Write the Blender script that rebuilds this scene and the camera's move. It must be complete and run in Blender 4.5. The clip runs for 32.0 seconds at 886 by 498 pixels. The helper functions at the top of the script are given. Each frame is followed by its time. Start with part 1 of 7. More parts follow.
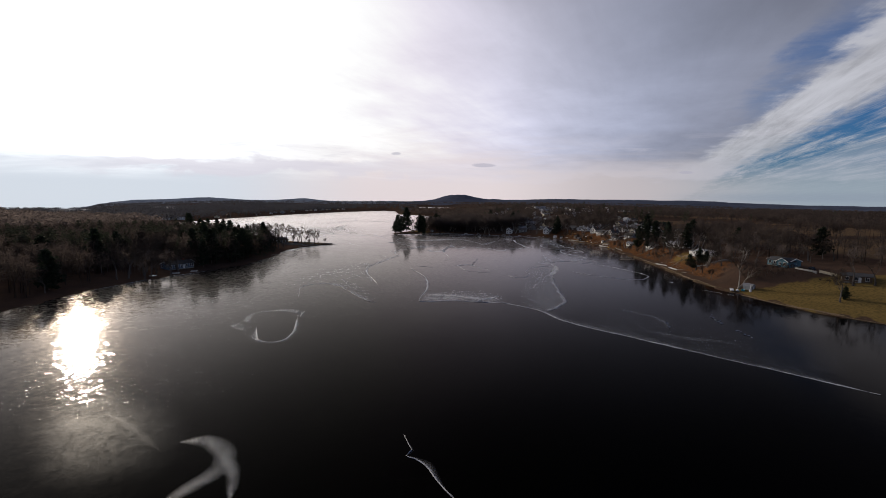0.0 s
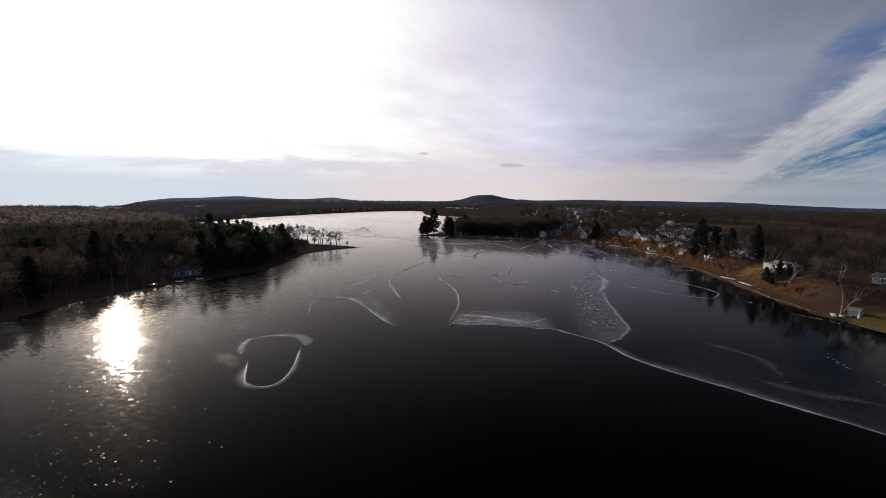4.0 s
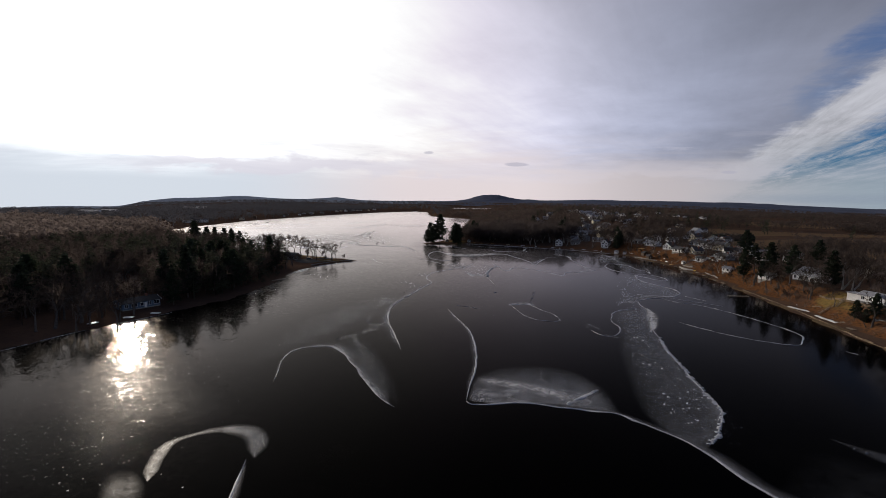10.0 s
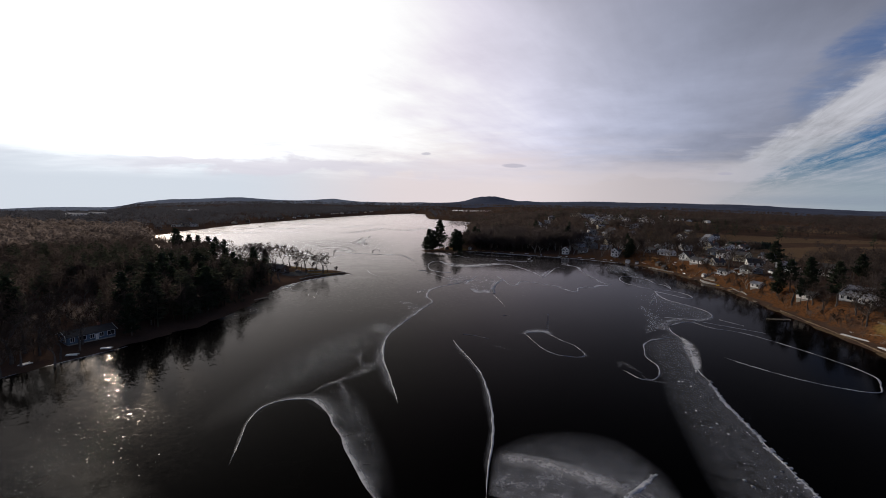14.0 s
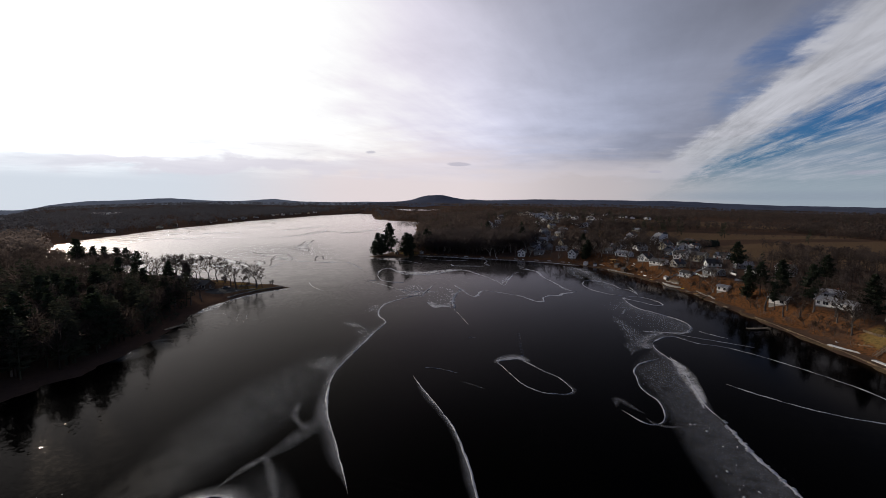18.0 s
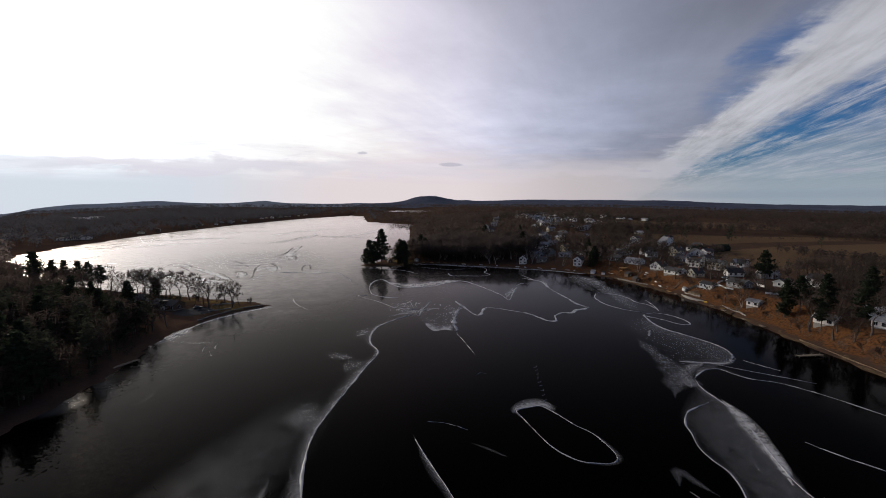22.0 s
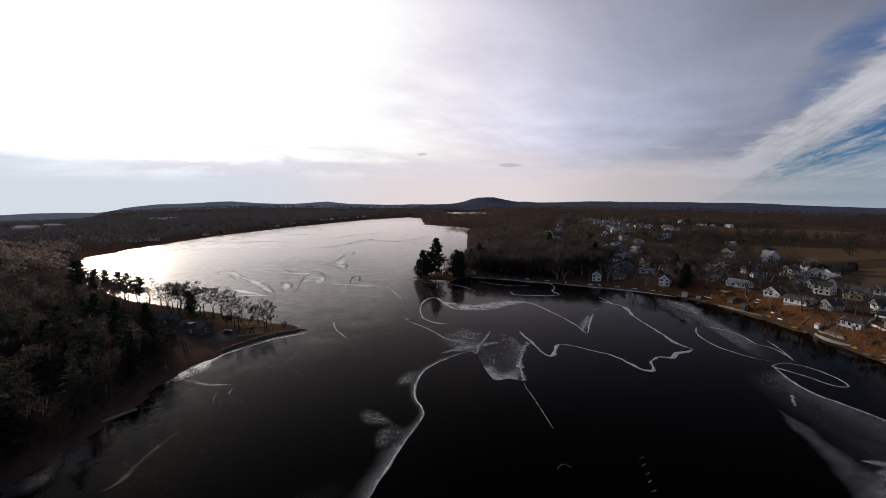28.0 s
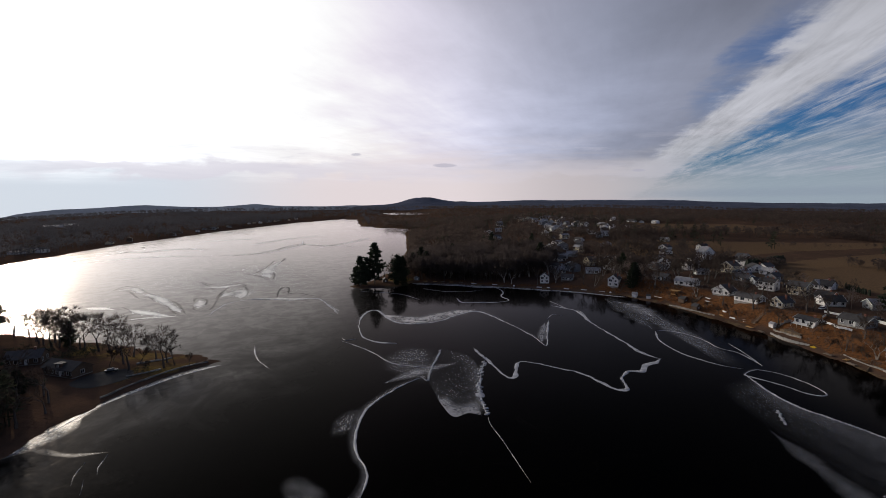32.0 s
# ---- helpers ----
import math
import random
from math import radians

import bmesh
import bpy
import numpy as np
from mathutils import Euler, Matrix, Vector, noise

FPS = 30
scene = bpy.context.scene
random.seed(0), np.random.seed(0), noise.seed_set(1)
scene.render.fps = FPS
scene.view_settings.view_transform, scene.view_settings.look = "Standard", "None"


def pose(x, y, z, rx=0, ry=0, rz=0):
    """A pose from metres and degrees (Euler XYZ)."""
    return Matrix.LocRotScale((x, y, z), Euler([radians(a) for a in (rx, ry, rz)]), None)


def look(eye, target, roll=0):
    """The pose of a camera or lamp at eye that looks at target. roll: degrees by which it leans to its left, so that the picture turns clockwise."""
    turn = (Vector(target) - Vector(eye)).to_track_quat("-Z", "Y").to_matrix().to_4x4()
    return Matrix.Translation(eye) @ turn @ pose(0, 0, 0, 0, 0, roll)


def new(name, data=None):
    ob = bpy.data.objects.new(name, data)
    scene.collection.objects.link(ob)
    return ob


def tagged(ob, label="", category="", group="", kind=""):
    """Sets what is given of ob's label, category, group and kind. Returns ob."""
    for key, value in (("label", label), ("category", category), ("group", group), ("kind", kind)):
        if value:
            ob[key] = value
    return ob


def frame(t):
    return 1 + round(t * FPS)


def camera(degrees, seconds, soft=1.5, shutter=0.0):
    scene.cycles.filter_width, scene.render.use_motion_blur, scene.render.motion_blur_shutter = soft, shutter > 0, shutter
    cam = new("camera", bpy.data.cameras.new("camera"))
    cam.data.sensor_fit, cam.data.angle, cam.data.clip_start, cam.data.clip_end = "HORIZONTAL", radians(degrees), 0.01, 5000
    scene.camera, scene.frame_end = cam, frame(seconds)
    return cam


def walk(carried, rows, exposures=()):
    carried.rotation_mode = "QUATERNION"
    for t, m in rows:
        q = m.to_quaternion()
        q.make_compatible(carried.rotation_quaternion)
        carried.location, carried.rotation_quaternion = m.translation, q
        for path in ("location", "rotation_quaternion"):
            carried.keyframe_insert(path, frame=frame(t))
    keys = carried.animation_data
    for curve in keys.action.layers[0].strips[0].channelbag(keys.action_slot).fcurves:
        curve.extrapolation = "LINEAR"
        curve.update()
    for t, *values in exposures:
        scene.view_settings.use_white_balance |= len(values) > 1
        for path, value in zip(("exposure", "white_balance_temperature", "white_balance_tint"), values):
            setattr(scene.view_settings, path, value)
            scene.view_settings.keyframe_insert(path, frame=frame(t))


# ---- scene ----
cam = camera(89.0, 32.0, soft=0.6)
PATH = [
    (0, 0.00, 0.00, 40.50, 84.27, -0.60, -0.00),
    (1, -0.88, 8.14, 40.72, 84.28, -0.70, -0.38),
    (2, -1.74, 16.27, 40.96, 84.27, -0.79, -0.35),
    (2.5, -2.17, 20.32, 41.11, 84.26, -0.84, 1.05),
    (3, -2.62, 24.37, 41.27, 84.25, -0.88, 2.64),
    (3.5, -3.05, 28.39, 41.45, 84.24, -0.92, 3.27),
    (5.5, -4.78, 44.19, 42.86, 84.13, -1.00, 3.52),
    (6, -5.21, 47.99, 43.47, 84.10, -0.99, 3.99),
    (7, -6.06, 55.55, 44.82, 84.08, -0.98, 3.93),
    (8, -6.95, 63.02, 46.28, 84.04, -0.97, 4.05),
    (9, -7.88, 70.36, 47.75, 84.04, -0.97, 4.10),
    (10, -8.88, 77.61, 49.18, 84.10, -1.01, 4.01),
    (11, -9.96, 84.82, 50.52, 84.16, -1.05, 3.87),
    (12, -11.12, 92.06, 51.77, 84.20, -1.08, 3.77),
    (13, -12.35, 99.40, 52.93, 84.24, -1.09, 3.65),
    (13.5, -12.99, 103.14, 53.46, 84.24, -1.09, 3.67),
    (15.5, -15.86, 119.02, 54.97, 84.26, -0.94, 3.76),
    (16, -16.48, 123.05, 55.31, 84.25, -0.85, 3.77),
    (16.5, -17.08, 127.09, 55.66, 84.23, -0.76, 0.40),
    (17, -17.64, 131.13, 56.01, 84.21, -0.67, -0.58),
    (17.5, -18.18, 135.15, 56.38, 84.19, -0.58, -1.57),
    (18, -18.67, 139.14, 56.74, 84.16, -0.49, -3.10),
    (18.5, -19.12, 143.13, 57.13, 84.15, -0.42, -3.59),
    (19, -19.51, 147.08, 57.55, 84.14, -0.36, -3.92),
    (20, -20.10, 154.86, 58.48, 84.18, -0.25, -3.78),
    (21, -20.47, 162.50, 59.48, 84.20, -0.15, -3.80),
    (22, -20.63, 170.05, 60.56, 84.22, -0.10, -4.09),
    (23, -20.63, 177.50, 61.67, 84.23, -0.08, -4.34),
    (24, -20.49, 184.90, 62.79, 84.17, -0.10, -4.30),
    (24.5, -20.41, 188.58, 63.33, 84.17, -0.14, -4.34),
    (25, -20.32, 192.27, 63.85, 84.18, -0.20, -4.16),
    (25.5, -20.25, 195.95, 64.37, 84.22, -0.28, 1.97),
    (26, -20.21, 199.64, 64.83, 84.26, -0.35, 3.11),
    (26.5, -20.20, 203.34, 65.27, 84.28, -0.41, 3.58),
    (28.5, -21.09, 218.38, 66.12, 84.28, -0.32, 2.81),
    (29, -21.47, 222.18, 66.19, 84.27, -0.20, 1.70),
    (29.5, -21.84, 225.98, 66.24, 84.28, -0.05, 0.27),
    (30, -22.25, 229.78, 66.29, 84.28, 0.00, -1.15),
    (30.5, -22.67, 233.60, 66.31, 84.28, 0.09, -2.67),
    (31, -23.10, 237.41, 66.33, 84.30, 0.18, -4.01),
    (31.5, -23.53, 241.23, 66.34, 84.31, 0.29, -4.44),
    (32, -23.96, 245.04, 66.35, 84.32, 0.42, -4.79),
]
walk(cam, [(t, pose(*p)) for t, *p in PATH])

# ---- world, sun, exposure ----
SUN_AZ, SUN_EL = radians(39.5), radians(14.6)          # left of north (+y), above the horizon
SUN_DIR = Vector((-math.sin(SUN_AZ) * math.cos(SUN_EL), math.cos(SUN_AZ) * math.cos(SUN_EL), math.sin(SUN_EL)))


class Net:
    """Short-hand for building node trees."""

    def __init__(self, tree):
        self.tree = tree

    def node(self, kind):
        return self.tree.nodes.new(kind)

    def put(self, socket, value):
        if isinstance(value, bpy.types.NodeSocket):
            self.tree.links.new(value, socket)
        elif value is not None:
            socket.default_value = value

    def math(self, op, a, b=None, c=None, clamp=False):
        n = self.node("ShaderNodeMath")
        n.operation, n.use_clamp = op, clamp
        for s, v in zip(n.inputs, (a, b, c)):
            self.put(s, v)
        return n.outputs[0]

    def vmath(self, op, a, b=None, out=0):
        n = self.node("ShaderNodeVectorMath")
        n.operation = op
        for s, v in zip(n.inputs, (a, b)):
            self.put(s, v)
        return n.outputs[out]

    def noise(self, vector, scale, detail=4.0, rough=0.55, distortion=0.0):
        n = self.node("ShaderNodeTexNoise")
        self.put(n.inputs["Vector"], vector)
        for key, v in (("Scale", scale), ("Detail", detail), ("Roughness", rough), ("Distortion", distortion)):
            n.inputs[key].default_value = v
        return n.outputs[0]

    def span(self, value, a, b, lo=0.0, hi=1.0, smooth=True):
        n = self.node("ShaderNodeMapRange")
        n.interpolation_type = "SMOOTHSTEP" if smooth else "LINEAR"
        for s, v in zip(n.inputs, (value, a, b, lo, hi)):
            self.put(s, v)
        return n.outputs[0]

    def mix(self, factor, a, b, blend="MIX"):
        n = self.node("ShaderNodeMix")
        n.data_type, n.blend_type = "RGBA", blend
        self.put(n.inputs[0], factor)
        self.put(n.inputs[6], (*a, 1) if isinstance(a, tuple) and len(a) == 3 else a)
        self.put(n.inputs[7], (*b, 1) if isinstance(b, tuple) and len(b) == 3 else b)
        return n.outputs[2]

    def xyz(self, v):
        n = self.node("ShaderNodeSeparateXYZ")
        self.put(n.inputs[0], v)
        return n.outputs

    def join(self, x, y, z):
        n = self.node("ShaderNodeCombineXYZ")
        for s, v in zip(n.inputs, (x, y, z)):
            self.put(s, v)
        return n.outputs[0]


def build_world():
    world = bpy.data.worlds.new("winter_sky")
    scene.world = world
    world.use_nodes = True
    world.node_tree.nodes.clear()
    g = Net(world.node_tree)
    way = g.node("ShaderNodeTexCoord").outputs["Generated"]
    x, y, z = g.xyz(way)
    sky = g.node("ShaderNodeTexSky")
    sky.sky_type, sky.sun_disc, sky.sun_elevation, sky.sun_rotation = "NISHITA", False, SUN_EL, -SUN_AZ
    clear = g.node("ShaderNodeBackground")
    g.put(clear.inputs[0], g.mix(1.0, sky.outputs[0], (0.22, 0.54, 1.12), "MULTIPLY"))
    clear.inputs[1].default_value = 0.07
    near = g.vmath("DOT_PRODUCT", way, tuple(SUN_DIR), out=1)
    pos = g.math("MAXIMUM", near, 0.0)
    # a sheet of high cloud, seen in perspective; its streaks run towards a point right of north
    lift = g.math("ADD", g.math("MAXIMUM", z, 0.0), 0.02)
    u, v = g.math("DIVIDE", x, lift), g.math("DIVIDE", y, lift)
    ca, sa = math.cos(radians(24.5)), math.sin(radians(24.5))
    across = g.math("SUBTRACT", g.math("MULTIPLY", u, ca), g.math("MULTIPLY", v, sa))
    along = g.math("ADD", g.math("MULTIPLY", u, sa), g.math("MULTIPLY", v, ca))
    streak = g.noise(g.join(across, g.math("MULTIPLY", along, 0.30), 3.1), 2.0, 8, 0.62, 0.35)
    broad = g.noise(g.join(across, g.math("MULTIPLY", along, 0.45), 7.7), 0.6, 4, 0.5, 0.4)
    wisp = g.noise(g.join(across, g.math("MULTIPLY", along, 0.16), 9.4), 3.4, 7, 0.7, 0.5)
    puffs = g.noise(g.join(u, v, 1.7), 0.9, 6, 0.6, 0.3)
    flat = g.noise(g.join(g.math("MULTIPLY", x, 1.3), y, g.math("MULTIPLY", z, 11.0)), 2.6, 6, 0.55, 0.5)
    fibre = g.noise(g.join(g.math("MULTIPLY", across, 1.0), g.math("MULTIPLY", along, 0.10), 5.2), 5.5, 8, 0.68, 0.6)
    line = g.math("ADD", across, g.math("MULTIPLY", g.math("SUBTRACT", broad, 0.5), 0.30))
    line = g.math("ADD", line, g.math("MULTIPLY", g.math("SUBTRACT", streak, 0.5), 0.50))
    line = g.math("ADD", line, g.math("MULTIPLY", g.math("SUBTRACT", g.noise(g.join(u, v, 4.4), 2.6, 6, 0.62, 0.4), 0.5), 0.42))
    # clear sky shows in a narrow gap at the edge of the sheet, and in a wide one beyond a band of cirrus
    brim = g.math("ADD", line, g.math("MULTIPLY", g.math("SUBTRACT", along, 3.0), 0.045))
    first = g.math("MULTIPLY", g.math("MULTIPLY", g.span(brim, 0.74, 0.98), g.span(brim, 0.98, 1.14, 1.0, 0.0)), g.span(along, 3.2, 6.5, 0.72, 0.0))
    first = g.math("MULTIPLY", first, g.span(puffs, 0.36, 0.60, 0.25, 1.0))
    second = g.math("MULTIPLY", g.span(line, 1.40, 1.84), g.span(line, 2.15, 2.75, 1.0, 0.55))
    second = g.math("MULTIPLY", second, g.span(g.math("ADD", g.math("MULTIPLY", wisp, 0.6), g.math("MULTIPLY", fibre, 0.4)), 0.40, 0.66, 1.0, 0.10))
    gap = g.math("MULTIPLY", g.math("MAXIMUM", first, second), g.span(z, 0.025, 0.09, 0.12, 1.0))
    # overhead and away from the sun the sheet thins out
    thin = g.math("MULTIPLY", g.span(z, 0.36, 0.62), g.span(near, 0.30, 0.80, 0.75, 0.0))
    gap = g.math("MAXIMUM", gap, g.math("MULTIPLY", thin, g.span(broad, 0.36, 0.6, 0.7, 1.0)))
    cover = g.math("MINIMUM", g.math("SUBTRACT", 1.0, gap), 0.99)
    # brightness of the sheet: a broad glow round the hidden sun, with soft folds
    folds = g.math("MULTIPLY", g.math("MULTIPLY_ADD", broad, 0.62, 0.69), g.math("MULTIPLY_ADD", streak, 0.30, 0.85))
    folds = g.math("MULTIPLY", folds, g.math("MULTIPLY_ADD", puffs, 0.40, 0.80))
    folds = g.math("MULTIPLY", folds, g.math("MULTIPLY_ADD", fibre, 0.12, 0.94))
    base = g.math("MULTIPLY", g.span(near, 0.26, 1.05, 0.26, 1.03), folds)
    bright = g.math("MULTIPLY", g.math("MULTIPLY", g.span(brim, 0.92, 1.2), g.span(line, 2.4, 3.6, 1.0, 0.5)), g.span(z, 0.03, 0.10))
    base = g.math("ADD", base, g.math("MULTIPLY", bright, g.math("MULTIPLY", g.span(g.math("ADD", g.math("MULTIPLY", streak, 0.5), g.math("MULTIPLY", fibre, 0.5)), 0.34, 0.62, 0.30, 1.0), 0.27)))
    base = g.math("ADD", base, g.math("MULTIPLY", g.math("POWER", pos, 30.0), 1.6))
    high = g.math("MULTIPLY", g.span(z, 0.17, 0.46, 1.0, 0.70), g.span(z, 0.36, 0.7, 1.0, 0.5))
    base = g.math("MULTIPLY", base, g.mix(g.span(near, 0.72, 0.96), g.join(high, high, high), g.join(1.12, 1.12, 1.12)))
    tone = g.mix(g.span(near, 0.42, 0.95), (0.875, 0.945, 1.24), (1.05, 0.965, 1.065))
    tone = g.mix(g.math("MULTIPLY", bright, 0.8), tone, (0.98, 0.98, 1.03))
    tone = g.mix(g.span(base, 0.70, 1.05), tone, (1.0, 1.0, 1.0))
    cloud = g.mix(1.0, tone, g.join(base, base, base), "MULTIPLY")
    # towards the horizon: pale blue under the glow, cream ahead, grey-blue to the right
    rim = g.mix(g.span(x, -0.50, -0.12), (0.66, 0.71, 0.79), (0.77, 0.685, 0.70))
    rim = g.mix(g.span(x, 0.08, 0.40), rim, (0.53, 0.485, 0.505))
    rim = g.mix(g.span(x, 0.36, 0.66), rim, (0.31, 0.37, 0.435))
    rim = g.mix(g.span(y, 0.1, -0.3), rim, (0.36, 0.38, 0.44))
    wob = g.math("MULTIPLY", g.math("SUBTRACT", flat, 0.5), g.span(z, 0.02, 0.07, 0.0, 0.16))
    layers = g.math("ADD", z, wob)
    cloud = g.mix(g.span(layers, 0.03, 0.15), rim, cloud)
    # a low shelf of mauve stratus under the glow, with a ragged upper edge
    ragged = g.math("ADD", z, g.math("MULTIPLY", g.math("SUBTRACT", g.noise(g.join(g.math("MULTIPLY", x, 1.6), y, g.math("MULTIPLY", z, 5.0)), 4.5, 5, 0.55, 0.3), 0.5), 0.10))
    shelf = g.math("MULTIPLY", g.span(ragged, 0.048, 0.062), g.span(ragged, 0.078, 0.094, 1.0, 0.0))
    shelf = g.math("MULTIPLY", shelf, g.math("MULTIPLY", g.span(x, -0.72, -0.52), g.span(x, -0.34, 0.10, 1.0, 0.25)))
    cloud = g.mix(g.math("MULTIPLY", shelf, 0.75), cloud, (0.70, 0.67, 0.75))
    lower = g.math("MULTIPLY", g.span(g.math("ADD", z, g.math("MULTIPLY", wob, 0.3)), 0.006, 0.014), g.span(z, 0.018, 0.030, 1.0, 0.0))
    cloud = g.mix(g.math("MULTIPLY", lower, g.span(x, 0.40, 0.60, 0.0, 0.55)), cloud, (0.27, 0.32, 0.40))
    scraps = g.noise(g.join(x, y, g.math("MULTIPLY", z, 8.0)), 5.2, 5, 0.6, 0.4)
    scraps = g.math("MULTIPLY", g.span(scraps, 0.56, 0.68), g.math("MULTIPLY", g.span(z, 0.06, 0.085), g.span(z, 0.10, 0.15, 1.0, 0.0)))
    cloud = g.mix(g.math("MULTIPLY", scraps, 0.35), cloud, (0.60, 0.58, 0.66))
    # a few loose wisps hang below the sheet
    torn = g.noise(g.join(g.math("MULTIPLY", x, 20.0), g.math("MULTIPLY", y, 20.0), g.math("MULTIPLY", z, 70.0)), 1.0, 4, 0.6, 0.5)
    for wx, wz, wide, tall in ((-0.103, 0.107, 0.013, 0.004), (0.088, 0.084, 0.028, 0.005), (0.715, 0.055, 0.018, 0.004), (0.47, 0.065, 0.012, 0.003)):
        dx, dz = g.math("DIVIDE", g.math("SUBTRACT", x, wx), wide), g.math("DIVIDE", g.math("SUBTRACT", z, wz), tall)
        off = g.math("ADD", g.math("MULTIPLY", dx, dx), g.math("MULTIPLY", dz, dz))
        off = g.math("ADD", off, g.math("MULTIPLY", g.math("SUBTRACT", torn, 0.5), 2.2))
        wispy = g.math("MULTIPLY", g.span(off, 0.2, 1.2, 0.6, 0.0), g.span(y, 0.0, 0.1))
        cloud = g.mix(wispy, cloud, (0.42, 0.41, 0.50))
    overcast = g.node("ShaderNodeBackground")
    g.put(overcast.inputs[0], cloud)
    both = g.node("ShaderNodeMixShader")
    g.put(both.inputs[0], cover)
    g.put(both.inputs[1], clear.outputs[0])
    g.put(both.inputs[2], overcast.outputs[0])
    g.put(g.node("ShaderNodeOutputWorld").inputs[0], both.outputs[0])


build_world()
sun_data = bpy.data.lights.new("sun", "SUN")
sun_data.energy, sun_data.angle, sun_data.color = 2.3, radians(2.0), (1.0, 0.87, 0.71)
sun = new("sun", sun_data)
sun.matrix_world = look(SUN_DIR * 500, (0, 0, 0))


# ---- materials ----
def material(name, a, b=None, scale=1.0, rough=0.9, bump=0.0, bump_scale=None, spec=0.3, metal=0.0, rand=0.0, island=0.0, space="Object", fine=None, thin=0.0):
    m = bpy.data.materials.new(name)
    m.use_nodes = True
    g = Net(m.node_tree)
    p = m.node_tree.nodes["Principled BSDF"]
    where = g.node("ShaderNodeTexCoord").outputs[space] if space != "World" else g.node("ShaderNodeNewGeometry").outputs["Position"]
    b = b or tuple(c * 0.7 for c in a)
    coarse = g.noise(where, scale, 5, 0.6)
    grain = g.noise(where, fine or scale * 9, 3, 0.6)
    tint = g.mix(g.span(coarse, 0.32, 0.68), a, b)
    tint = g.mix(g.math("MULTIPLY", g.span(grain, 0.35, 0.75), 0.45), tint, tuple(c * 0.62 for c in b))
    for amount, source in ((rand, "ShaderNodeObjectInfo"), (island, "ShaderNodeNewGeometry")):
        if amount:
            r = g.node(source).outputs["Random" if source.endswith("Info") else "Random Per Island"]
            k = g.math("MULTIPLY_ADD", r, 2 * amount, 1 - amount)
            tint = g.mix(1.0, tint, g.join(k, k, k), "MULTIPLY")
    g.put(p.inputs["Base Color"], tint)
    g.put(p.inputs["Roughness"], g.math("MULTIPLY_ADD", grain, 0.2, rough - 0.1, clamp=True))
    p.inputs["Specular IOR Level"].default_value = spec
    p.inputs["Metallic"].default_value = metal
    if bump:
        n = g.node("ShaderNodeBump")
        n.inputs["Strength"].default_value = 0.6
        n.inputs["Distance"].default_value = bump
        g.put(n.inputs["Height"], g.noise(where, bump_scale or scale * 4, 4, 0.6))
        g.put(p.inputs["Normal"], n.outputs[0])
    if thin:
        # slivers that stand for sprays of twigs let light through
        glow = g.node("ShaderNodeBsdfTranslucent")
        g.put(glow.inputs[0], tint)
        both = g.node("ShaderNodeMixShader")
        both.inputs[0].default_value = thin
        g.put(both.inputs[1], p.outputs[0])
        g.put(both.inputs[2], glow.outputs[0])
        g.put(m.node_tree.nodes["Material Output"].inputs[0], both.outputs[0])
    return m


def ground_material():
    m = bpy.data.materials.new("winter_ground")
    m.use_nodes = True
    g = Net(m.node_tree)
    p = m.node_tree.nodes["Principled BSDF"]
    where = g.node("ShaderNodeNewGeometry").outputs["Position"]
    big, mid, small = g.noise(where, 0.012, 5, 0.6), g.noise(where, 0.09, 5, 0.62), g.noise(where, 0.9, 4, 0.65)
    tint = g.mix(g.span(big, 0.35, 0.65), (0.096, 0.058, 0.039), (0.070, 0.045, 0.033))
    tint = g.mix(g.math("MULTIPLY", g.span(mid, 0.35, 0.7), 0.6), tint, (0.050, 0.036, 0.028))

    def layer(tint, name, a, b):
        cover = g.node("ShaderNodeAttribute")
        cover.attribute_name = name
        at = cover.outputs["Fac"]
        edge = g.math("ADD", at, g.math("MULTIPLY", g.math("SUBTRACT", mid, 0.5), 1.3))
        return g.mix(g.span(edge, 0.35, 0.65), tint, g.mix(g.span(small, 0.35, 0.7), a, b))

    tint = layer(tint, "leaf", (0.150, 0.066, 0.027), (0.060, 0.034, 0.019))
    tint = layer(tint, "lawn", (0.180, 0.122, 0.042), (0.118, 0.084, 0.032))
    tint = layer(tint, "field", (0.135, 0.088, 0.052), (0.092, 0.062, 0.038))
    tint = layer(tint, "sand", (0.125, 0.088, 0.050), (0.072, 0.052, 0.034))
    tint = g.mix(g.math("MULTIPLY", g.span(small, 0.5, 0.8), 0.5), tint, (0.022, 0.018, 0.014))
    g.put(p.inputs["Base Color"], tint)
    p.inputs["Roughness"].default_value = 0.95
    p.inputs["Specular IOR Level"].default_value = 0.0
    n = g.node("ShaderNodeBump")
    n.inputs["Strength"].default_value, n.inputs["Distance"].default_value = 0.8, 0.4
    g.put(n.inputs["Height"], g.math("ADD", small, mid))
    g.put(p.inputs["Normal"], n.outputs[0])
    return m


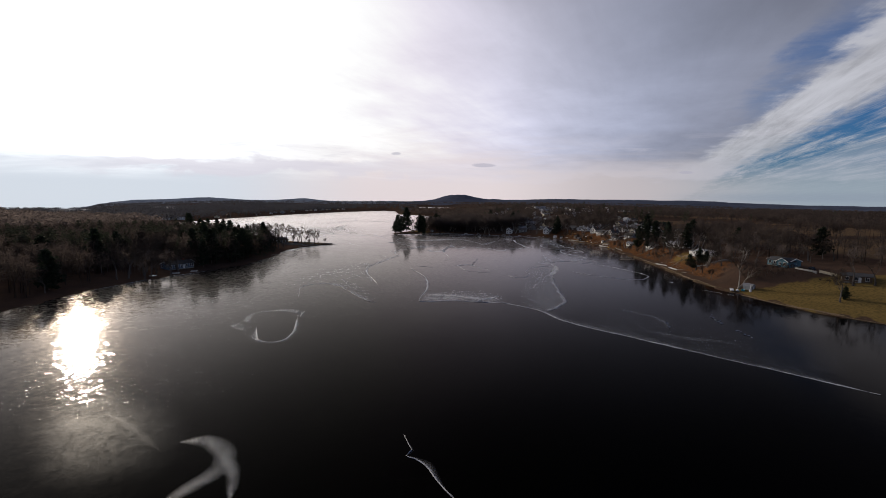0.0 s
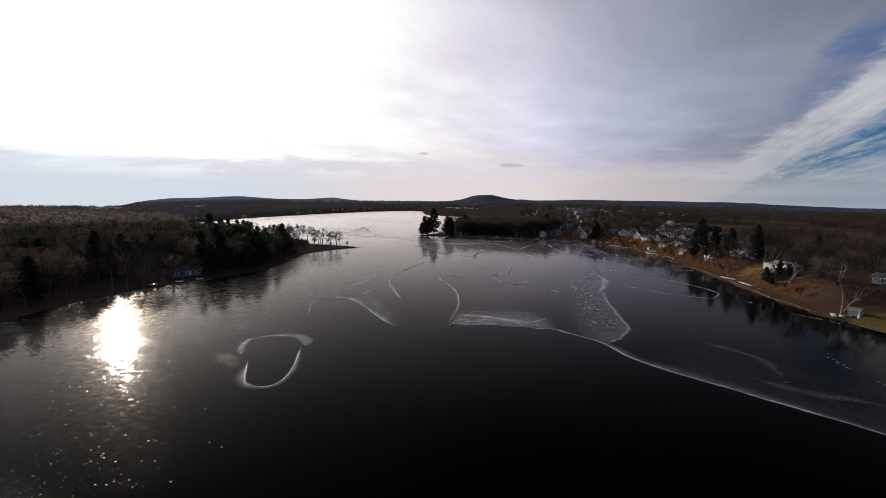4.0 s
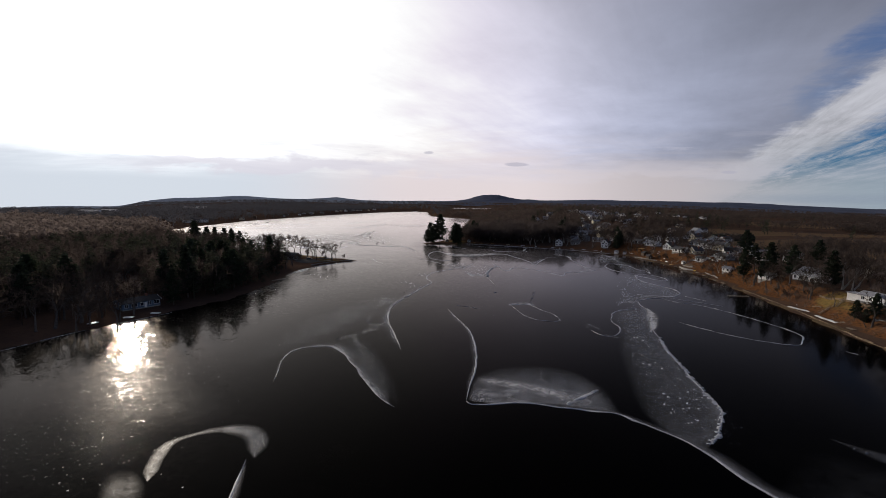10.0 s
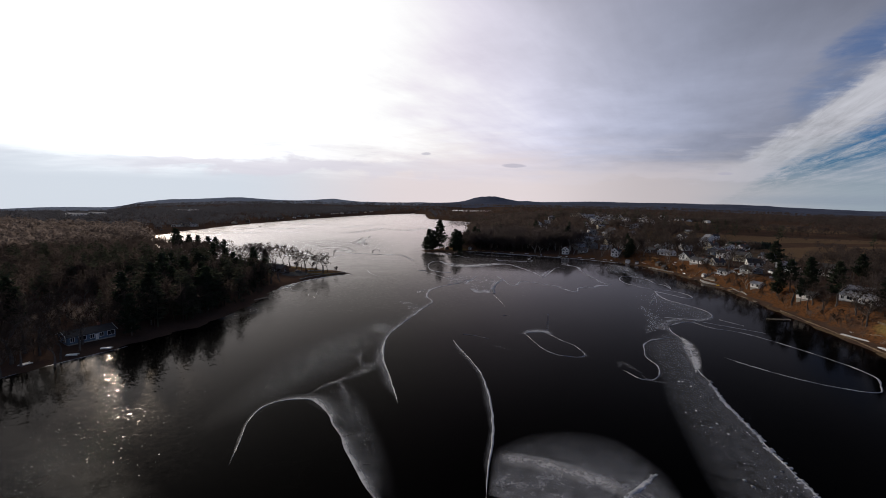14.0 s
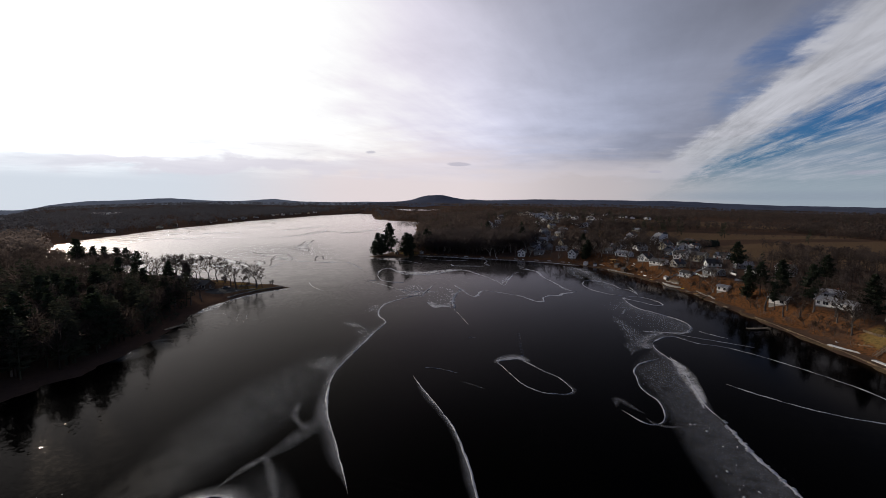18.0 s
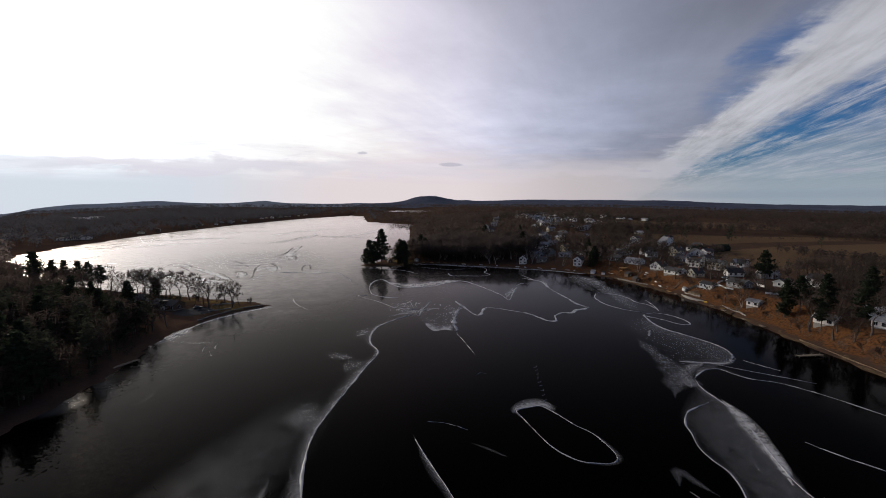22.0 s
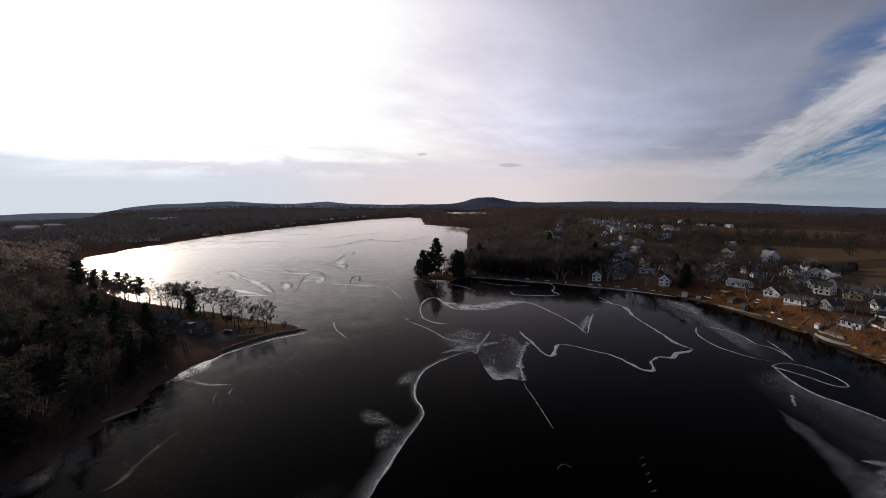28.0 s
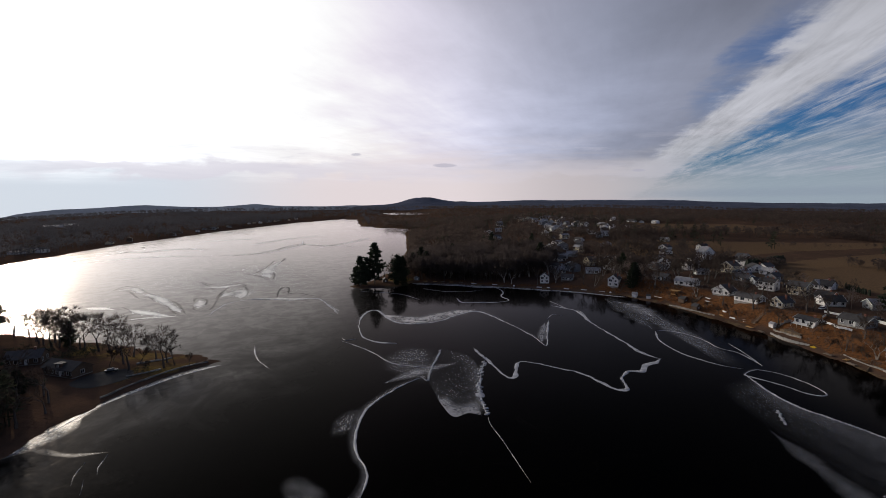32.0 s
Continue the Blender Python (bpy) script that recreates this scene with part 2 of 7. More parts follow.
def ice_material():
    m = bpy.data.materials.new("black_ice")
    m.use_nodes = True
    g = Net(m.node_tree)
    p = m.node_tree.nodes["Principled BSDF"]
    where = g.node("ShaderNodeNewGeometry").outputs["Position"]
    cloudy = g.noise(where, 0.02, 5, 0.6, 1.2)
    patch = g.noise(where, 0.11, 5, 0.65, 0.8)
    grain = g.noise(where, 1.6, 4, 0.7)
    milky = g.math("MULTIPLY", g.span(cloudy, 0.5, 0.75), g.span(patch, 0.3, 0.75))
    milky = g.math("MULTIPLY", milky, g.span(grain, 0.25, 0.8, 0.5, 1.0))
    # refrozen seams: contour lines of a slow noise
    seam = g.math("ABSOLUTE", g.math("SUBTRACT", g.noise(where, 0.018, 3, 0.5, 1.6), 0.5))
    seam = g.math("MULTIPLY", g.span(seam, 0.0, 0.010, 1.0, 0.0), g.span(cloudy, 0.46, 0.62))
    milky = g.math("MAXIMUM", milky, g.math("MULTIPLY", seam, g.span(patch, 0.35, 0.6)))
    # the far bay: duller ice, with its sky glare painted in as paler colour
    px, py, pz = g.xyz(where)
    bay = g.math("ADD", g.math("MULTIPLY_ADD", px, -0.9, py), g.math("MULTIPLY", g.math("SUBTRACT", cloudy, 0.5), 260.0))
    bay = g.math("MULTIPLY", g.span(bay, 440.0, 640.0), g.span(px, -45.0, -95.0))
    under = g.node("ShaderNodeBsdfDiffuse")
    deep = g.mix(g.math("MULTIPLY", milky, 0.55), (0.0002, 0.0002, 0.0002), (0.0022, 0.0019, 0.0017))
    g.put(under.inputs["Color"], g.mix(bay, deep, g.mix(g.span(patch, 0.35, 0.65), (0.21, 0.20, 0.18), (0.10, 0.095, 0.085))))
    n = g.node("ShaderNodeBump")
    n.inputs["Strength"].default_value, n.inputs["Distance"].default_value = 0.32, 0.05
    g.put(n.inputs["Height"], g.math("ADD", g.noise(where, 0.3, 5, 0.75), g.math("MULTIPLY", grain, 0.25)))
    gloss = g.node("ShaderNodeBsdfGlossy")
    gloss.inputs["Color"].default_value = (1.0, 0.925, 0.905, 1)
    speck = g.noise(where, 0.55, 5, 0.75, 0.6)
    g.put(gloss.inputs["Roughness"], g.math("ADD", g.math("MULTIPLY_ADD", milky, 0.12, g.span(patch, 0.3, 0.7, 0.022, 0.045)), g.math("ADD", g.span(speck, 0.45, 0.62, 0.0, 0.07), g.math("MULTIPLY", bay, 0.11))))
    # thin plates frozen in at slight angles, in patches on the sunny side
    cells = g.node("ShaderNodeTexVoronoi")
    g.put(cells.inputs["Vector"], g.vmath("ADD", where, g.vmath("MULTIPLY", g.join(grain, patch, 0.0), (1.2, 1.2, 0.0))))
    cells.inputs["Scale"].default_value = 1.6
    tipx, tipy, chance = g.xyz(cells.outputs["Color"])
    rough_zone = g.math("MULTIPLY", g.span(px, -35.0, -75.0), g.math("MULTIPLY", g.span(bay, 0.0, 0.3, 1.0, 0.2), g.span(g.noise(where, 0.07, 4, 0.65, 0.8), 0.40, 0.56, 0.15, 1.0)))
    tilt = g.math("MULTIPLY", rough_zone, g.span(chance, 0.35, 0.6, 0.012, 0.095))
    lean = g.join(g.math("MULTIPLY", g.math("SUBTRACT", tipx, 0.5), tilt), g.math("MULTIPLY", g.math("SUBTRACT", tipy, 0.5), tilt), 0.0)
    g.put(gloss.inputs["Normal"], g.vmath("NORMALIZE", g.vmath("ADD", n.outputs[0], lean)))
    facing = g.node("ShaderNodeFresnel")
    facing.inputs["IOR"].default_value = 1.31
    both = g.node("ShaderNodeMixShader")
    g.put(both.inputs[0], g.math("MULTIPLY", g.math("POWER", facing.outputs[0], 2.2), 1.42, clamp=True))
    g.put(both.inputs[1], under.outputs[0])
    # a thin film of frost dust spreads part of the mirror's light
    dust = g.node("ShaderNodeBsdfGlossy")
    dust.inputs["Color"].default_value = (1.0, 0.92, 0.86, 1)
    dust.inputs["Roughness"].default_value = 0.30
    g.put(dust.inputs["Normal"], n.outputs[0])
    g.put(both.inputs[2], gloss.outputs[0])
    sheen = g.node("ShaderNodeMixShader")
    # no dust lies on the young ice under the north shore
    shore = g.math("ADD", py, g.math("MULTIPLY", g.math("SUBTRACT", cloudy, 0.5), 60.0))
    clean = g.math("SUBTRACT", 1.0, g.math("MULTIPLY", g.math("MULTIPLY", g.span(shore, 545.0, 575.0), g.span(px, -85.0, -62.0)), 0.5))
    spread = g.math("MULTIPLY", g.math("POWER", facing.outputs[0], 2.8), g.math("MULTIPLY", g.math("MULTIPLY", g.span(patch, 0.3, 0.7, 0.75, 1.0), g.span(speck, 0.36, 0.64, 0.45, 1.35)), g.math("MULTIPLY", clean, g.span(px, -40.0, 110.0, 1.0, 0.45))))
    g.put(sheen.inputs[0], g.math("MULTIPLY", spread, 0.95))
    g.put(sheen.inputs[1], both.outputs[0])
    g.put(sheen.inputs[2], dust.outputs[0])
    m.node_tree.nodes.remove(p)
    g.put(m.node_tree.nodes["Material Output"].inputs[0], sheen.outputs[0])
    return m


def frost_material(name, strength, scale, tone, thin=0.10, plates=1.0, rough=0.42, spec=0.75):
    """White frost that thins out to clear ice towards the edge of its sheet (attribute 'cover'); plates: how far it is broken up."""
    m = bpy.data.materials.new(name)
    m.use_nodes = True
    g = Net(m.node_tree)
    p = m.node_tree.nodes["Principled BSDF"]
    where = g.node("ShaderNodeNewGeometry").outputs["Position"]
    a, b = g.noise(where, scale, 6, 0.68, 0.8), g.noise(where, scale * 7, 4, 0.7)
    cover = g.node("ShaderNodeAttribute")
    cover.attribute_name = "cover"
    at = cover.outputs["Fac"]
    torn = g.noise(where, scale * 2.6, 5, 0.75, 2.0)
    k = g.span(g.math("MULTIPLY_ADD", b, 0.35, g.math("MULTIPLY_ADD", torn, 0.5, g.math("MULTIPLY", a, 0.6))), 0.56, 0.86, thin, 1.0)
    tint = g.mix(b, tone, tuple(c * 0.75 for c in tone))
    if plates:
        # floes: cells of different whiteness, some of them clear
        cells = g.node("ShaderNodeTexVoronoi")
        g.put(cells.inputs["Vector"], g.vmath("ADD", where, g.vmath("MULTIPLY", g.join(b, torn, 0.0), (1.4, 1.4, 0.0))))
        cells.inputs["Scale"].default_value = 0.9
        shade, _, _ = g.xyz(cells.outputs["Color"])
        where_torn = g.span(torn, 0.5, 0.66)
        k = g.math("MULTIPLY", k, g.math("SUBTRACT", 1.0, g.math("MULTIPLY", where_torn, g.math("MULTIPLY", g.span(shade, 0.55, 0.7), 0.75 * plates))))
        tint = g.mix(g.math("MULTIPLY", g.math("MULTIPLY", where_torn, g.span(shade, 0.3, 0.18)), 0.8 * plates), tint, (0.72, 0.72, 0.73))
    g.put(p.inputs["Alpha"], g.math("MULTIPLY", g.math("MULTIPLY", at, k), strength, clamp=True))
    g.put(p.inputs["Base Color"], tint)
    p.inputs["Roughness"].default_value = rough
    p.inputs["Specular IOR Level"].default_value = spec
    return m


M = dict(
    ground=ground_material(), ice=ice_material(),
    frost=frost_material("thin_frost", 0.5, 0.25, (0.40, 0.405, 0.42), 0.2, 0.35, 0.36, 0.9),
    lead=frost_material("clear_lead", 0.75, 0.10, (0.030, 0.029, 0.028), 0.4, 0.0, 0.6, 0.1),
    pack=frost_material("packed_snow", 0.85, 0.06, (0.84, 0.79, 0.72), 0.5, 0.0, 0.30, 1.0),
    snow=frost_material("wind_snow", 0.85, 0.10, (0.86, 0.84, 0.81)),
    rime=frost_material("edge_rime", 0.72, 0.16, (0.52, 0.52, 0.54), 0.45, 0.0),
    crust=frost_material("frost_crust", 0.54, 0.35, (0.46, 0.46, 0.47), 0.25, 0.4, 0.36, 0.9),
    ridge=material("ridge_ice", (0.48, 0.48, 0.50), (0.26, 0.27, 0.29), 0.35, 0.55, 0.05, 3, space="World"),
    chip=material("chip_ice", (0.10, 0.10, 0.105), (0.05, 0.05, 0.055), 0.8, 0.22, spec=0.6, island=0.5, space="World"),
    # distance haze is painted into the far hills, paler in the sunward west
    hill=material("hazed_hill", (0.205, 0.235, 0.285), (0.16, 0.185, 0.23), 0.008, 0.95, 3.0, 0.03, 0.0, space="World"),
    hazed_blue_hill=material("hazed_blue_hill", (0.100, 0.111, 0.148), (0.072, 0.081, 0.110), 0.008, 0.95, 3.0, 0.03, 0.0, space="World"),
    bark=material("grey_bark", (0.12, 0.10, 0.085), (0.07, 0.058, 0.05), 1.5, 0.9, rand=0.3),
    pale=material("pale_bark", (0.34, 0.31, 0.27), (0.22, 0.19, 0.16), 1.5, 0.85, rand=0.2),
    twig=material("bare_twigs", (0.090, 0.064, 0.047), (0.060, 0.043, 0.032), 0.4, 0.95, rand=0.35, thin=0.2),
    needle=material("pine_needles", (0.030, 0.040, 0.020), (0.018, 0.026, 0.014), 0.6, 0.8, rand=0.25, thin=0.3),
    # blue-grey distance haze is put into this twig colour
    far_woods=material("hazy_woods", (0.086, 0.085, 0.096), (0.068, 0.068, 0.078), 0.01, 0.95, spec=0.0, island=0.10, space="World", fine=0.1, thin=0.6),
    woods=material("bare_woods", (0.195, 0.155, 0.136), (0.120, 0.097, 0.086), 0.02, 0.95, spec=0.0, island=0.1, space="World", fine=0.3, thin=0.62),
    dim_woods=material("dim_woods", (0.108, 0.083, 0.071), (0.066, 0.052, 0.046), 0.02, 0.95, spec=0.0, island=0.1, space="World", fine=0.2, thin=0.62),
    grove=material("dark_hardwood_twigs", (0.120, 0.096, 0.086), (0.074, 0.060, 0.056), 0.02, 0.95, spec=0.0, island=0.1, space="World", fine=0.2, thin=0.5),
    evergreen=material("evergreen_woods", (0.072, 0.074, 0.050), (0.050, 0.054, 0.038), 0.02, 0.9, spec=0.0, island=0.2, space="World", fine=0.4, thin=0.35),
    white=material("white_siding", (0.82, 0.80, 0.77), (0.70, 0.69, 0.66), 0.4, 0.6, 0.02, 6),
    cream=material("cream_siding", (0.58, 0.51, 0.36), (0.48, 0.42, 0.30), 0.4, 0.65, 0.02, 6),
    grey=material("grey_siding", (0.25, 0.26, 0.27), (0.19, 0.20, 0.21), 0.4, 0.65, 0.02, 6),
    teal=material("teal_siding", (0.09, 0.20, 0.25), (0.06, 0.15, 0.19), 0.4, 0.6, 0.02, 6),
    blue=material("slate_blue_siding", (0.10, 0.15, 0.22), (0.075, 0.11, 0.17), 0.4, 0.6, 0.02, 6),
    brown=material("brown_siding", (0.13, 0.085, 0.055), (0.09, 0.06, 0.04), 0.4, 0.7, 0.02, 6),
    shingle=material("asphalt_shingle", (0.075, 0.072, 0.072), (0.05, 0.048, 0.05), 0.6, 0.9, 0.03, 5, rand=0.35),
    pale_roof=material("pale_shingle", (0.30, 0.30, 0.31), (0.22, 0.22, 0.23), 0.6, 0.85, 0.03, 5),
    glass=material("window_glass", (0.02, 0.024, 0.03), (0.012, 0.014, 0.018), 0.5, 0.12, spec=0.6),
    trim=material("white_trim", (0.76, 0.76, 0.74), (0.66, 0.66, 0.64), 1.0, 0.5),
    brick=material("red_brick", (0.24, 0.10, 0.07), (0.17, 0.075, 0.055), 3.0, 0.85, 0.02, 12),
    stone=material("grey_stone", (0.27, 0.25, 0.22), (0.17, 0.155, 0.14), 0.9, 0.9, 0.05, 3, rand=0.3),
    edging=material("old_timber_edging", (0.20, 0.14, 0.082), (0.13, 0.092, 0.056), 1.2, 0.85, 0.01, 9, rand=0.25),
    timber=material("weathered_timber", (0.23, 0.185, 0.14), (0.15, 0.12, 0.09), 1.2, 0.85, 0.01, 9, rand=0.25),
    gold=material("new_timber", (0.42, 0.25, 0.09), (0.32, 0.18, 0.06), 1.0, 0.75, 0.01, 9),
    hull=material("white_hull", (0.72, 0.73, 0.74), (0.62, 0.63, 0.65), 0.8, 0.35, spec=0.5, rand=0.1),
    aqua=material("aqua_tarp", (0.05, 0.30, 0.36), (0.04, 0.22, 0.27), 0.8, 0.6),
    yellow=material("yellow_plastic", (0.75, 0.50, 0.02), (0.62, 0.40, 0.02), 0.8, 0.45),
    asphalt=material("asphalt", (0.036, 0.035, 0.035), (0.026, 0.025, 0.025), 0.3, 1.0, 0.01, 6),
    concrete=material("concrete", (0.33, 0.32, 0.30), (0.25, 0.24, 0.22), 0.5, 0.9, 0.01, 4),
    dark_paint=material("dark_car_paint", (0.02, 0.022, 0.028), (0.015, 0.016, 0.02), 0.5, 0.25, spec=0.6),
    rubber=material("black_rubber", (0.02, 0.02, 0.02), (0.013, 0.013, 0.013), 3.0, 0.9),
    hedge=material("dark_hedge", (0.022, 0.030, 0.016), (0.014, 0.019, 0.011), 0.8, 0.9, 0.1, 3),
)


# ---- mesh helpers ----
def quick_mesh(name, verts, faces, mat=None, smooth=False):
    verts, faces = np.asarray(verts, np.float32), np.asarray(faces, np.int32)
    me = bpy.data.meshes.new(name)
    k = faces.shape[1]
    me.vertices.add(len(verts))
    me.vertices.foreach_set("co", verts.ravel())
    me.loops.add(faces.size)
    me.loops.foreach_set("vertex_index", faces.ravel())
    me.polygons.add(len(faces))
    me.polygons.foreach_set("loop_start", np.arange(len(faces), dtype=np.int32) * k)
    me.polygons.foreach_set("loop_total", np.full(len(faces), k, np.int32))
    if smooth:
        me.polygons.foreach_set("use_smooth", np.ones(len(faces), bool))
    me.update(calc_edges=True)
    if mat:
        me.materials.append(mat)
    return me


def box(bm, x0, x1, y0, y1, z0, z1, m=None):
    vs = [bm.verts.new((x, y, z)) for z in (z0, z1) for x, y in ((x0, y0), (x1, y0), (x1, y1), (x0, y1))]
    if m is not None:
        for v in vs:
            v.co = m @ v.co
    for f in ((3, 2, 1, 0), (4, 5, 6, 7), (0, 1, 5, 4), (1, 2, 6, 5), (2, 3, 7, 6), (3, 0, 4, 7)):
        bm.faces.new([vs[i] for i in f])
    return vs


def finish(bm, name, mat):
    me = bpy.data.meshes.new(name)
    bm.normal_update()
    bm.to_mesh(me)
    bm.free()
    me.materials.append(mat)
    return me


def part(name, bm, mat, parent, label="", at=None):
    """One mesh object under a thing or a part; bm may be a mesh that is shared."""
    me = finish(bm, name, mat) if isinstance(bm, bmesh.types.BMesh) else bm
    ob = new(name, me)
    ob.parent = parent
    if at is not None:
        ob.matrix_basis = at
    if label:
        ob["label"] = label
    return ob


# ---- the lake's outline and the lie of the land, in plan units ----
PLAN = 1.35            # metres to one unit of the plan
SHORE_WEST = [(-150, -400), (-136, 0), (-122, 90), (-118, 120), (-118, 148), (-113, 170), (-103, 192), (-95, 212), (-93, 235),
              (-94, 255), (-98, 270), (-98.5, 279), (-97, 288), (-94, 301), (-90.5, 309.5), (-85, 318), (-76, 325), (-85, 331), (-100, 337), (-122, 347), (-150, 358),
              (-180, 369), (-230, 400), (-300, 455), (-345, 530), (-368, 640), (-378, 800), (-372, 1100), (-325, 1500), (-235, 1790)]
SHORE_EAST = [(-175, 1740), (-150, 1500), (-118, 1220), (-60, 1120), (-22, 1090), (-18, 960), (-16, 760), (-18, 600), (-26, 515), (-40, 470),
              (-52, 453), (-44, 445), (-25, 449), (-14, 462), (10, 455), (30, 446), (70, 427), (97, 408), (106, 388), (112, 360),
              (115, 330), (115, 300), (111, 260), (107, 220), (103, 190), (101, 160), (105, 133), (116, 111), (140, 60), (165, 0), (180, -400)]
LAKE = np.array(SHORE_WEST + SHORE_EAST, float)


def inland(px, py):
    """Signed distance from the lake's shore: above 0 on land."""
    px, py = np.atleast_1d(px).astype(float), np.atleast_1d(py).astype(float)
    best, inside = np.full(px.shape, 1e9), np.zeros(px.shape, bool)
    for (ax, ay), (bx, by) in zip(LAKE, np.roll(LAKE, -1, 0)):
        dx, dy = bx - ax, by - ay
        t = np.clip(((px - ax) * dx + (py - ay) * dy) / (dx * dx + dy * dy), 0, 1)
        best = np.minimum(best, np.hypot(px - ax - t * dx, py - ay - t * dy))
        if dy:
            inside ^= ((ay > py) != (by > py)) & (px < dx * (py - ay) / dy + ax)
    wob = 1.6 * np.sin(px * 0.31 + py * 0.17) * np.sin(py * 0.23 - px * 0.11) + 0.8 * np.sin(px * 0.9) * np.sin(py * 0.8)
    return np.where(inside, -best, best) + wob * np.clip(1.2 - np.abs(best) / 40, 0, 1) * 0.7


def step(a, b, v):
    t = np.clip((v - a) / (b - a), 0, 1)
    return t * t * (3 - 2 * t)


def lawn_mask(px, py):
    return step(92, 100, py) * step(172, 150, py + (px - 110) * 0.25) * step(95, 105, px) * step(190, 160, px)


def height(px, py):
    px, py = np.atleast_1d(px).astype(float), np.atleast_1d(py).astype(float)
    s = inland(px, py)
    east = step(60, 100, px) * step(470, 420, py)
    gentle = lawn_mask(px, py)
    bank = 0.5 * step(-0.5, 1.0, s) + 6.9 * step(2, 17 + 34 * gentle, s) + 1.6 * step(25, 120, s)
    north = 0.5 * step(-0.5, 1.0, s) + 2.2 * step(2, 40, s) + 5.5 * step(40, 220, s)
    west = 0.5 * step(-0.5, 1.0, s) + 1.1 * step(2, 20, s) + 2.5 * step(20, 160, s)
    side = step(-60, -10, px)
    land = east * bank + (1 - east) * (side * north + (1 - side) * west)
    roll = 1.5 * np.sin(px * 0.011 + 1.3) * np.sin(py * 0.013) * step(30, 200, s)
    far = np.hypot(px, py)
    ang = np.degrees(np.arctan2(px, np.maximum(py, 1)))
    rise = 37 * step(1100, 3300, far) * (1 - step(20, 41, np.abs(ang))) + 4 * np.sin(px * 0.005 + 0.5) * np.sin(py * 0.0041) * step(700, 1400, far)
    rise = rise - (44 * step(36.5, 39.5, -ang) + 32 * step(39.5, 50, -ang)) * step(900, 3300, far)
    z = np.where(s > 0, land + roll + rise, np.maximum(-2.5, s * 0.25))
    # the domed hill ahead, the long ridge west of it and the low ones east
    ring = np.exp(-((far - 3330) / 260) ** 2) * (py > 0)
    dome = 38 * np.exp(-np.abs((ang - 1.8) / 2.7) ** 2.3) + 12 * np.exp(-((ang - 2.0) / 7.0) ** 2)
    ridge = 25 * np.exp(-((ang + 28) / 3.8) ** 2) + 17 * np.exp(-((ang + 17.3) / 1.8) ** 2) + 17 * np.exp(-((ang + 34) / 2.8) ** 2) - 5 * np.exp(-((ang + 12) / 2.0) ** 2)
    low = 11 * np.exp(-((ang - 14) / 6) ** 2) + 13 * np.exp(-((ang - 27) / 6) ** 2) + 6 * np.exp(-((ang + 7.0) / 1.4) ** 2) + 5 * np.exp(-((ang - 6.5) / 0.7) ** 2) + 17 * step(3, 14, ang) + 13 * step(24, 32, ang)
    crag = 1 + 0.02 * np.sin(ang * 2.9) + 0.015 * np.sin(ang * 7.1 + 1)
    z = z + 15 * np.exp(-((px - 215) / 190) ** 2 - ((py - 930) / 330) ** 2) * step(5, 60, s)
    level = step(1.6, 1.05, np.hypot((px + 12) / 95, (py - 2000) / 230))
    z = z * (1 - level) + 12 * level
    return z + np.where(s > 0, (dome + ridge + low) * ring * crag, 0)


def ground_z(px, py):
    """The ground's height in metres at a place of the plan."""
    return float(height(px, py)[0]) * PLAN


def spot(px, py, pz, turn=0, tip=0):
    """A pose at a place of the plan; pz in metres."""
    return pose(px * PLAN, py * PLAN, pz, tip, 0, turn)


def ladder(a, b, fine, lo, hi, grow=1.11):
    line = list(np.arange(a, b + 0.1, fine))
    d = fine
    while line[-1] < hi:
        d = min(d * grow, 90)
        line.append(line[-1] + d)
    d = fine
    while line[0] > lo:
        d = min(d * grow, 90)
        line.insert(0, line[0] - d)
    return np.array(line)


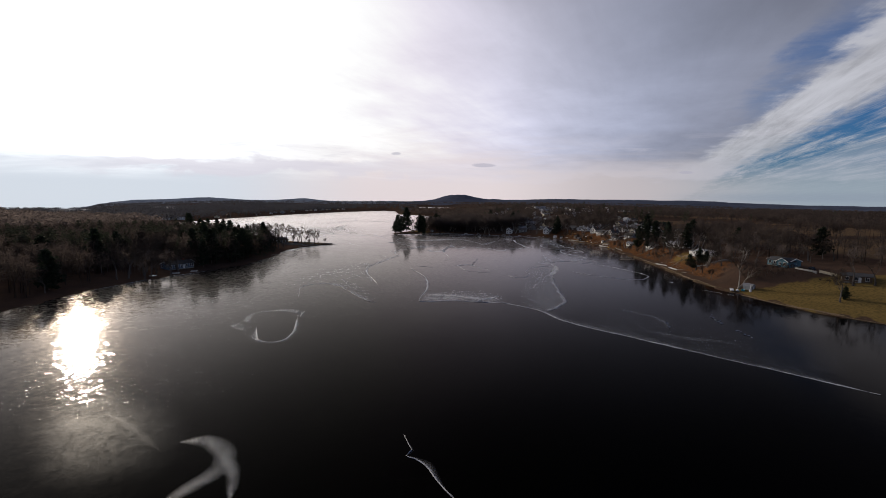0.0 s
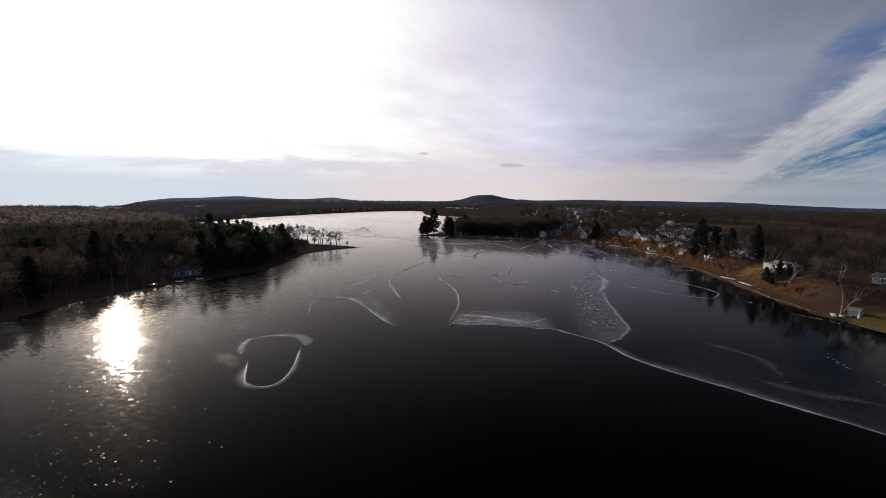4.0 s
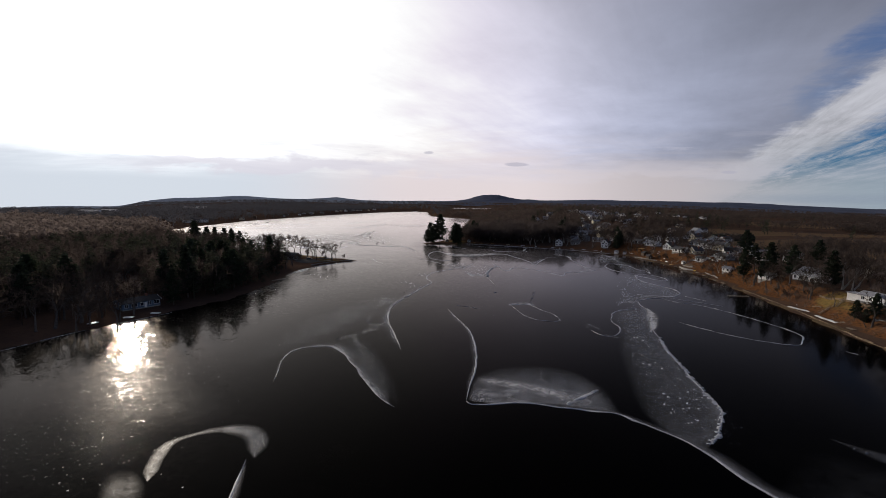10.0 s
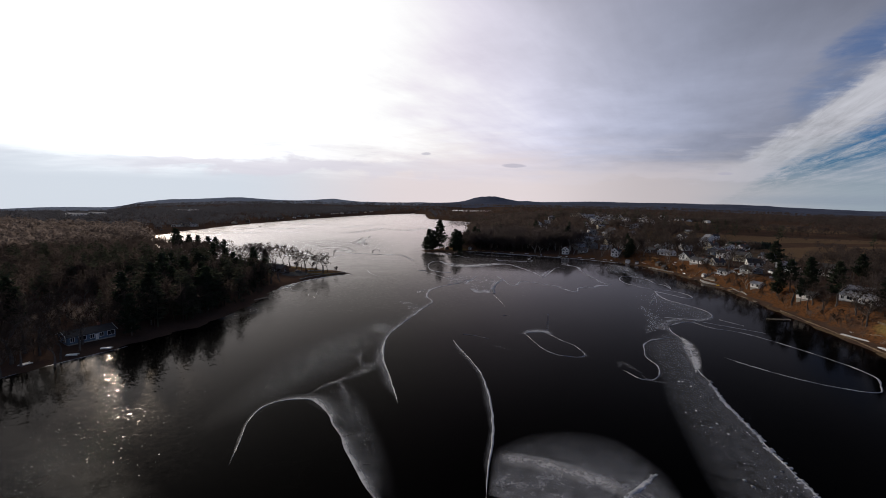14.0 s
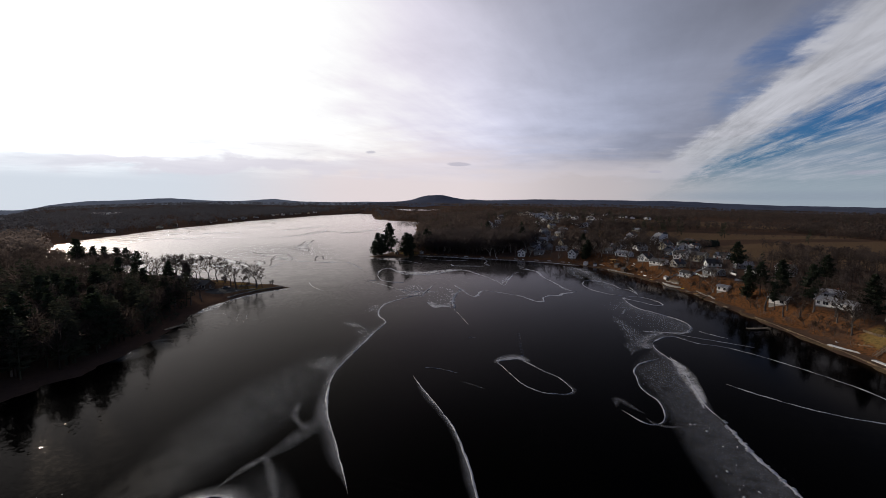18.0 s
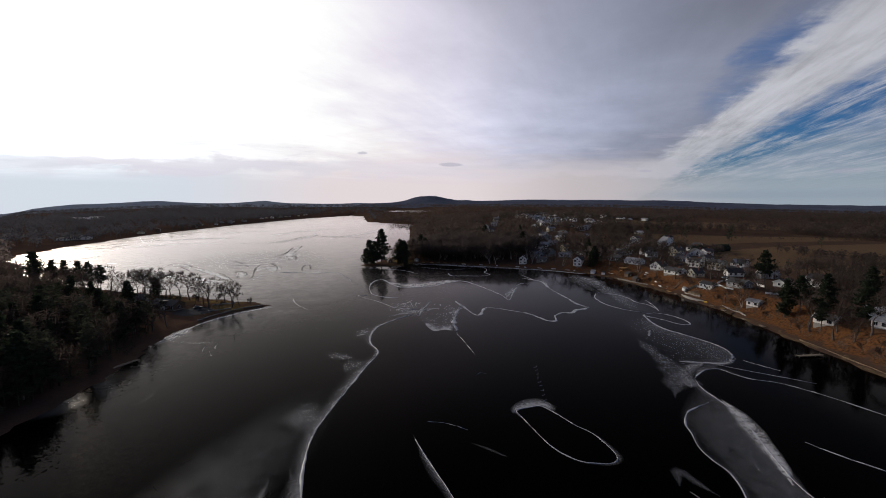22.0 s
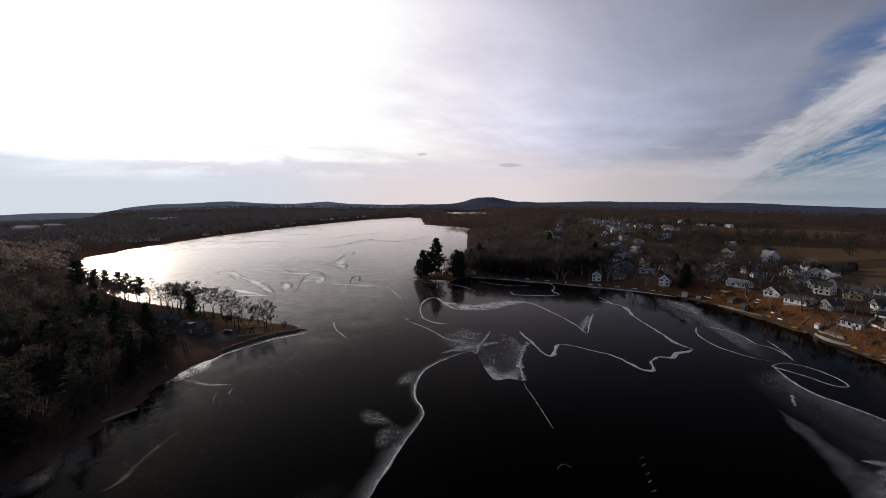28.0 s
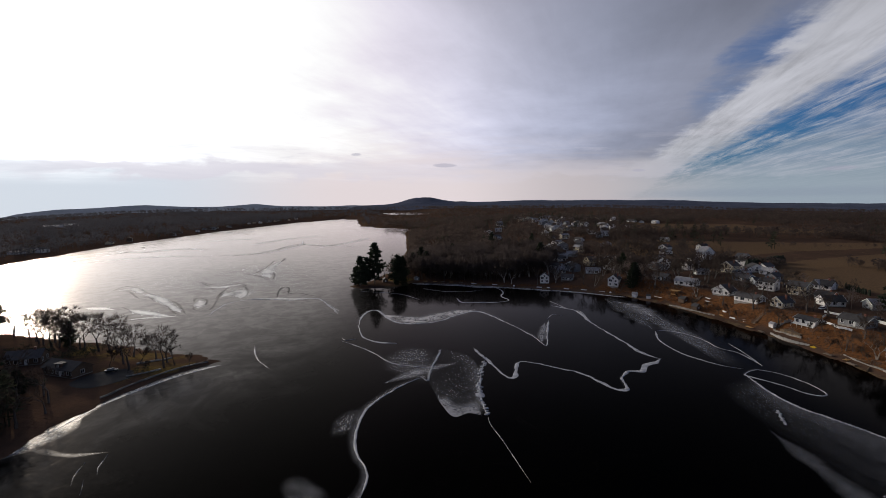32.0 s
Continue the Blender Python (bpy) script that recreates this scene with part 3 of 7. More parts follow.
def build_ground():
    xs, ys = ladder(-240, 260, 3.0, -3500, 3500), ladder(80, 500, 3.0, -700, 3600)
    gx, gy = np.meshgrid(xs, ys)
    px, py = gx.ravel(), gy.ravel()
    pz = height(px, py)
    nx = len(xs)
    i = np.arange(len(ys) - 1)[:, None] * nx + np.arange(nx - 1)[None]
    i = i.ravel()
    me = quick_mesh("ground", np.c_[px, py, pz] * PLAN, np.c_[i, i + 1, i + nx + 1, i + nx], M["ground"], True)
    s = inland(px, py)
    lawn = lawn_mask(px, py) * (s > 1.5) * step(163, 156, py + (px - 110) * 0.2)
    tip = step(30, 8, s) * step(300, 312, py) * step(-150, -125, px) * (px < -60) * (s > 1.5) * 0.5
    yard = 0.5 * step(198, 201, py) * step(230, 226, py) * step(113, 115, px) * step(130, 126, px)
    point = 0.8 * step(12, 5, np.hypot(px + 22, py - 470)) * (s > 2)
    lawn = np.maximum.reduce([lawn, tip, yard, point])
    leaf = 0.70 * step(1.5, 4, s) * step(30, 11, s) * step(60, 90, px) * step(160, 185, py) * (0.85 + 0.15 * step(240, 268, py)) * step(440, 410, py)
    leaf = np.maximum(leaf, 0.5 * step(1.5, 4, s) * step(22, 8, s) * step(-30, -10, px) * step(415, 430, py) * (px < 110) * (py < 480))
    field = step(162, 170, px + np.minimum((py - 390) * 0.66, 4)) * step(300, 330, py) * step(640, 600, py + 0.1 * px) * (1 - 0.7 * step(452, 462, py - 0.25 * (px - 230)) * step(500, 490, py - 0.25 * (px - 230))) * step(430, 380, px - 0.35 * (py - 400))
    field = np.maximum(field, step(260, 290, px) * step(690, 730, py) * step(1000, 930, py) * step(620, 560, px))
    field = np.maximum(field, step(170, 200, px) * step(120, 150, py) * step(300, 280, py) * step(420, 380, px))
    sand = step(2.4, 1.0, s) * (s > -1) * np.where(px > -60, 0.7, 0.25)
    for name, v in (("lawn", lawn), ("leaf", leaf), ("field", field), ("sand", sand)):
        me.attributes.new(name, "FLOAT", "POINT").data.foreach_set("value", v.astype(np.float32))
    # beyond 2300 units the ground takes the haze-coloured hill materials
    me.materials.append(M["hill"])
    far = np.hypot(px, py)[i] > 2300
    me.materials.append(M["hazed_blue_hill"])
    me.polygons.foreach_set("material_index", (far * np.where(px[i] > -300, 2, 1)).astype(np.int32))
    return tagged(new("ground", me), "brown winter ground with leaf litter, lawns and wooded hills", "ground", kind="structure")


ground = build_ground()


def build_lake():
    ring = [(x, y) for x, y in LAKE]
    xs, ys = np.linspace(-520, 330, 60), np.linspace(-400, 1830, 120)
    gx, gy = np.meshgrid(xs, ys)
    i = (np.arange(119)[:, None] * 60 + np.arange(59)[None]).ravel()
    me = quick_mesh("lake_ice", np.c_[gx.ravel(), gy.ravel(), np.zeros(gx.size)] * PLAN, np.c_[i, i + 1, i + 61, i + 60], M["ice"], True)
    return tagged(new("water", me), "frozen lake of smooth black ice under a grey sky", "lake ice", kind="structure")


lake = build_lake()


# ---- ice: ridges, frost sheets ----
def smooth_line(points, each=2.0, closed=False, marks=False):
    """Evenly spaced places on a rounded curve through the given ones; marks: also how far along the list each lies."""
    p = np.array(points, float)
    ext = np.vstack([p[-1], p, p[0], p[1]]) if closed else np.vstack([2 * p[0] - p[1], p, 2 * p[-1] - p[-2]])
    out, at = [], []
    for k in range(len(ext) - 3):
        a, b, c, d = ext[k:k + 4]
        n = max(2, int(np.hypot(*(c - b)) / each))
        t = np.linspace(0, 1, n, endpoint=False)[:, None]
        out.append(0.5 * (2 * b + (c - a) * t + (2 * a - 5 * b + 4 * c - d) * t ** 2 + (3 * b - 3 * c + d - a) * t ** 3))
        at.append(k + t[:, 0])
    out = np.vstack(out + ([p[:1]] if closed else [p[-1:]]))
    at = np.concatenate(at + [[len(ext) - 3]])
    return (out, at) if marks else out


def jitter(seed, n, smoothness=3):
    r = np.random.RandomState(seed).randn(n + 2 * smoothness)
    k = np.ones(smoothness) / smoothness
    return np.convolve(np.convolve(r, k, "same"), k, "same")[smoothness:smoothness + n]


def sideways(line):
    t = np.gradient(line, axis=0)
    t /= np.maximum(np.hypot(t[:, 0], t[:, 1]), 1e-6)[:, None]
    return np.c_[-t[:, 1], t[:, 0]]


def strips(n, rows):
    return [(r * n + k, r * n + k + 1, (r + 1) * n + k + 1, (r + 1) * n + k) for r in range(rows - 1) for k in range(n - 1)]


def set_cover(me, cover):
    me.attributes.new("cover", "FLOAT", "POINT").data.foreach_set("value", np.asarray(cover, np.float32))


ridge_seed = [100]


def slab_mesh(line, size, seed, each=0.55, across=0.3):
    """Broken plates of ice heaved up along a line, in one mesh."""
    rs = np.random.RandomState(seed)
    nor = sideways(line)
    vs, fs = [], []
    gone = np.concatenate([[0], np.cumsum(np.hypot(*np.diff(line, axis=0).T))])
    for s in np.arange(0, gone[-1], each * size):
        if rs.rand() < 0.2:
            continue
        k = min(int(np.searchsorted(gone, s)), len(line) - 1)
        c = line[k] + nor[k] * rs.uniform(-across, across) * size
        a = math.atan2(nor[k, 1], nor[k, 0]) + rs.uniform(-0.5, 0.5)
        w, l, h = size * rs.uniform(0.14, 0.34), size * rs.uniform(0.2, 0.5) * (1 + 0.6 * (rs.rand() < 0.15)), size * rs.uniform(0.06, 0.2)
        ca, sa = math.cos(a), math.sin(a)
        m = len(vs)
        for x, y, z in ((-l, -w, 0.0), (l, -w, 0.0), (l, w, 0.0), (-l, w, 0.0), (-l * 0.8, -w * 0.7, h * 0.5), (l * 0.8, -w * 0.7, h), (l * 0.7, w * 0.7, h * 0.9), (-l * 0.8, w * 0.6, h * 0.35)):
            vs.append((c[0] + ca * x - sa * y, c[1] + sa * x + ca * y, z))
        fs += [(m + 4, m + 5, m + 6, m + 7), (m, m + 1, m + 5, m + 4), (m + 1, m + 2, m + 6, m + 5), (m + 2, m + 3, m + 7, m + 6), (m + 3, m, m + 4, m + 7)]
    return quick_mesh("broken_ice", np.array(vs) * PLAN, fs, M["ridge"])


def ice_ridge(points, width=0.8, apron=0.0, closed=False, rise=0.09, label="", slabs=0.0, rime=1.0):
    """A raised white seam in the ice; apron: how far frost spreads to its left (below 0: to its right), one reach or one for each place."""
    ridge_seed[0] += 1
    seed = ridge_seed[0]
    line, at = smooth_line(points, 0.6, closed, True)
    n = len(line)
    nor = sideways(line)
    line = line + nor * (jitter(seed, n, 3) * 0.22 * min(width, 1.2) + jitter(seed + 40, n, 14) * 0.5 * min(width, 1.0))[:, None]
    w = width * 0.42 * np.clip(0.9 + 0.7 * jitter(seed + 500, n, 4) + 2.2 * jitter(seed + 700, n, 20), 0.45, 1.8)
    if not closed:
        w *= np.clip(np.minimum(np.arange(n), np.arange(n)[::-1]) / 8.0, 0.12, 1)
    h = rise * np.clip(1 + 0.8 * jitter(seed + 900, n, 2), 0.3, 2)
    rows = [(1.0, 0.012), (0.45, 0.75), (-0.3, 1.0), (-1.0, 0.012)]
    v = np.concatenate([np.c_[line + nor * (w * a)[:, None], np.full(n, b) if b < 0.1 else h * b] for a, b in rows])
    root = tagged(new("ice_ridge", quick_mesh("ice_ridge", v * PLAN, strips(n, 4), M["ridge"], True)), label or "narrow white ridge of refrozen ice on the lake", "ice ridge", "ice ridges")
    if slabs:
        part("broken_ice", slab_mesh(line, slabs, seed), None, root, "broken white plates heaved up along the ridge")["kind"] = "stuff"
    if not np.isscalar(apron) or apron:
        reach = np.full(n, float(apron)) if np.isscalar(apron) else np.interp(at, np.arange(len(apron)), apron)
        reach = reach * np.clip(1 + 0.5 * jitter(seed + 300, n, 9) + 1.2 * jitter(seed + 350, n, 30), 0.3, 1.9)
        if not closed:
            reach *= np.clip(np.minimum(np.arange(n), np.arange(n)[::-1]) / 12.0, 0.05, 1)
        cuts = (0.0, 0.07, 0.18, 0.36, 0.65, 1.0)
        v = np.concatenate([np.c_[line + nor * (reach * c)[:, None], np.full(n, 0.008 + 0.0004 * (seed % 8))] for c in cuts])
        me = quick_mesh("frost_apron", v * (PLAN, PLAN, 1), strips(n, 6), M["rime"], True)
        set_cover(me, np.concatenate([np.full(n, c * rime) for c in (1.0, 0.72, 0.46, 0.24, 0.08, 0.0)]))
        part("frost_apron", me, None, root, "thin white frost fading into clear ice")
    return root


def frost_sheet(points, strength=1.0, mat="frost", fade=0.55, label="", lift=0.005):
    """A sheet of frosted ice that thins out towards its edge."""
    ridge_seed[0] += 1
    edge = smooth_line(points, 2.0, True)[:-1]
    n = len(edge)
    mid = edge.mean(0)
    edge = mid + (edge - mid) * (1 + 0.07 * jitter(ridge_seed[0], n, 4))[:, None]
    cuts = (1.0, 0.93, 0.8, 0.6, 0.35, 0.12)
    z = lift + 0.0004 * (ridge_seed[0] % 8)
    v = np.concatenate([np.c_[mid + (edge - mid) * c, np.full(n, z)] for c in cuts] + [np.array([[*mid, z]])])
    f = [(r * n + k, r * n + (k + 1) % n, (r + 1) * n + (k + 1) % n, (r + 1) * n + k) for r in range(5) for k in range(n)]
    f += [(5 * n + k, 5 * n + (k + 1) % n, 6 * n) for k in range(n)]
    me = bpy.data.meshes.new("frost_sheet")
    me.from_pydata((v * (PLAN, PLAN, 1)).tolist(), [], f)
    me.materials.append(M[mat])
    set_cover(me, np.concatenate([np.full(n, strength * step(0, fade, 1 - c)) for c in cuts] + [[strength]]))
    return tagged(new("frost_sheet", me), label or "patch of pale frosted ice on the black lake", "frosted ice", "frost sheets")


def frost_band(points, width, strength=1.0, mat="crust", label="", taper=0.25):
    """A curving streak of frost, soft on both sides; one width, or one for each place."""
    ridge_seed[0] += 1
    line, at = smooth_line(points, 1.0, False, True)
    n = len(line)
    nor = sideways(line)
    full = np.full(n, float(width)) if np.isscalar(width) else np.interp(at, np.arange(len(width)), width)
    w = full * 0.5 * np.clip(1 + 0.5 * jitter(ridge_seed[0], n, 5), 0.4, 1.8) * np.clip(np.minimum(np.arange(n), np.arange(n)[::-1]) / (taper * n), 0.1, 1)
    cuts = (-1.0, -0.6, -0.2, 0.2, 0.6, 1.0)
    v = np.concatenate([np.c_[line + nor * (w * c)[:, None], np.full(n, 0.009 + 0.0004 * (ridge_seed[0] % 8))] for c in cuts])
    me = quick_mesh("frost_streak", v * (PLAN, PLAN, 1), strips(n, 6), M[mat], True)
    set_cover(me, np.concatenate([np.full(n, strength * c) for c in (0.0, 0.55, 1.0, 1.0, 0.55, 0.0)]))
    return tagged(new("frost_streak", me), label or "streak of white frost on the black ice", "frosted ice", "frost sheets")


def frost_field(one, other, cover, mat="crust", label="", ends=(0.1, 0.1), lift=0.006):
    """Frosted ice between two lines; cover: its strength at even steps from the one to the other."""
    ridge_seed[0] += 1
    n, m = 60, 2 * len(cover) - 1

    def even(points):
        p = smooth_line(points, 0.5)
        s = np.concatenate([[0], np.cumsum(np.hypot(*np.diff(p, axis=0).T))])
        return np.c_[np.interp(np.linspace(0, s[-1], n), s, p[:, 0]), np.interp(np.linspace(0, s[-1], n), s, p[:, 1])]

    a, b = even(one), even(other)
    z = lift + 0.0004 * (ridge_seed[0] % 8)
    u = np.linspace(0, 1, m)
    v = np.concatenate([np.c_[a + (b - a) * k, np.full(n, z)] for k in u])
    me = quick_mesh("frost_sheet", v * (PLAN, PLAN, 1), strips(n, m), M[mat], True)
    t = np.linspace(0, 1, n)
    tail = np.clip(t / max(ends[0], 1e-3), 0, 1) * np.clip((1 - t) / max(ends[1], 1e-3), 0, 1)
    set_cover(me, np.concatenate([np.interp(k, np.linspace(0, 1, len(cover)), cover) * tail for k in u]))
    return tagged(new("frost_sheet", me), label or "sheet of grey frosted ice on the black lake", "frosted ice", "frost sheets")


# frost crescent and crack where the flight begins
frost_band([(-32.5, 53.6), (-30, 54.2), (-27.5, 53), (-25.3, 50.4), (-25, 47.6), (-26.2, 45), (-27.6, 42.2)], (2.2, 3.2, 3.4, 3.0, 2.6, 1.8, 1.2), 0.6, "crust", label="ragged crescent of pale frost on the black ice", taper=0.08)
frost_band([(-25.5, 50.8), (-23.6, 48.2), (-22.2, 45.5), (-21.2, 42.5)], (1.5, 2.6, 1.8, 1.0), 0.5, "crust", taper=0.15)
frost_sheet([(-59, 69), (-50, 69), (-37, 63), (-31, 54), (-30, 47), (-34, 44), (-41, 43), (-51, 51), (-58, 59)], 0.15, "frost", 0.8)
frost_band([(-47, 61), (-42, 58), (-37.5, 54.5), (-33.5, 51.5)], 1.4, 0.07, "crust")
ice_ridge([(-4.8, 56), (-3.9, 53.6), (-3.5, 52.3), (-4.1, 51.1), (-3, 50.5), (-1.6, 49.1), (-0.6, 47), (0.6, 44.6), (2.2, 42)], 0.22, (0.3, 0.5, 0.6, 0.2, 0.5, 0.9, 0.8, 0.6, 0.3), label="thin crooked crack of white ice")
# the pool ringed with frost
ice_ridge([(-44.6, 106), (-43.2, 102.6), (-41.7, 99.2), (-40.5, 96.8), (-39.1, 95.3), (-37.1, 94.5), (-35.3, 95), (-34.4, 96.6), (-34.3, 98.9), (-34.5, 102.1), (-35.5, 106.8), (-36.7, 111.5), (-37.7, 115.3)], 0.25, (-0.6, -1.5, -2.1, -2.0, -1.8, -1.3, -1.1, -1.1, -1.0, -1.0, -0.9, -1.2, -1.8), rime=1.3, label="white rim of ice round a pool of black ice")
frost_band([(-36.8, 116), (-38.6, 120.5), (-41.5, 123), (-45.5, 123.2), (-48.6, 121.5), (-51, 118.5), (-50, 114), (-47.8, 109.5)], (2.5, 4.5, 4.6, 2.6, 1.8, 3.0, 1.6, 1.2), 0.7, "crust", "ragged frost beyond a pool of black ice", 0.06)
frost_sheet([(-54, 110.5), (-51.6, 111.8), (-48.6, 110), (-46.2, 107), (-44.2, 102.3), (-45.2, 101), (-48.6, 103.4), (-52, 106.3)], 0.3, "crust", 0.75, "broken pale frost beside the pool of black ice")
frost_sheet([(-94, 148), (-76, 150), (-46, 131), (-47, 124), (-54, 118), (-56, 108), (-71, 120)], 0.08, "frost", 0.7)
# crescent with its black bay
ice_ridge([(-45.8, 141.5), (-47.8, 148.6), (-49.6, 155), (-49.8, 160.2), (-48, 163.4), (-44.5, 164.9), (-41, 164.6), (-36.2, 159.2), (-34.3, 155.6), (-31.4, 151.3), (-30.2, 148.4), (-26.6, 142.3), (-24.1, 138.2), (-22, 135.5), (-20, 133.8)], 0.16,
          (0.5, 0.6, 0.6, 0.5, 0.9, 3.0, 4.6, 3.4, 3.2, 4.4, 3.4, 4.0, 4.4, 3.8, 1.4), rime=1.5, label="soft white crescent of frost at the edge of black ice")
frost_sheet([(-44, 166), (-39.5, 176), (-34, 172), (-27, 158), (-20.5, 142), (-19.6, 134.5), (-25, 141), (-31, 150), (-38, 161)], 0.30, "frost", 0.7)
frost_band([(-43.5, 167), (-39.5, 174.5), (-36.8, 171), (-33.5, 163)], 2.0, 0.4, "frost")
frost_band([(-41, 172), (-36, 180), (-33, 190), (-36, 200)], (2, 4, 5, 3), 0.35, "frost")
# ridge and fan ahead
ice_ridge([(-15, 209.5), (-12.5, 201), (-9.8, 193), (-7.2, 184), (-5.8, 174), (-5.3, 165), (-5.4, 158), (-5.7, 152), (-6.6, 145), (-7.2, 137.6)], 0.3, (-0.6, -1.2, -1.6, -2.0, -1.6, -1.2, -0.9, -1.0, -0.8, -0.5), rime=1.1)
ice_ridge([(-7.2, 137.6), (-6.2, 136.2), (-2.5, 136.8), (2, 138), (6.2, 137.7), (10, 136.8), (15, 136), (19.3, 135.4), (21.8, 132.8), (25.2, 129.2), (28.2, 125), (29.6, 121), (31, 116.5), (34, 111.5), (38.5, 106), (44.5, 99.5), (51, 92.5), (58, 84.5), (64, 78), (71, 70)], 0.5,
          (0.8, 1.4, 1.6, 1.6, 2.0, 2.4, 2.0, 1.4, 1.4, 1.4, 1.6, 2.2, 3.0, 3.6, 3.6, 3.2, 3.0, 2.8, 2.4, 2.0), label="long jagged white ridge of refrozen ice across the lake")
frost_field([(-7, 138), (-2, 137.4), (6, 138.4), (14, 137.2), (20, 135.6)], [(-5.8, 150), (1, 155.5), (9, 157.5), (16, 155), (20.5, 146)], (0.75, 0.95, 0.6, 0.34, 0.0), "crust", "fan of rough frosted ice behind the ridge", (0.04, 0.16))
frost_field([(-5.4, 146), (2, 144), (9, 141), (13, 138.6)], [(-4.8, 149.6), (3, 148), (10, 144.6), (14, 140)], (0.2, 0.7, 0.2), "snow", "rough white drift frozen into the fan of frost", (0.1, 0.15))
ice_ridge([(11.5, 138.2), (13.6, 140.4), (15.4, 142), (18.3, 145.2)], 0.9, 0.7, slabs=0.8, label="short white spur of heaped ice")
# the long ridge on the west of the black bay
ice_ridge([(-24, 165), (-25.6, 170.7), (-28, 178.5), (-30.6, 186.5), (-32.6, 193.5), (-33.6, 199), (-34.2, 205), (-34.3, 212.3), (-33.2, 219.6), (-31, 231), (-28.2, 245), (-25.6, 257.5), (-25.9, 262.3), (-28, 267.2), (-29, 273), (-29, 280), (-27.4, 288.2), (-22.8, 296), (-17.6, 302.6), (-13.5, 306.2)], 0.42,
          (0.8, 1.6, 2.4, 2.6, 2.8, 2.6, 2.8, 3.4, 3.6, 3.4, 3.0, 2.0, 1.2, 1.4, 1.6, 2.2, 2.6, 2.2, 1.6, 0.8), rime=1.0, label="long curving white ridge of refrozen ice")
frost_band([(-38.5, 197), (-38.4, 190.5), (-35.5, 185.5), (-31.8, 182.5)], 1.6, 0.45, "frost")
frost_sheet([(-32, 232), (-46, 228), (-60, 190), (-58, 150), (-44, 166), (-34, 196)], 0.26, "frost", 0.8)
frost_sheet([(-43, 218), (-41.5, 225), (-37, 226.5), (-33.6, 221), (-33.6, 213), (-38, 211.5)], 0.42, "crust", 0.7)
frost_band([(-40.5, 221), (-38.5, 225), (-35.2, 224.2)], 0.8, 0.4)
frost_sheet([(-41, 259.5), (-38.5, 262), (-34, 258.8), (-31, 254.5), (-34.5, 252.5), (-39, 254.5)], 0.55, "frost", 0.7)
frost_sheet([(-33, 243), (-29.5, 246.5), (-28, 252), (-31.5, 255), (-35, 250)], 0.6, "frost", 0.7)
frost_sheet([(-34, 274), (-29.6, 277), (-28.6, 286), (-31.5, 288), (-35, 282)], 0.6, "frost", 0.7)
# the fan of frost between the two black bays, with the comb-toothed ridge
frost_field([(-12.5, 305), (-11.2, 298), (-9.4, 288), (-7, 281.4), (-3.6, 283), (-0.6, 281.5)], [(-6.5, 331), (-2, 327), (2, 322), (3.4, 312), (1.6, 298), (0.6, 283)], (0.34, 0.24, 0.18, 0.28, 0.75), "crust", "fan of grey frosted ice between two black bays", (0.5, 0.02))
frost_field([(-10.6, 293), (-8.8, 285), (-7, 281.2), (-3.6, 282.8), (-0.6, 281.4)], [(-7.6, 294), (-6, 289), (-4.6, 288), (-2, 290), (0.4, 292)], (1.0, 0.6, 0.0), "rime", "bright edge of frost over black ice", (0.2, 0.05))
ice_ridge([(7.3, 320), (4.6, 311), (2.5, 302), (1.2, 295.6), (0.6, 287.5), (0.7, 281)], 0.5, (-1.4, -1.6, -1.8, -1.6, -1.4, -0.6), slabs=1.5, label="comb-toothed white ridge of heaped ice")
ice_ridge([(0.7, 281), (0.6, 276.4), (1.8, 269.6), (3, 260.4), (3.7, 255)], 0.12, (0.6, 0.4, 0.35, 0.25, 0.1), rime=0.7, label="thin white crack in the black ice")
ice_ridge([(-13.5, 306.2), (-12.2, 303.6), (-10.8, 312), (-8.4, 321), (-6.6, 329.6)], 0.35, (0.8, 0.8, 1.6, 1.2, 0.5), slabs=0.7)
frost_band([(-24, 303), (-15, 310), (-9, 314), (-3, 316)], 7, 0.6, "rime", taper=0.3)
frost_sheet([(-27, 318), (-18, 336), (-9, 330), (-10, 304), (-18, 303)], 0.55, "frost", 0.6)
# zigzag ridge
ice_ridge([(4.8, 330.5), (7.3, 319.4), (9.3, 309.2), (11.2, 303.2), (13.2, 304.4), (14.6, 309.5), (16.6, 315), (20.1, 315), (27.2, 309.3), (31.3, 306), (34.1, 300.8), (36.4, 293.6), (38, 291.6), (40.4, 292.6), (41.6, 297.3), (43, 300.3), (46.8, 304.2), (51, 304), (54.3, 308.8), (58.5, 310.8), (62, 313.6)], 1.5, 0.9, label="zigzag white ridge of refrozen ice")
ice_ridge([(62, 313.6), (59.3, 319), (58.9, 331), (58.6, 344), (58.4, 361), (59.2, 369), (59.4, 379), (56, 385), (52, 390)], 1.1, 0.8, slabs=0.6)
# hook of the frozen drift before the point
ice_ridge([(-21.5, 338), (-28.6, 341), (-33.4, 347), (-36.2, 356), (-37.6, 374), (-35.6, 387.5), (-31.4, 389.4), (-26.2, 375), (-20.6, 366), (-12.6, 364.6), (-4, 367.4), (5.4, 378), (14.9, 382.4), (23.3, 362.4), (28.4, 344.2), (29.8, 332), (31, 331.6), (35, 343.6), (42, 363.7)], 0.95,
          (0.4, 0.6, 0.8, 0.8, 1.0, 1.2, 1.5, 2.5, 4.0, 4.5, 5.0, 5.0, 3.0, 1.6, 1.4, 1.2, 1.0, 2.4, 1.2), rime=1.15, label="hooked white ridge with a drift of frost")
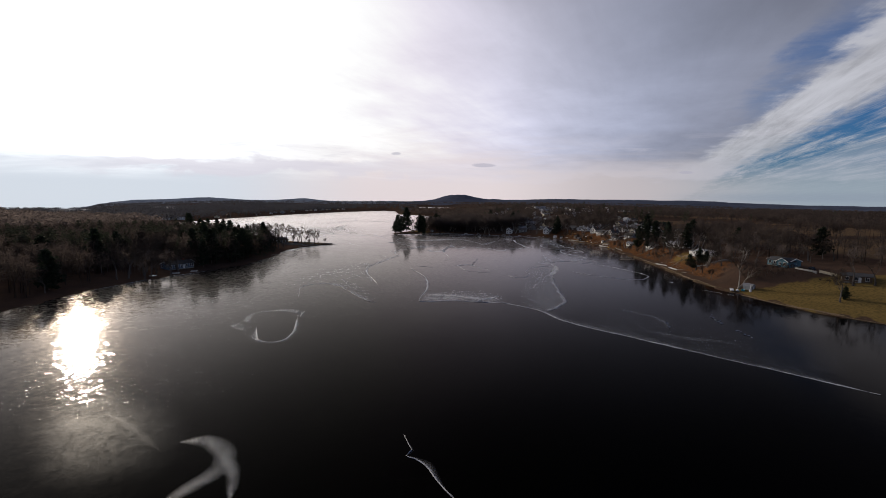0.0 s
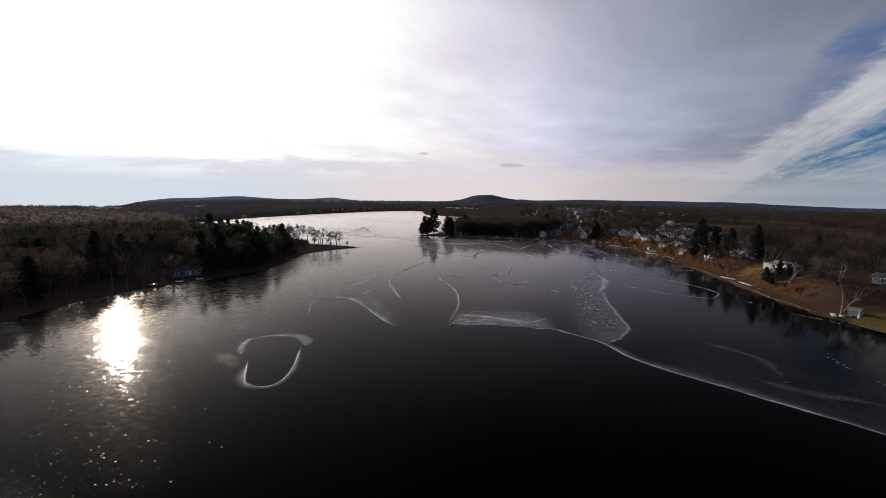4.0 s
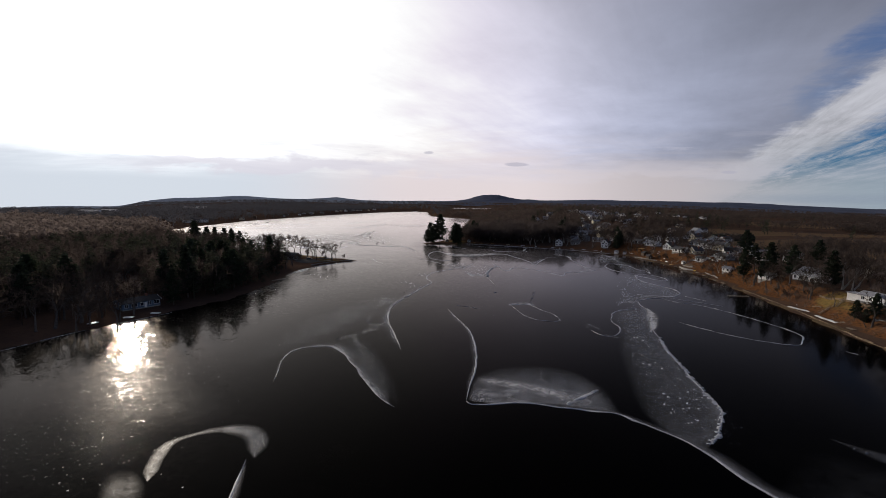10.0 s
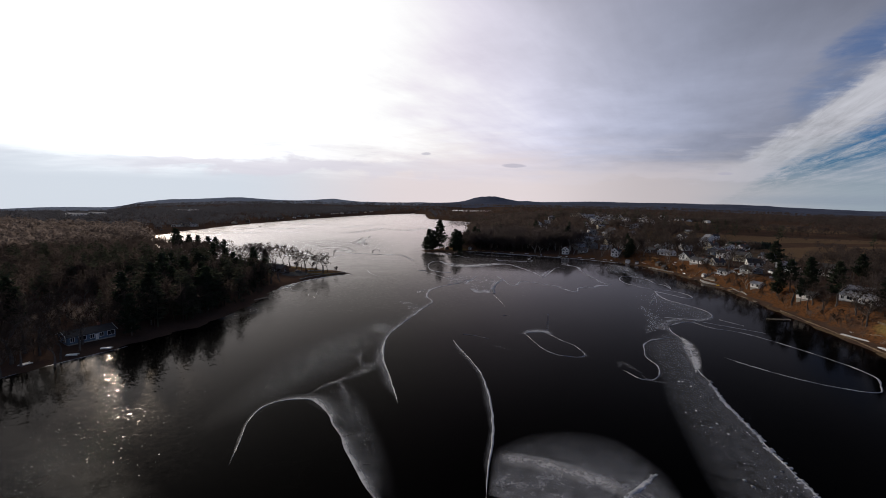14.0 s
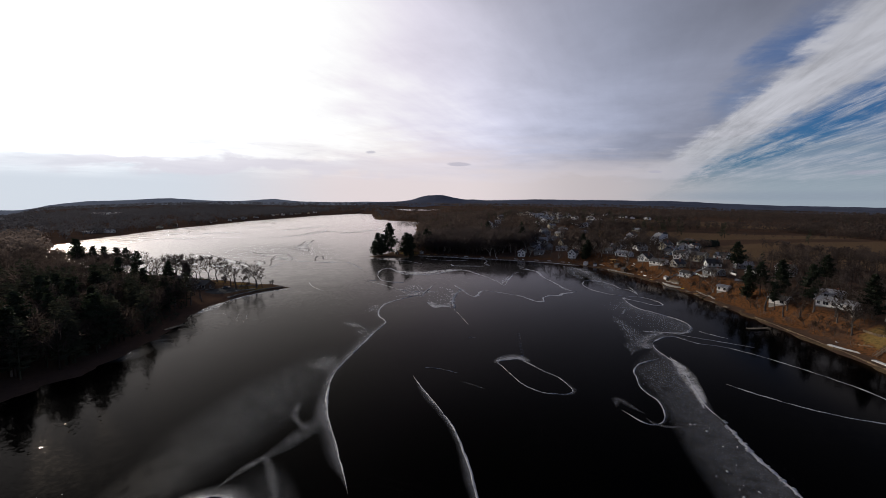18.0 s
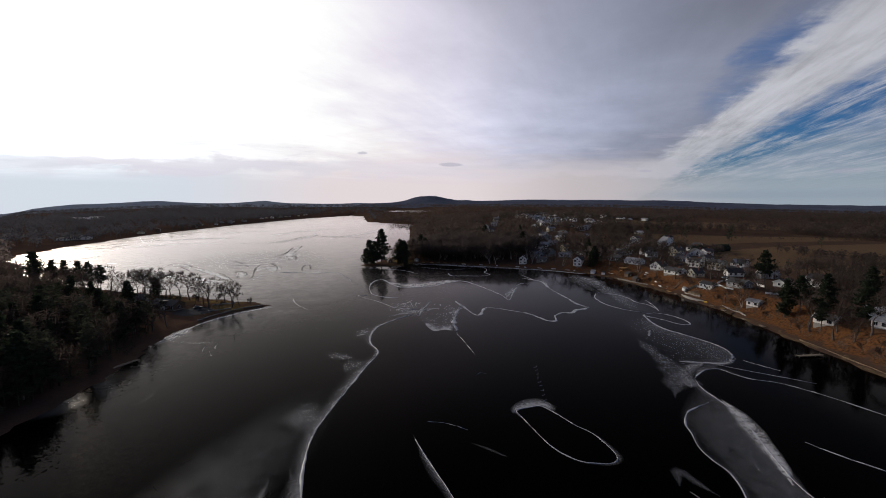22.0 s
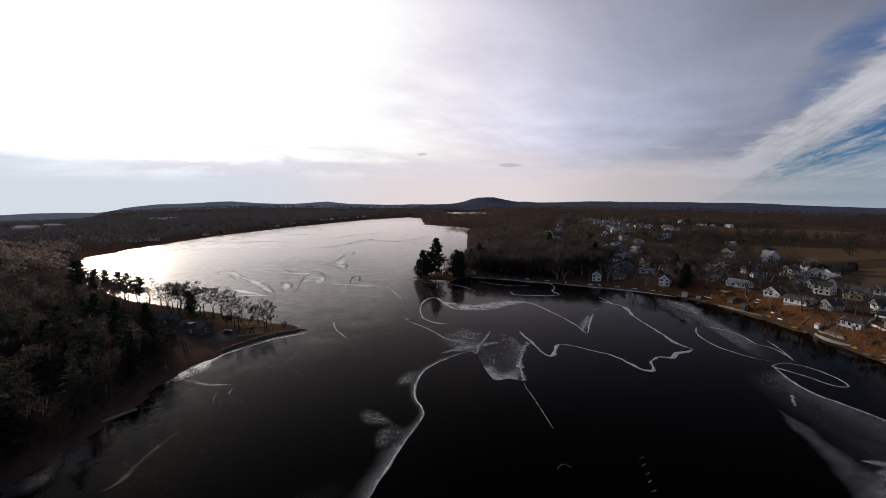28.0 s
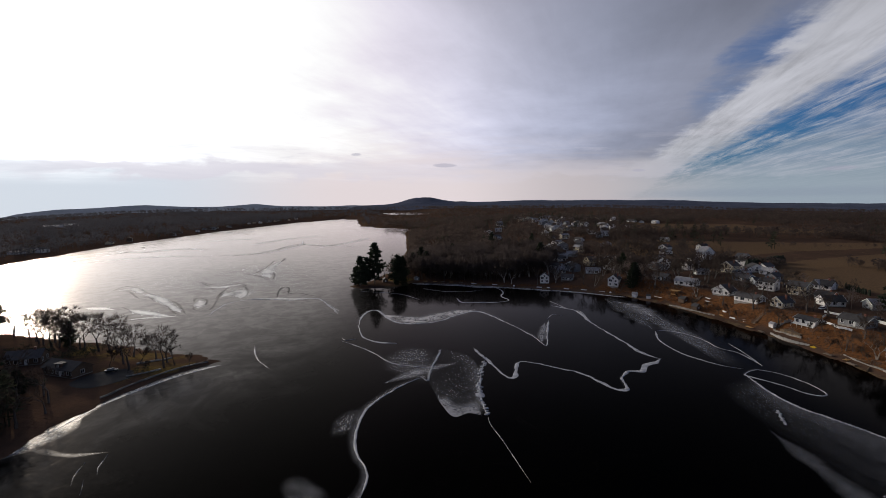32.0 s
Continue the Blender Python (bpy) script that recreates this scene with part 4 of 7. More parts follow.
frost_band([(-28, 381), (-18, 371.5), (-9, 372), (2, 380), (14, 386)], (6, 12, 15, 12, 6), 1.0, "snow", "drift of white snow on the ice", 0.12)
frost_band([(29.6, 333), (33, 344), (39, 360)], (2, 5, 2), 0.7, "rime")
ice_ridge([(-41.9, 347.3), (-40.1, 344.2), (-36.6, 345.3)], 0.7, 0.4)
ice_ridge([(-41.4, 343.4), (-34.2, 335.7), (-28.2, 327.7), (-22.7, 318.6), (-14.2, 314.2), (-8.3, 311.8)], 0.3, 0.8)
ice_ridge([(-71.3, 341.6), (-67.8, 331), (-63, 322.4), (-59, 317)], 0.4, -0.6)
ice_ridge([(-44, 438), (-22, 428), (-11, 412)], 0.5, 0.6)
ice_ridge([(2, 452), (13.6, 448.5), (24.3, 442), (34.5, 438.5), (36, 425.4), (32.5, 414.8), (34.4, 404.8), (27.6, 400.6), (19.9, 401.4), (10.1, 402.5), (8.6, 412.3)], 0.7, 0.9, slabs=0.5)
ice_ridge([(-8, 442), (4, 432), (16, 430), (26, 434)], 0.5, 1.2)
ice_ridge([(54.1, 400.9), (55.7, 393), (57, 383)], 0.5, 0.8)
ice_ridge([(60.9, 380.6), (60.7, 372.3), (57.8, 360)], 0.5, 0.8)
ice_ridge([(42, 366), (46.5, 372.7), (50.4, 371)], 0.4, 0.8)
frost_band([(85, 397), (90, 388), (90, 375), (88, 363)], (6, 11, 10, 5), 0.6, "rime", "patch of grey frost off the leafy bank", 0.25)
# ovals and the dotted chain off the east shore
ice_ridge([(78.6, 298.8), (84.3, 301.6), (88.8, 298), (90.4, 291.5), (89.8, 285.4), (87.5, 283), (84.2, 285.2), (82.6, 290.5), (79.5, 295.8)], 0.62, 0.7, True, label="closed white ridge round an oval of black ice")
ice_ridge([(77.2, 343.2), (81.2, 343.6), (86, 339.6), (88, 332), (87.4, 322), (90.2, 316), (89, 306)], 0.45, (0.6, 0.8, 1.2, 1.2, 0.8, 0.6, 0.6))
ice_ridge([(77.2, 343.2), (72.4, 332), (71.6, 320), (73.4, 312.6), (77, 306), (81, 302.6)], 0.5, (-0.4, -0.6, -0.8, -0.8, -0.6, -0.4))
ice_ridge([(93.9, 325.5), (91.7, 315), (88.6, 304.5)], 0.4, 0.6)
ice_ridge([(78.2, 297.6), (75.8, 286.8), (75.9, 277.6), (78.2, 271.8), (81, 264), (82, 257), (80, 250), (75.5, 244.5)], 0.4, (-1.0, -1.4, -1.6, -1.6, -1.4, -1.2, -0.8, -0.5), slabs=0.7, label="broken chain of white ice lumps along a seam")
frost_field([(78, 297), (75.8, 286), (76, 277), (79, 268), (81.5, 257), (78, 247), (70.5, 242)], [(66, 292), (62.6, 283), (61, 272), (59.6, 260), (57.4, 248), (56, 238), (57, 233)], (0.6, 0.42, 0.2, 0.12, 0.0), "frost", "broad band of thin grey frost off the shore", (0.12, 0.05))
frost_band([(60, 268), (57.6, 250), (56, 240), (51, 231), (46, 223)], (4, 6, 9, 8, 5), 0.55, "frost", taper=0.2)
frost_band([(61, 246), (67, 244.6), (73, 243.6), (79, 247)], (3, 4, 3.4, 2), 0.75, "rime", taper=0.12)
ice_ridge([(69.1, 276.9), (67.1, 273.3), (65.7, 270.5)], 0.5, slabs=0.8)
frost_sheet([(85, 402), (96, 392), (92, 360), (90, 330), (84, 306), (78, 306), (80, 330), (82, 360)], 0.8, "frost", 0.5)
frost_band([(84, 402), (82, 380), (80, 360), (78, 346)], (6, 9, 8, 4), 0.6, "frost")
# the loop of black ice beside the tongue
ice_ridge([(57.4, 233), (60.6, 236.4), (64.7, 239), (68.3, 239), (69.8, 235.4), (72, 232), (77, 229), (80.4, 224), (83.6, 216.5), (86.4, 207.5), (88.4, 198), (88.2, 190.8), (84.4, 185), (81.6, 181.8), (78.8, 181.4), (75, 183), (70.6, 185.8), (65.6, 191), (62.2, 195.6), (58.8, 202)], 0.42,
          (0.8, 1.4, 2.0, 1.6, 1.2, 1.0, 0.8, 0.6, 0.6, 0.6, 0.6, 0.6, 0.5, 0.4, 0.3, -0.3, -0.3, -0.3, -0.3, -0.2), label="white ridge looping round a pool of black ice")
ice_ridge([(70, 243), (74, 238.6), (80, 233.4), (86, 228)], 0.3, 0.6)
ice_ridge([(80, 245), (82, 241), (84, 237)], 0.35, 0.5, slabs=0.5)
# the tongue of grey ice: its snow-edged east side, broken plates, scalloped west side
ice_ridge([(57.4, 233), (55.6, 227.5), (55.2, 221), (54.4, 213.5)], 0.3, (-1.4, -2.0, -1.6, -0.8))
frost_band([(56, 221), (54.6, 214), (52.4, 207), (50, 200), (48, 194.6), (45.4, 189.6)], (1.0, 3.2, 4.0, 3.4, 3.0, 1.0), 1.0, "snow", taper=0.1, label="thick white snow along the edge of the tongue of ice")
ice_ridge([(54.4, 213.5), (51.5, 204.5), (48.6, 196.5), (46.6, 190), (45.8, 184)], 0.5, (0.6, 1.0, 1.0, 0.8, 0.5))
ice_ridge([(45.8, 184.4), (44.6, 178.6), (43.2, 172.4), (42.3, 166), (41.3, 158.6), (40.3, 153.4), (40, 148.4), (39.4, 143.2), (38.8, 139), (37.2, 135.4), (34.6, 131.6), (32.4, 128.4), (30.4, 126.6)], 0.5, (-0.6, -0.8, -0.9, -1.0, -1.0, -1.0, -1.2, -1.2, -1.4, -1.4, -1.2, -0.8, -0.4), slabs=0.9, label="scalloped white edge of broken ice plates")
frost_field([(56.4, 231), (54.2, 213), (48.4, 196), (44.6, 180), (42, 164), (40, 150), (38.4, 138), (33, 129), (29, 124.6)], [(46.5, 220.5), (40.5, 212), (38, 202), (36.6, 191), (31, 172), (27, 154), (24.6, 142), (24, 134), (26, 128.6)], (0.5, 0.46, 0.4, 0.3, 0.0), "crust", "broad tongue of grey frosted ice with broken plates", (0.14, 0.02))
ice_ridge([(52, 219.6), (47.7, 217.6), (44, 215.2), (40.8, 210.6), (39.4, 206.4), (37.6, 201.4), (37.4, 197), (37.8, 193.6), (36.8, 189.8), (35, 185.8), (32.6, 183.6), (30, 184), (28.2, 189.4)], 0.3, (0.6, 1.0, 1.2, 1.0, 0.9, 0.9, 0.9, 0.9, 0.8, 0.8, 0.8, 0.6, 0.4), label="scalloped pale edge of the frosted tongue")
frost_band([(27.4, 191), (29.6, 195), (30.6, 191.6), (32, 188)], (2, 4, 3, 1.5), 0.5, "frost")
frost_band([(31.4, 186.3), (31.8, 183.6), (34.4, 182.4), (37, 182.6)], 0.9, 0.55)
frost_band([(53, 228), (56, 235), (61, 241), (67, 244)], (5, 6, 5, 3), 0.7, "rime", taper=0.1)
# the eye, the small seams and lumps of the black bay
ice_ridge([(7.5, 218.6), (8, 215), (9.4, 208.3), (10.9, 203), (13.6, 199.2), (16.3, 198), (19.2, 197.8), (21, 199.2), (21.2, 202.2), (20.2, 207.6), (17.8, 211.6), (15.7, 216.4), (13.4, 220.4), (10, 219.8)], 0.22, (-1.2, -0.5, -0.3, -0.3, -0.4, -0.5, -0.8, -1.2, -0.8, -0.4, -0.4, -0.6, -1.4, -2.2), True, label="closed white ridge round a narrow eye of black ice")
frost_field([(6.4, 217), (7.6, 219.2), (10.2, 220.2), (13.6, 220.8), (15.8, 218)], [(6, 219.5), (8.4, 222.6), (11.6, 224.6), (14.8, 224), (17, 219.8)], (1.0, 0.55, 0.0), "rime", "bright frost at the head of the eye of black ice", (0.15, 0.15))
for k in range(9):
    gx, gy = 15.2 + 0.45 * k, 223.5 + 2.6 * k
    ice_ridge([(gx - 0.5, gy - 0.4), (gx + 0.3 * (-1) ** k, gy), (gx + 0.45, gy + 0.5)], 0.55, 0.3, label="small lump of white ice frozen into the lake")
ice_ridge([(-12, 215), (-8, 214), (-4, 211)], 0.35, 0.6)
ice_ridge([(1.5, 239), (3, 241), (4.5, 240)], 0.4, 0.3)
frost_band([(-4, 206), (-1, 203.6), (1.5, 201)], 0.7, 0.3)
# off the lawn of the east shore
frost_field([(33, 115), (40, 105.5), (48, 96.5), (58, 86), (68, 75)], [(46, 128), (56, 120), (68, 111), (80, 102), (92, 92)], (0.20, 0.13, 0.08, 0.07, 0.0), "frost", "sheet of thin grey frost beyond the long ridge", (0.15, 0.1))
frost_band([(51, 130), (54.5, 125), (57.6, 119.6), (57.6, 114), (55.6, 108.6)], (2.5, 3.6, 4.2, 3.6, 2.4), 0.34, "frost", "trail of frost on the black ice", 0.25)
frost_band([(49, 107.5), (53, 103.4), (57, 100), (61.5, 98.6), (66, 95)], (2.4, 3.4, 3.8, 3.0, 2.0), 0.28, "frost", "trail of frost on the black ice", 0.25)
for gx, gy, big in [(58.2, 113.9, 0.7), (57.8, 113.1, 0.9), (57.3, 111.6, 0.8), (56.8, 110.2, 0.9), (56.2, 109, 0.6), (54.6, 105.3, 0.7), (52.2, 127.4, 0.6), (53, 126.2, 0.6), (73.2, 120.5, 0.7), (73.3, 119.4, 0.8), (73, 117.8, 1.3), (72.8, 117, 1.2), (72.7, 116.2, 1.5),
                    (72.4, 115.4, 1.2), (72.2, 114.7, 1.3), (72.1, 113.7, 1.0), (71.9, 107.6, 1.1), (71.8, 106.7, 1.3), (71.7, 105.8, 0.9), (71.5, 103.7, 0.8), (71.7, 102.9, 0.8), (71.4, 101.3, 0.7), (75, 123, 0.6), (66, 99, 0.6)]:
    ice_ridge([(gx - 0.45 * big, gy - 0.35 * big), (gx + 0.1, gy), (gx + 0.5 * big, gy + 0.2 * big)], 0.75 * big, 0.4, rise=0.14, label="small lump of white ice frozen into the lake")
# the bay, the west shore
ice_ridge([(-106.6, 390), (-108, 400), (-107.6, 412.8), (-101.8, 421), (-90, 421.5), (-77, 418), (-69.3, 421), (-62.6, 418), (-53, 396.3), (-49.2, 385.3)], 1.3, 3.0)
ice_ridge([(-158, 812), (-147, 745), (-155, 673), (-172, 642)], 1.2, 4.0)
ice_ridge([(-330, 700), (-300, 690), (-270, 720), (-240, 700)], 1.6, 4.0)
ice_ridge([(-310, 610), (-280, 600), (-250, 615)], 1.2, 3.0)
ice_ridge([(-300, 820), (-270, 850), (-230, 860)], 1.8, 4.0)
frost_band([(-78, 226), (-76, 230), (-77, 238), (-77, 249)], 1.2, 0.07, "frost")
frost_sheet([(-97, 243), (-94, 245), (-89, 240), (-84, 233), (-86, 230), (-91, 235)], 0.25, "crust", 0.6, "pale broken shelf ice under the dark shore")
frost_sheet([(-98, 225), (-95, 231), (-92, 235), (-88, 230), (-90, 222), (-95, 220)], 0.25, "crust", 0.6, "pale broken shelf ice under the dark shore")
ice_ridge([(89.7, 177.3), (90.9, 175)], 0.35)
ice_ridge([(93.6, 161), (95.4, 158), (97.4, 154.5)], 0.3)
ice_ridge([(98, 152.6), (99, 150.4)], 0.25)
frost_sheet([(-150, 410), (-90, 430), (-60, 430), (-80, 520), (-120, 600), (-180, 560), (-200, 470)], 0.5, "frost", 0.8)
# wind-packed snow on the paler ice of the bay
for line, wide in [([(-118, 430), (-114, 446), (-109, 438), (-106, 426)], (6, 12, 13, 8)), ([(-103, 424), (-88, 424), (-76, 421), (-66, 422)], (3, 5, 6, 4)), ([(-128, 590), (-124, 545), (-117, 510), (-109, 492)], (4, 9, 10, 5)), ([(-186, 456), (-180, 462), (-168, 448)], (7, 10, 5)),
                   ([(-164, 445), (-150, 431), (-137, 415), (-122, 396)], (4, 6, 6, 4)), ([(-174, 411), (-165, 409), (-157, 406)], (3, 7, 3)), ([(-150, 405), (-136, 396), (-124, 390)], (5, 7, 3)), ([(-140, 384), (-130, 388), (-120, 389)], (2, 4, 2)),
                   ([(-126, 424), (-122, 416), (-118, 404)], (4, 6, 4)), ([(-140, 464), (-130, 462), (-120, 470)], (4, 6, 3)), ([(-210, 640), (-180, 648), (-163, 680), (-150, 755), (-120, 742), (-60, 712)], (5, 8, 8, 9, 10, 8)),
                   ([(-330, 700), (-300, 690), (-270, 720), (-240, 700)], 14), ([(-300, 820), (-270, 850), (-230, 860)], 16), ([(-330, 600), (-300, 610), (-260, 640), (-220, 640)], 12), ([(-280, 500), (-270, 504), (-262, 495)], 7), ([(-246, 458), (-237, 459), (-224, 451)], 5), ([(-242, 477), (-227, 470)], 5),
                   ([(-210, 760), (-190, 850), (-150, 930)], 14), ([(-120, 700), (-90, 780), (-70, 860)], 10)]:
    frost_band(line, wide, 0.9, "pack", "streak of pale wind-packed snow on the bay ice", 0.15)
for line, wide in [([(-118.9, 427), (-122.4, 443.8), (-124.5, 462.9), (-118, 464.4), (-108.7, 446.2), (-104.4, 428.9)], 1.5), ([(-146.6, 455), (-139.7, 458), (-130.3, 451.8), (-140.5, 468.4), (-151, 482.5), (-136, 470), (-123, 473.3), (-113.2, 459.9)], 1.7),
                   ([(-126.3, 418.6), (-129.8, 427.9), (-127.4, 429.3), (-121.6, 422.6), (-118.2, 412.3), (-121, 406), (-115.9, 399), (-111.4, 400), (-112.4, 407.8), (-118.6, 430), (-120.7, 443.7)], 1.3), ([(-86.7, 425.8), (-90.7, 442.9), (-91.5, 456), (-87.6, 453.7), (-83.4, 437), (-78.9, 438.3), (-71, 430.9), (-63.7, 425.4)], 1.7),
                   ([(-134.8, 593.7), (-129.5, 606.5), (-123.7, 553.7), (-122.5, 533.6), (-111.3, 509), (-106.6, 487.9)], 2.2), ([(-107.9, 483.3), (-115.5, 496), (-124.9, 507.5), (-130, 510.7), (-127.4, 521.8), (-128.7, 547.3), (-134.8, 593.7)], 1.8),
                   ([(-189, 455), (-190, 470.7), (-180.4, 465.8), (-167.6, 451.3), (-153.5, 436.3), (-139.3, 416.9), (-125.2, 396.3), (-118.3, 390)], 1.5), ([(-183.4, 450.9), (-178.9, 454.2), (-169.2, 442.7), (-160.3, 432), (-157.4, 435), (-147.6, 424.9), (-141.5, 424.3), (-133.3, 416.4), (-118, 392)], 1.5),
                   ([(-157.4, 411.6), (-144.3, 400.3), (-132, 394.5), (-122.3, 390.3), (-129, 388.6), (-134.4, 384.7), (-138.4, 380.9)], 1.2), ([(-213.7, 639), (-192.9, 642), (-173.5, 650.9), (-162, 691.6), (-157, 749), (-148, 764.7), (-135.8, 746.8), (-91, 726), (-49, 707)], 3.0),
                   ([(-98.8, 400), (-93.2, 403.5)], 1.6), ([(-77, 328), (-72.5, 326)], 0.9), ([(-87, 343), (-86, 345)], 0.6), ([(-60.6, 348), (-60, 350)], 0.6), ([(-73.5, 525), (-72, 530)], 1.2)]:
    frost_band(line, wide, 1.0, "lead", "dark thread of clear ice in the pale bay ice", 0.06)
random.seed(23)
for k in range(44):
    # dark and white floes drawn out along the far western shore
    t = random.random()
    fx, fy = np.interp(t, (0, 0.25, 0.5, 0.75, 1), (-292, -342, -362, -372, -360)), np.interp(t, (0, 0.25, 0.5, 0.75, 1), (470, 545, 660, 820, 1080))
    fx, fy = fx + random.uniform(6, 50), fy + random.uniform(-12, 12)
    reach, bend = random.uniform(8, 26) * (1 + t), random.uniform(-6, 6)
    frost_band([(fx - 0.35 * reach, fy - reach), (fx + bend, fy), (fx + 0.1 * reach, fy + reach)], random.uniform(3, 8), 1.0, "lead" if k % 2 else "snow", "dark floe of clear ice under the far shore" if k % 2 else "white floe of packed snow under the far shore", 0.3)


def ice_chips(seed, n, areas):
    """Loose chips and plates of ice strewn over the lake: one mesh."""
    rs = np.random.RandomState(seed)
    vs, fs = [], []
    for cx, cy, wx, wy, share in areas:
        for _ in range(int(n * share)):
            g = np.clip(rs.randn(2), -2.2, 2.2)
            c = np.array([cx + wx * g[0] + 0.18 * wy * g[1], cy + wy * g[1], 0.015])
            a, r = rs.uniform(0, 6.283), 0.03 + 0.03 * rs.rand() + 0.12 * rs.rand() ** 4
            ring = [c + [r * math.cos(a + q) * rs.uniform(0.6, 1.3), r * math.sin(a + q) * rs.uniform(0.6, 1.3), rs.uniform(-0.004, 0.008)] for q in (0, 1.6, 3.1, 4.7)]
            k = len(vs)
            vs += ring + [c + [0, 0, 0.008]]
            fs += [(k + q, k + (q + 1) % 4, k + 4) for q in range(4)]
    return tagged(new("ice_chips", quick_mesh("ice_chips", np.array(vs) * PLAN, fs, M["chip"])), "loose chips of clear ice strewn over the lake", "ice chips", kind="stuff")


ice_chips(3, 1500, [(-74, 134, 9, 9, 0.35), (-64, 116, 7, 8, 0.25), (-52, 68, 8, 5, 0.25), (-76, 152, 9, 8, 0.2), (43, 184, 2.2, 10, 0.12), (37, 156, 2.6, 10, 0.25), (33, 138, 3.0, 5, 0.25), (6, 143, 5, 1.6, 0.15), (-60, 90, 9, 12, 0.25)])


def plate_litter(seed, n, one, other, label):
    """Broken plates lying between two lines on the ice: one mesh."""
    rs = np.random.RandomState(seed)
    a, b = np.array(one, float), np.array(other, float)
    vs, fs = [], []
    for _ in range(n):
        u, v = rs.rand() * (len(a) - 1), rs.beta(1.2, 1.6)
        k = min(int(u), len(a) - 2)
        c = (a[k] + (a[k + 1] - a[k]) * (u - k)) * (1 - v) + (b[k] + (b[k + 1] - b[k]) * (u - k)) * v
        r, turn = 0.07 + 0.26 * rs.rand() ** 3, rs.uniform(0, 6.283)
        m = len(vs)
        for z, grow in ((0.0, 1.0), (0.04 + 0.12 * r, 0.85)):
            for q in (0, 1.5, 3.0, 4.6):
                e = r * grow * (1.0 if q in (0, 3.0) else 0.6) * rs.uniform(0.85, 1.15)
                vs.append((c[0] + e * math.cos(turn + q), c[1] + e * math.sin(turn + q), z + (0.25 * r * (q > 2) if z else 0)))
        fs += [(m + 4, m + 5, m + 6, m + 7)] + [(m + q, m + (q + 1) % 4, m + 4 + (q + 1) % 4, m + 4 + q) for q in range(4)]
    return tagged(new("ice_plates", quick_mesh("ice_plates", np.array(vs) * PLAN, fs, M["ridge"])), label, "ice plates", kind="stuff")


plate_litter(8, 90, [(48, 194), (44, 178), (41.4, 162), (39.4, 148), (38, 138), (33, 129)], [(40, 196), (35, 178), (31, 162), (28.5, 150), (27, 142), (27, 134)], "broken white plates lying on the frosted tongue of ice")
# white shelf ice along the west point and the east shore
ice_ridge([(-97, 279), (-95.3, 286), (-94.3, 294), (-92, 300), (-88, 308), (-82.5, 316), (-75.5, 322)], 0.7, rise=0.05, label="white shelf of shore ice along the point")
frost_band([(-98, 276), (-96, 284), (-94.8, 292), (-92.6, 300), (-88.8, 308), (-83.2, 316.5), (-75, 323)], 3.2, 0.7, "snow", "white shelf of shore ice along the point", 0.05)
frost_band([(-97, 277), (-90, 274), (-84.5, 272.5), (-78, 273)], 1.6, 0.25, "snow", "streak of pale snow on the shore ice")
frost_band([(-99, 271), (-96, 277), (-94, 284), (-94, 290)], 4.5, 0.55, "snow", "patch of broken pale shore ice")
ice_ridge([(-80, 269.5), (-79, 265), (-77.5, 262)], 0.25, 0.5)
ice_ridge([(-77.4, 272), (-76.5, 268), (-75, 265)], 0.25, 0.5)
ice_ridge([(-76.6, 264), (-75, 261), (-74, 259)], 0.2, 0.4)
ice_ridge([(-117, 150), (-112, 170), (-102, 192)], 0.25, -0.8, rise=0.06, label="pale shelf of shore ice under the bank")
frost_band([(-13, 457.5), (10, 451.5), (30, 442.5), (50, 433), (70, 423.5), (85, 413.5), (96, 404)], 2.2, 1.0, "snow", "white shelf of shore ice along the low shore", 0.05)
ice_ridge([(-14, 460), (10, 454), (30, 444.5), (70, 425), (97, 405)], 1.3, 1.2, rise=0.12, label="white shelf of shore ice along the low shore")


# ---- trees ----
def tube(p0, p1, r0, r1, sides):
    d = Vector(p1) - Vector(p0)
    q = d.to_track_quat("Z", "Y")
    vs = []
    for p, r in ((p0, r0), (p1, r1)):
        for k in range(sides):
            a = 2 * math.pi * k / sides
            vs.append(Vector(p) + q @ Vector((math.cos(a) * r, math.sin(a) * r, 0)))
    fs = [(k, (k + 1) % sides, sides + (k + 1) % sides, sides + k) for k in range(sides)]
    return [tuple(v) for v in vs], fs


class Stock:
    def __init__(self):
        self.v, self.f = [], []

    def add(self, verts, faces):
        n = len(self.v)
        self.v += verts
        self.f += [tuple(i + n for i in f) for f in faces]

    def mesh(self, name, mat):
        me = bpy.data.meshes.new(name)
        me.from_pydata(self.v, [], self.f)
        me.materials.append(mat)
        return me


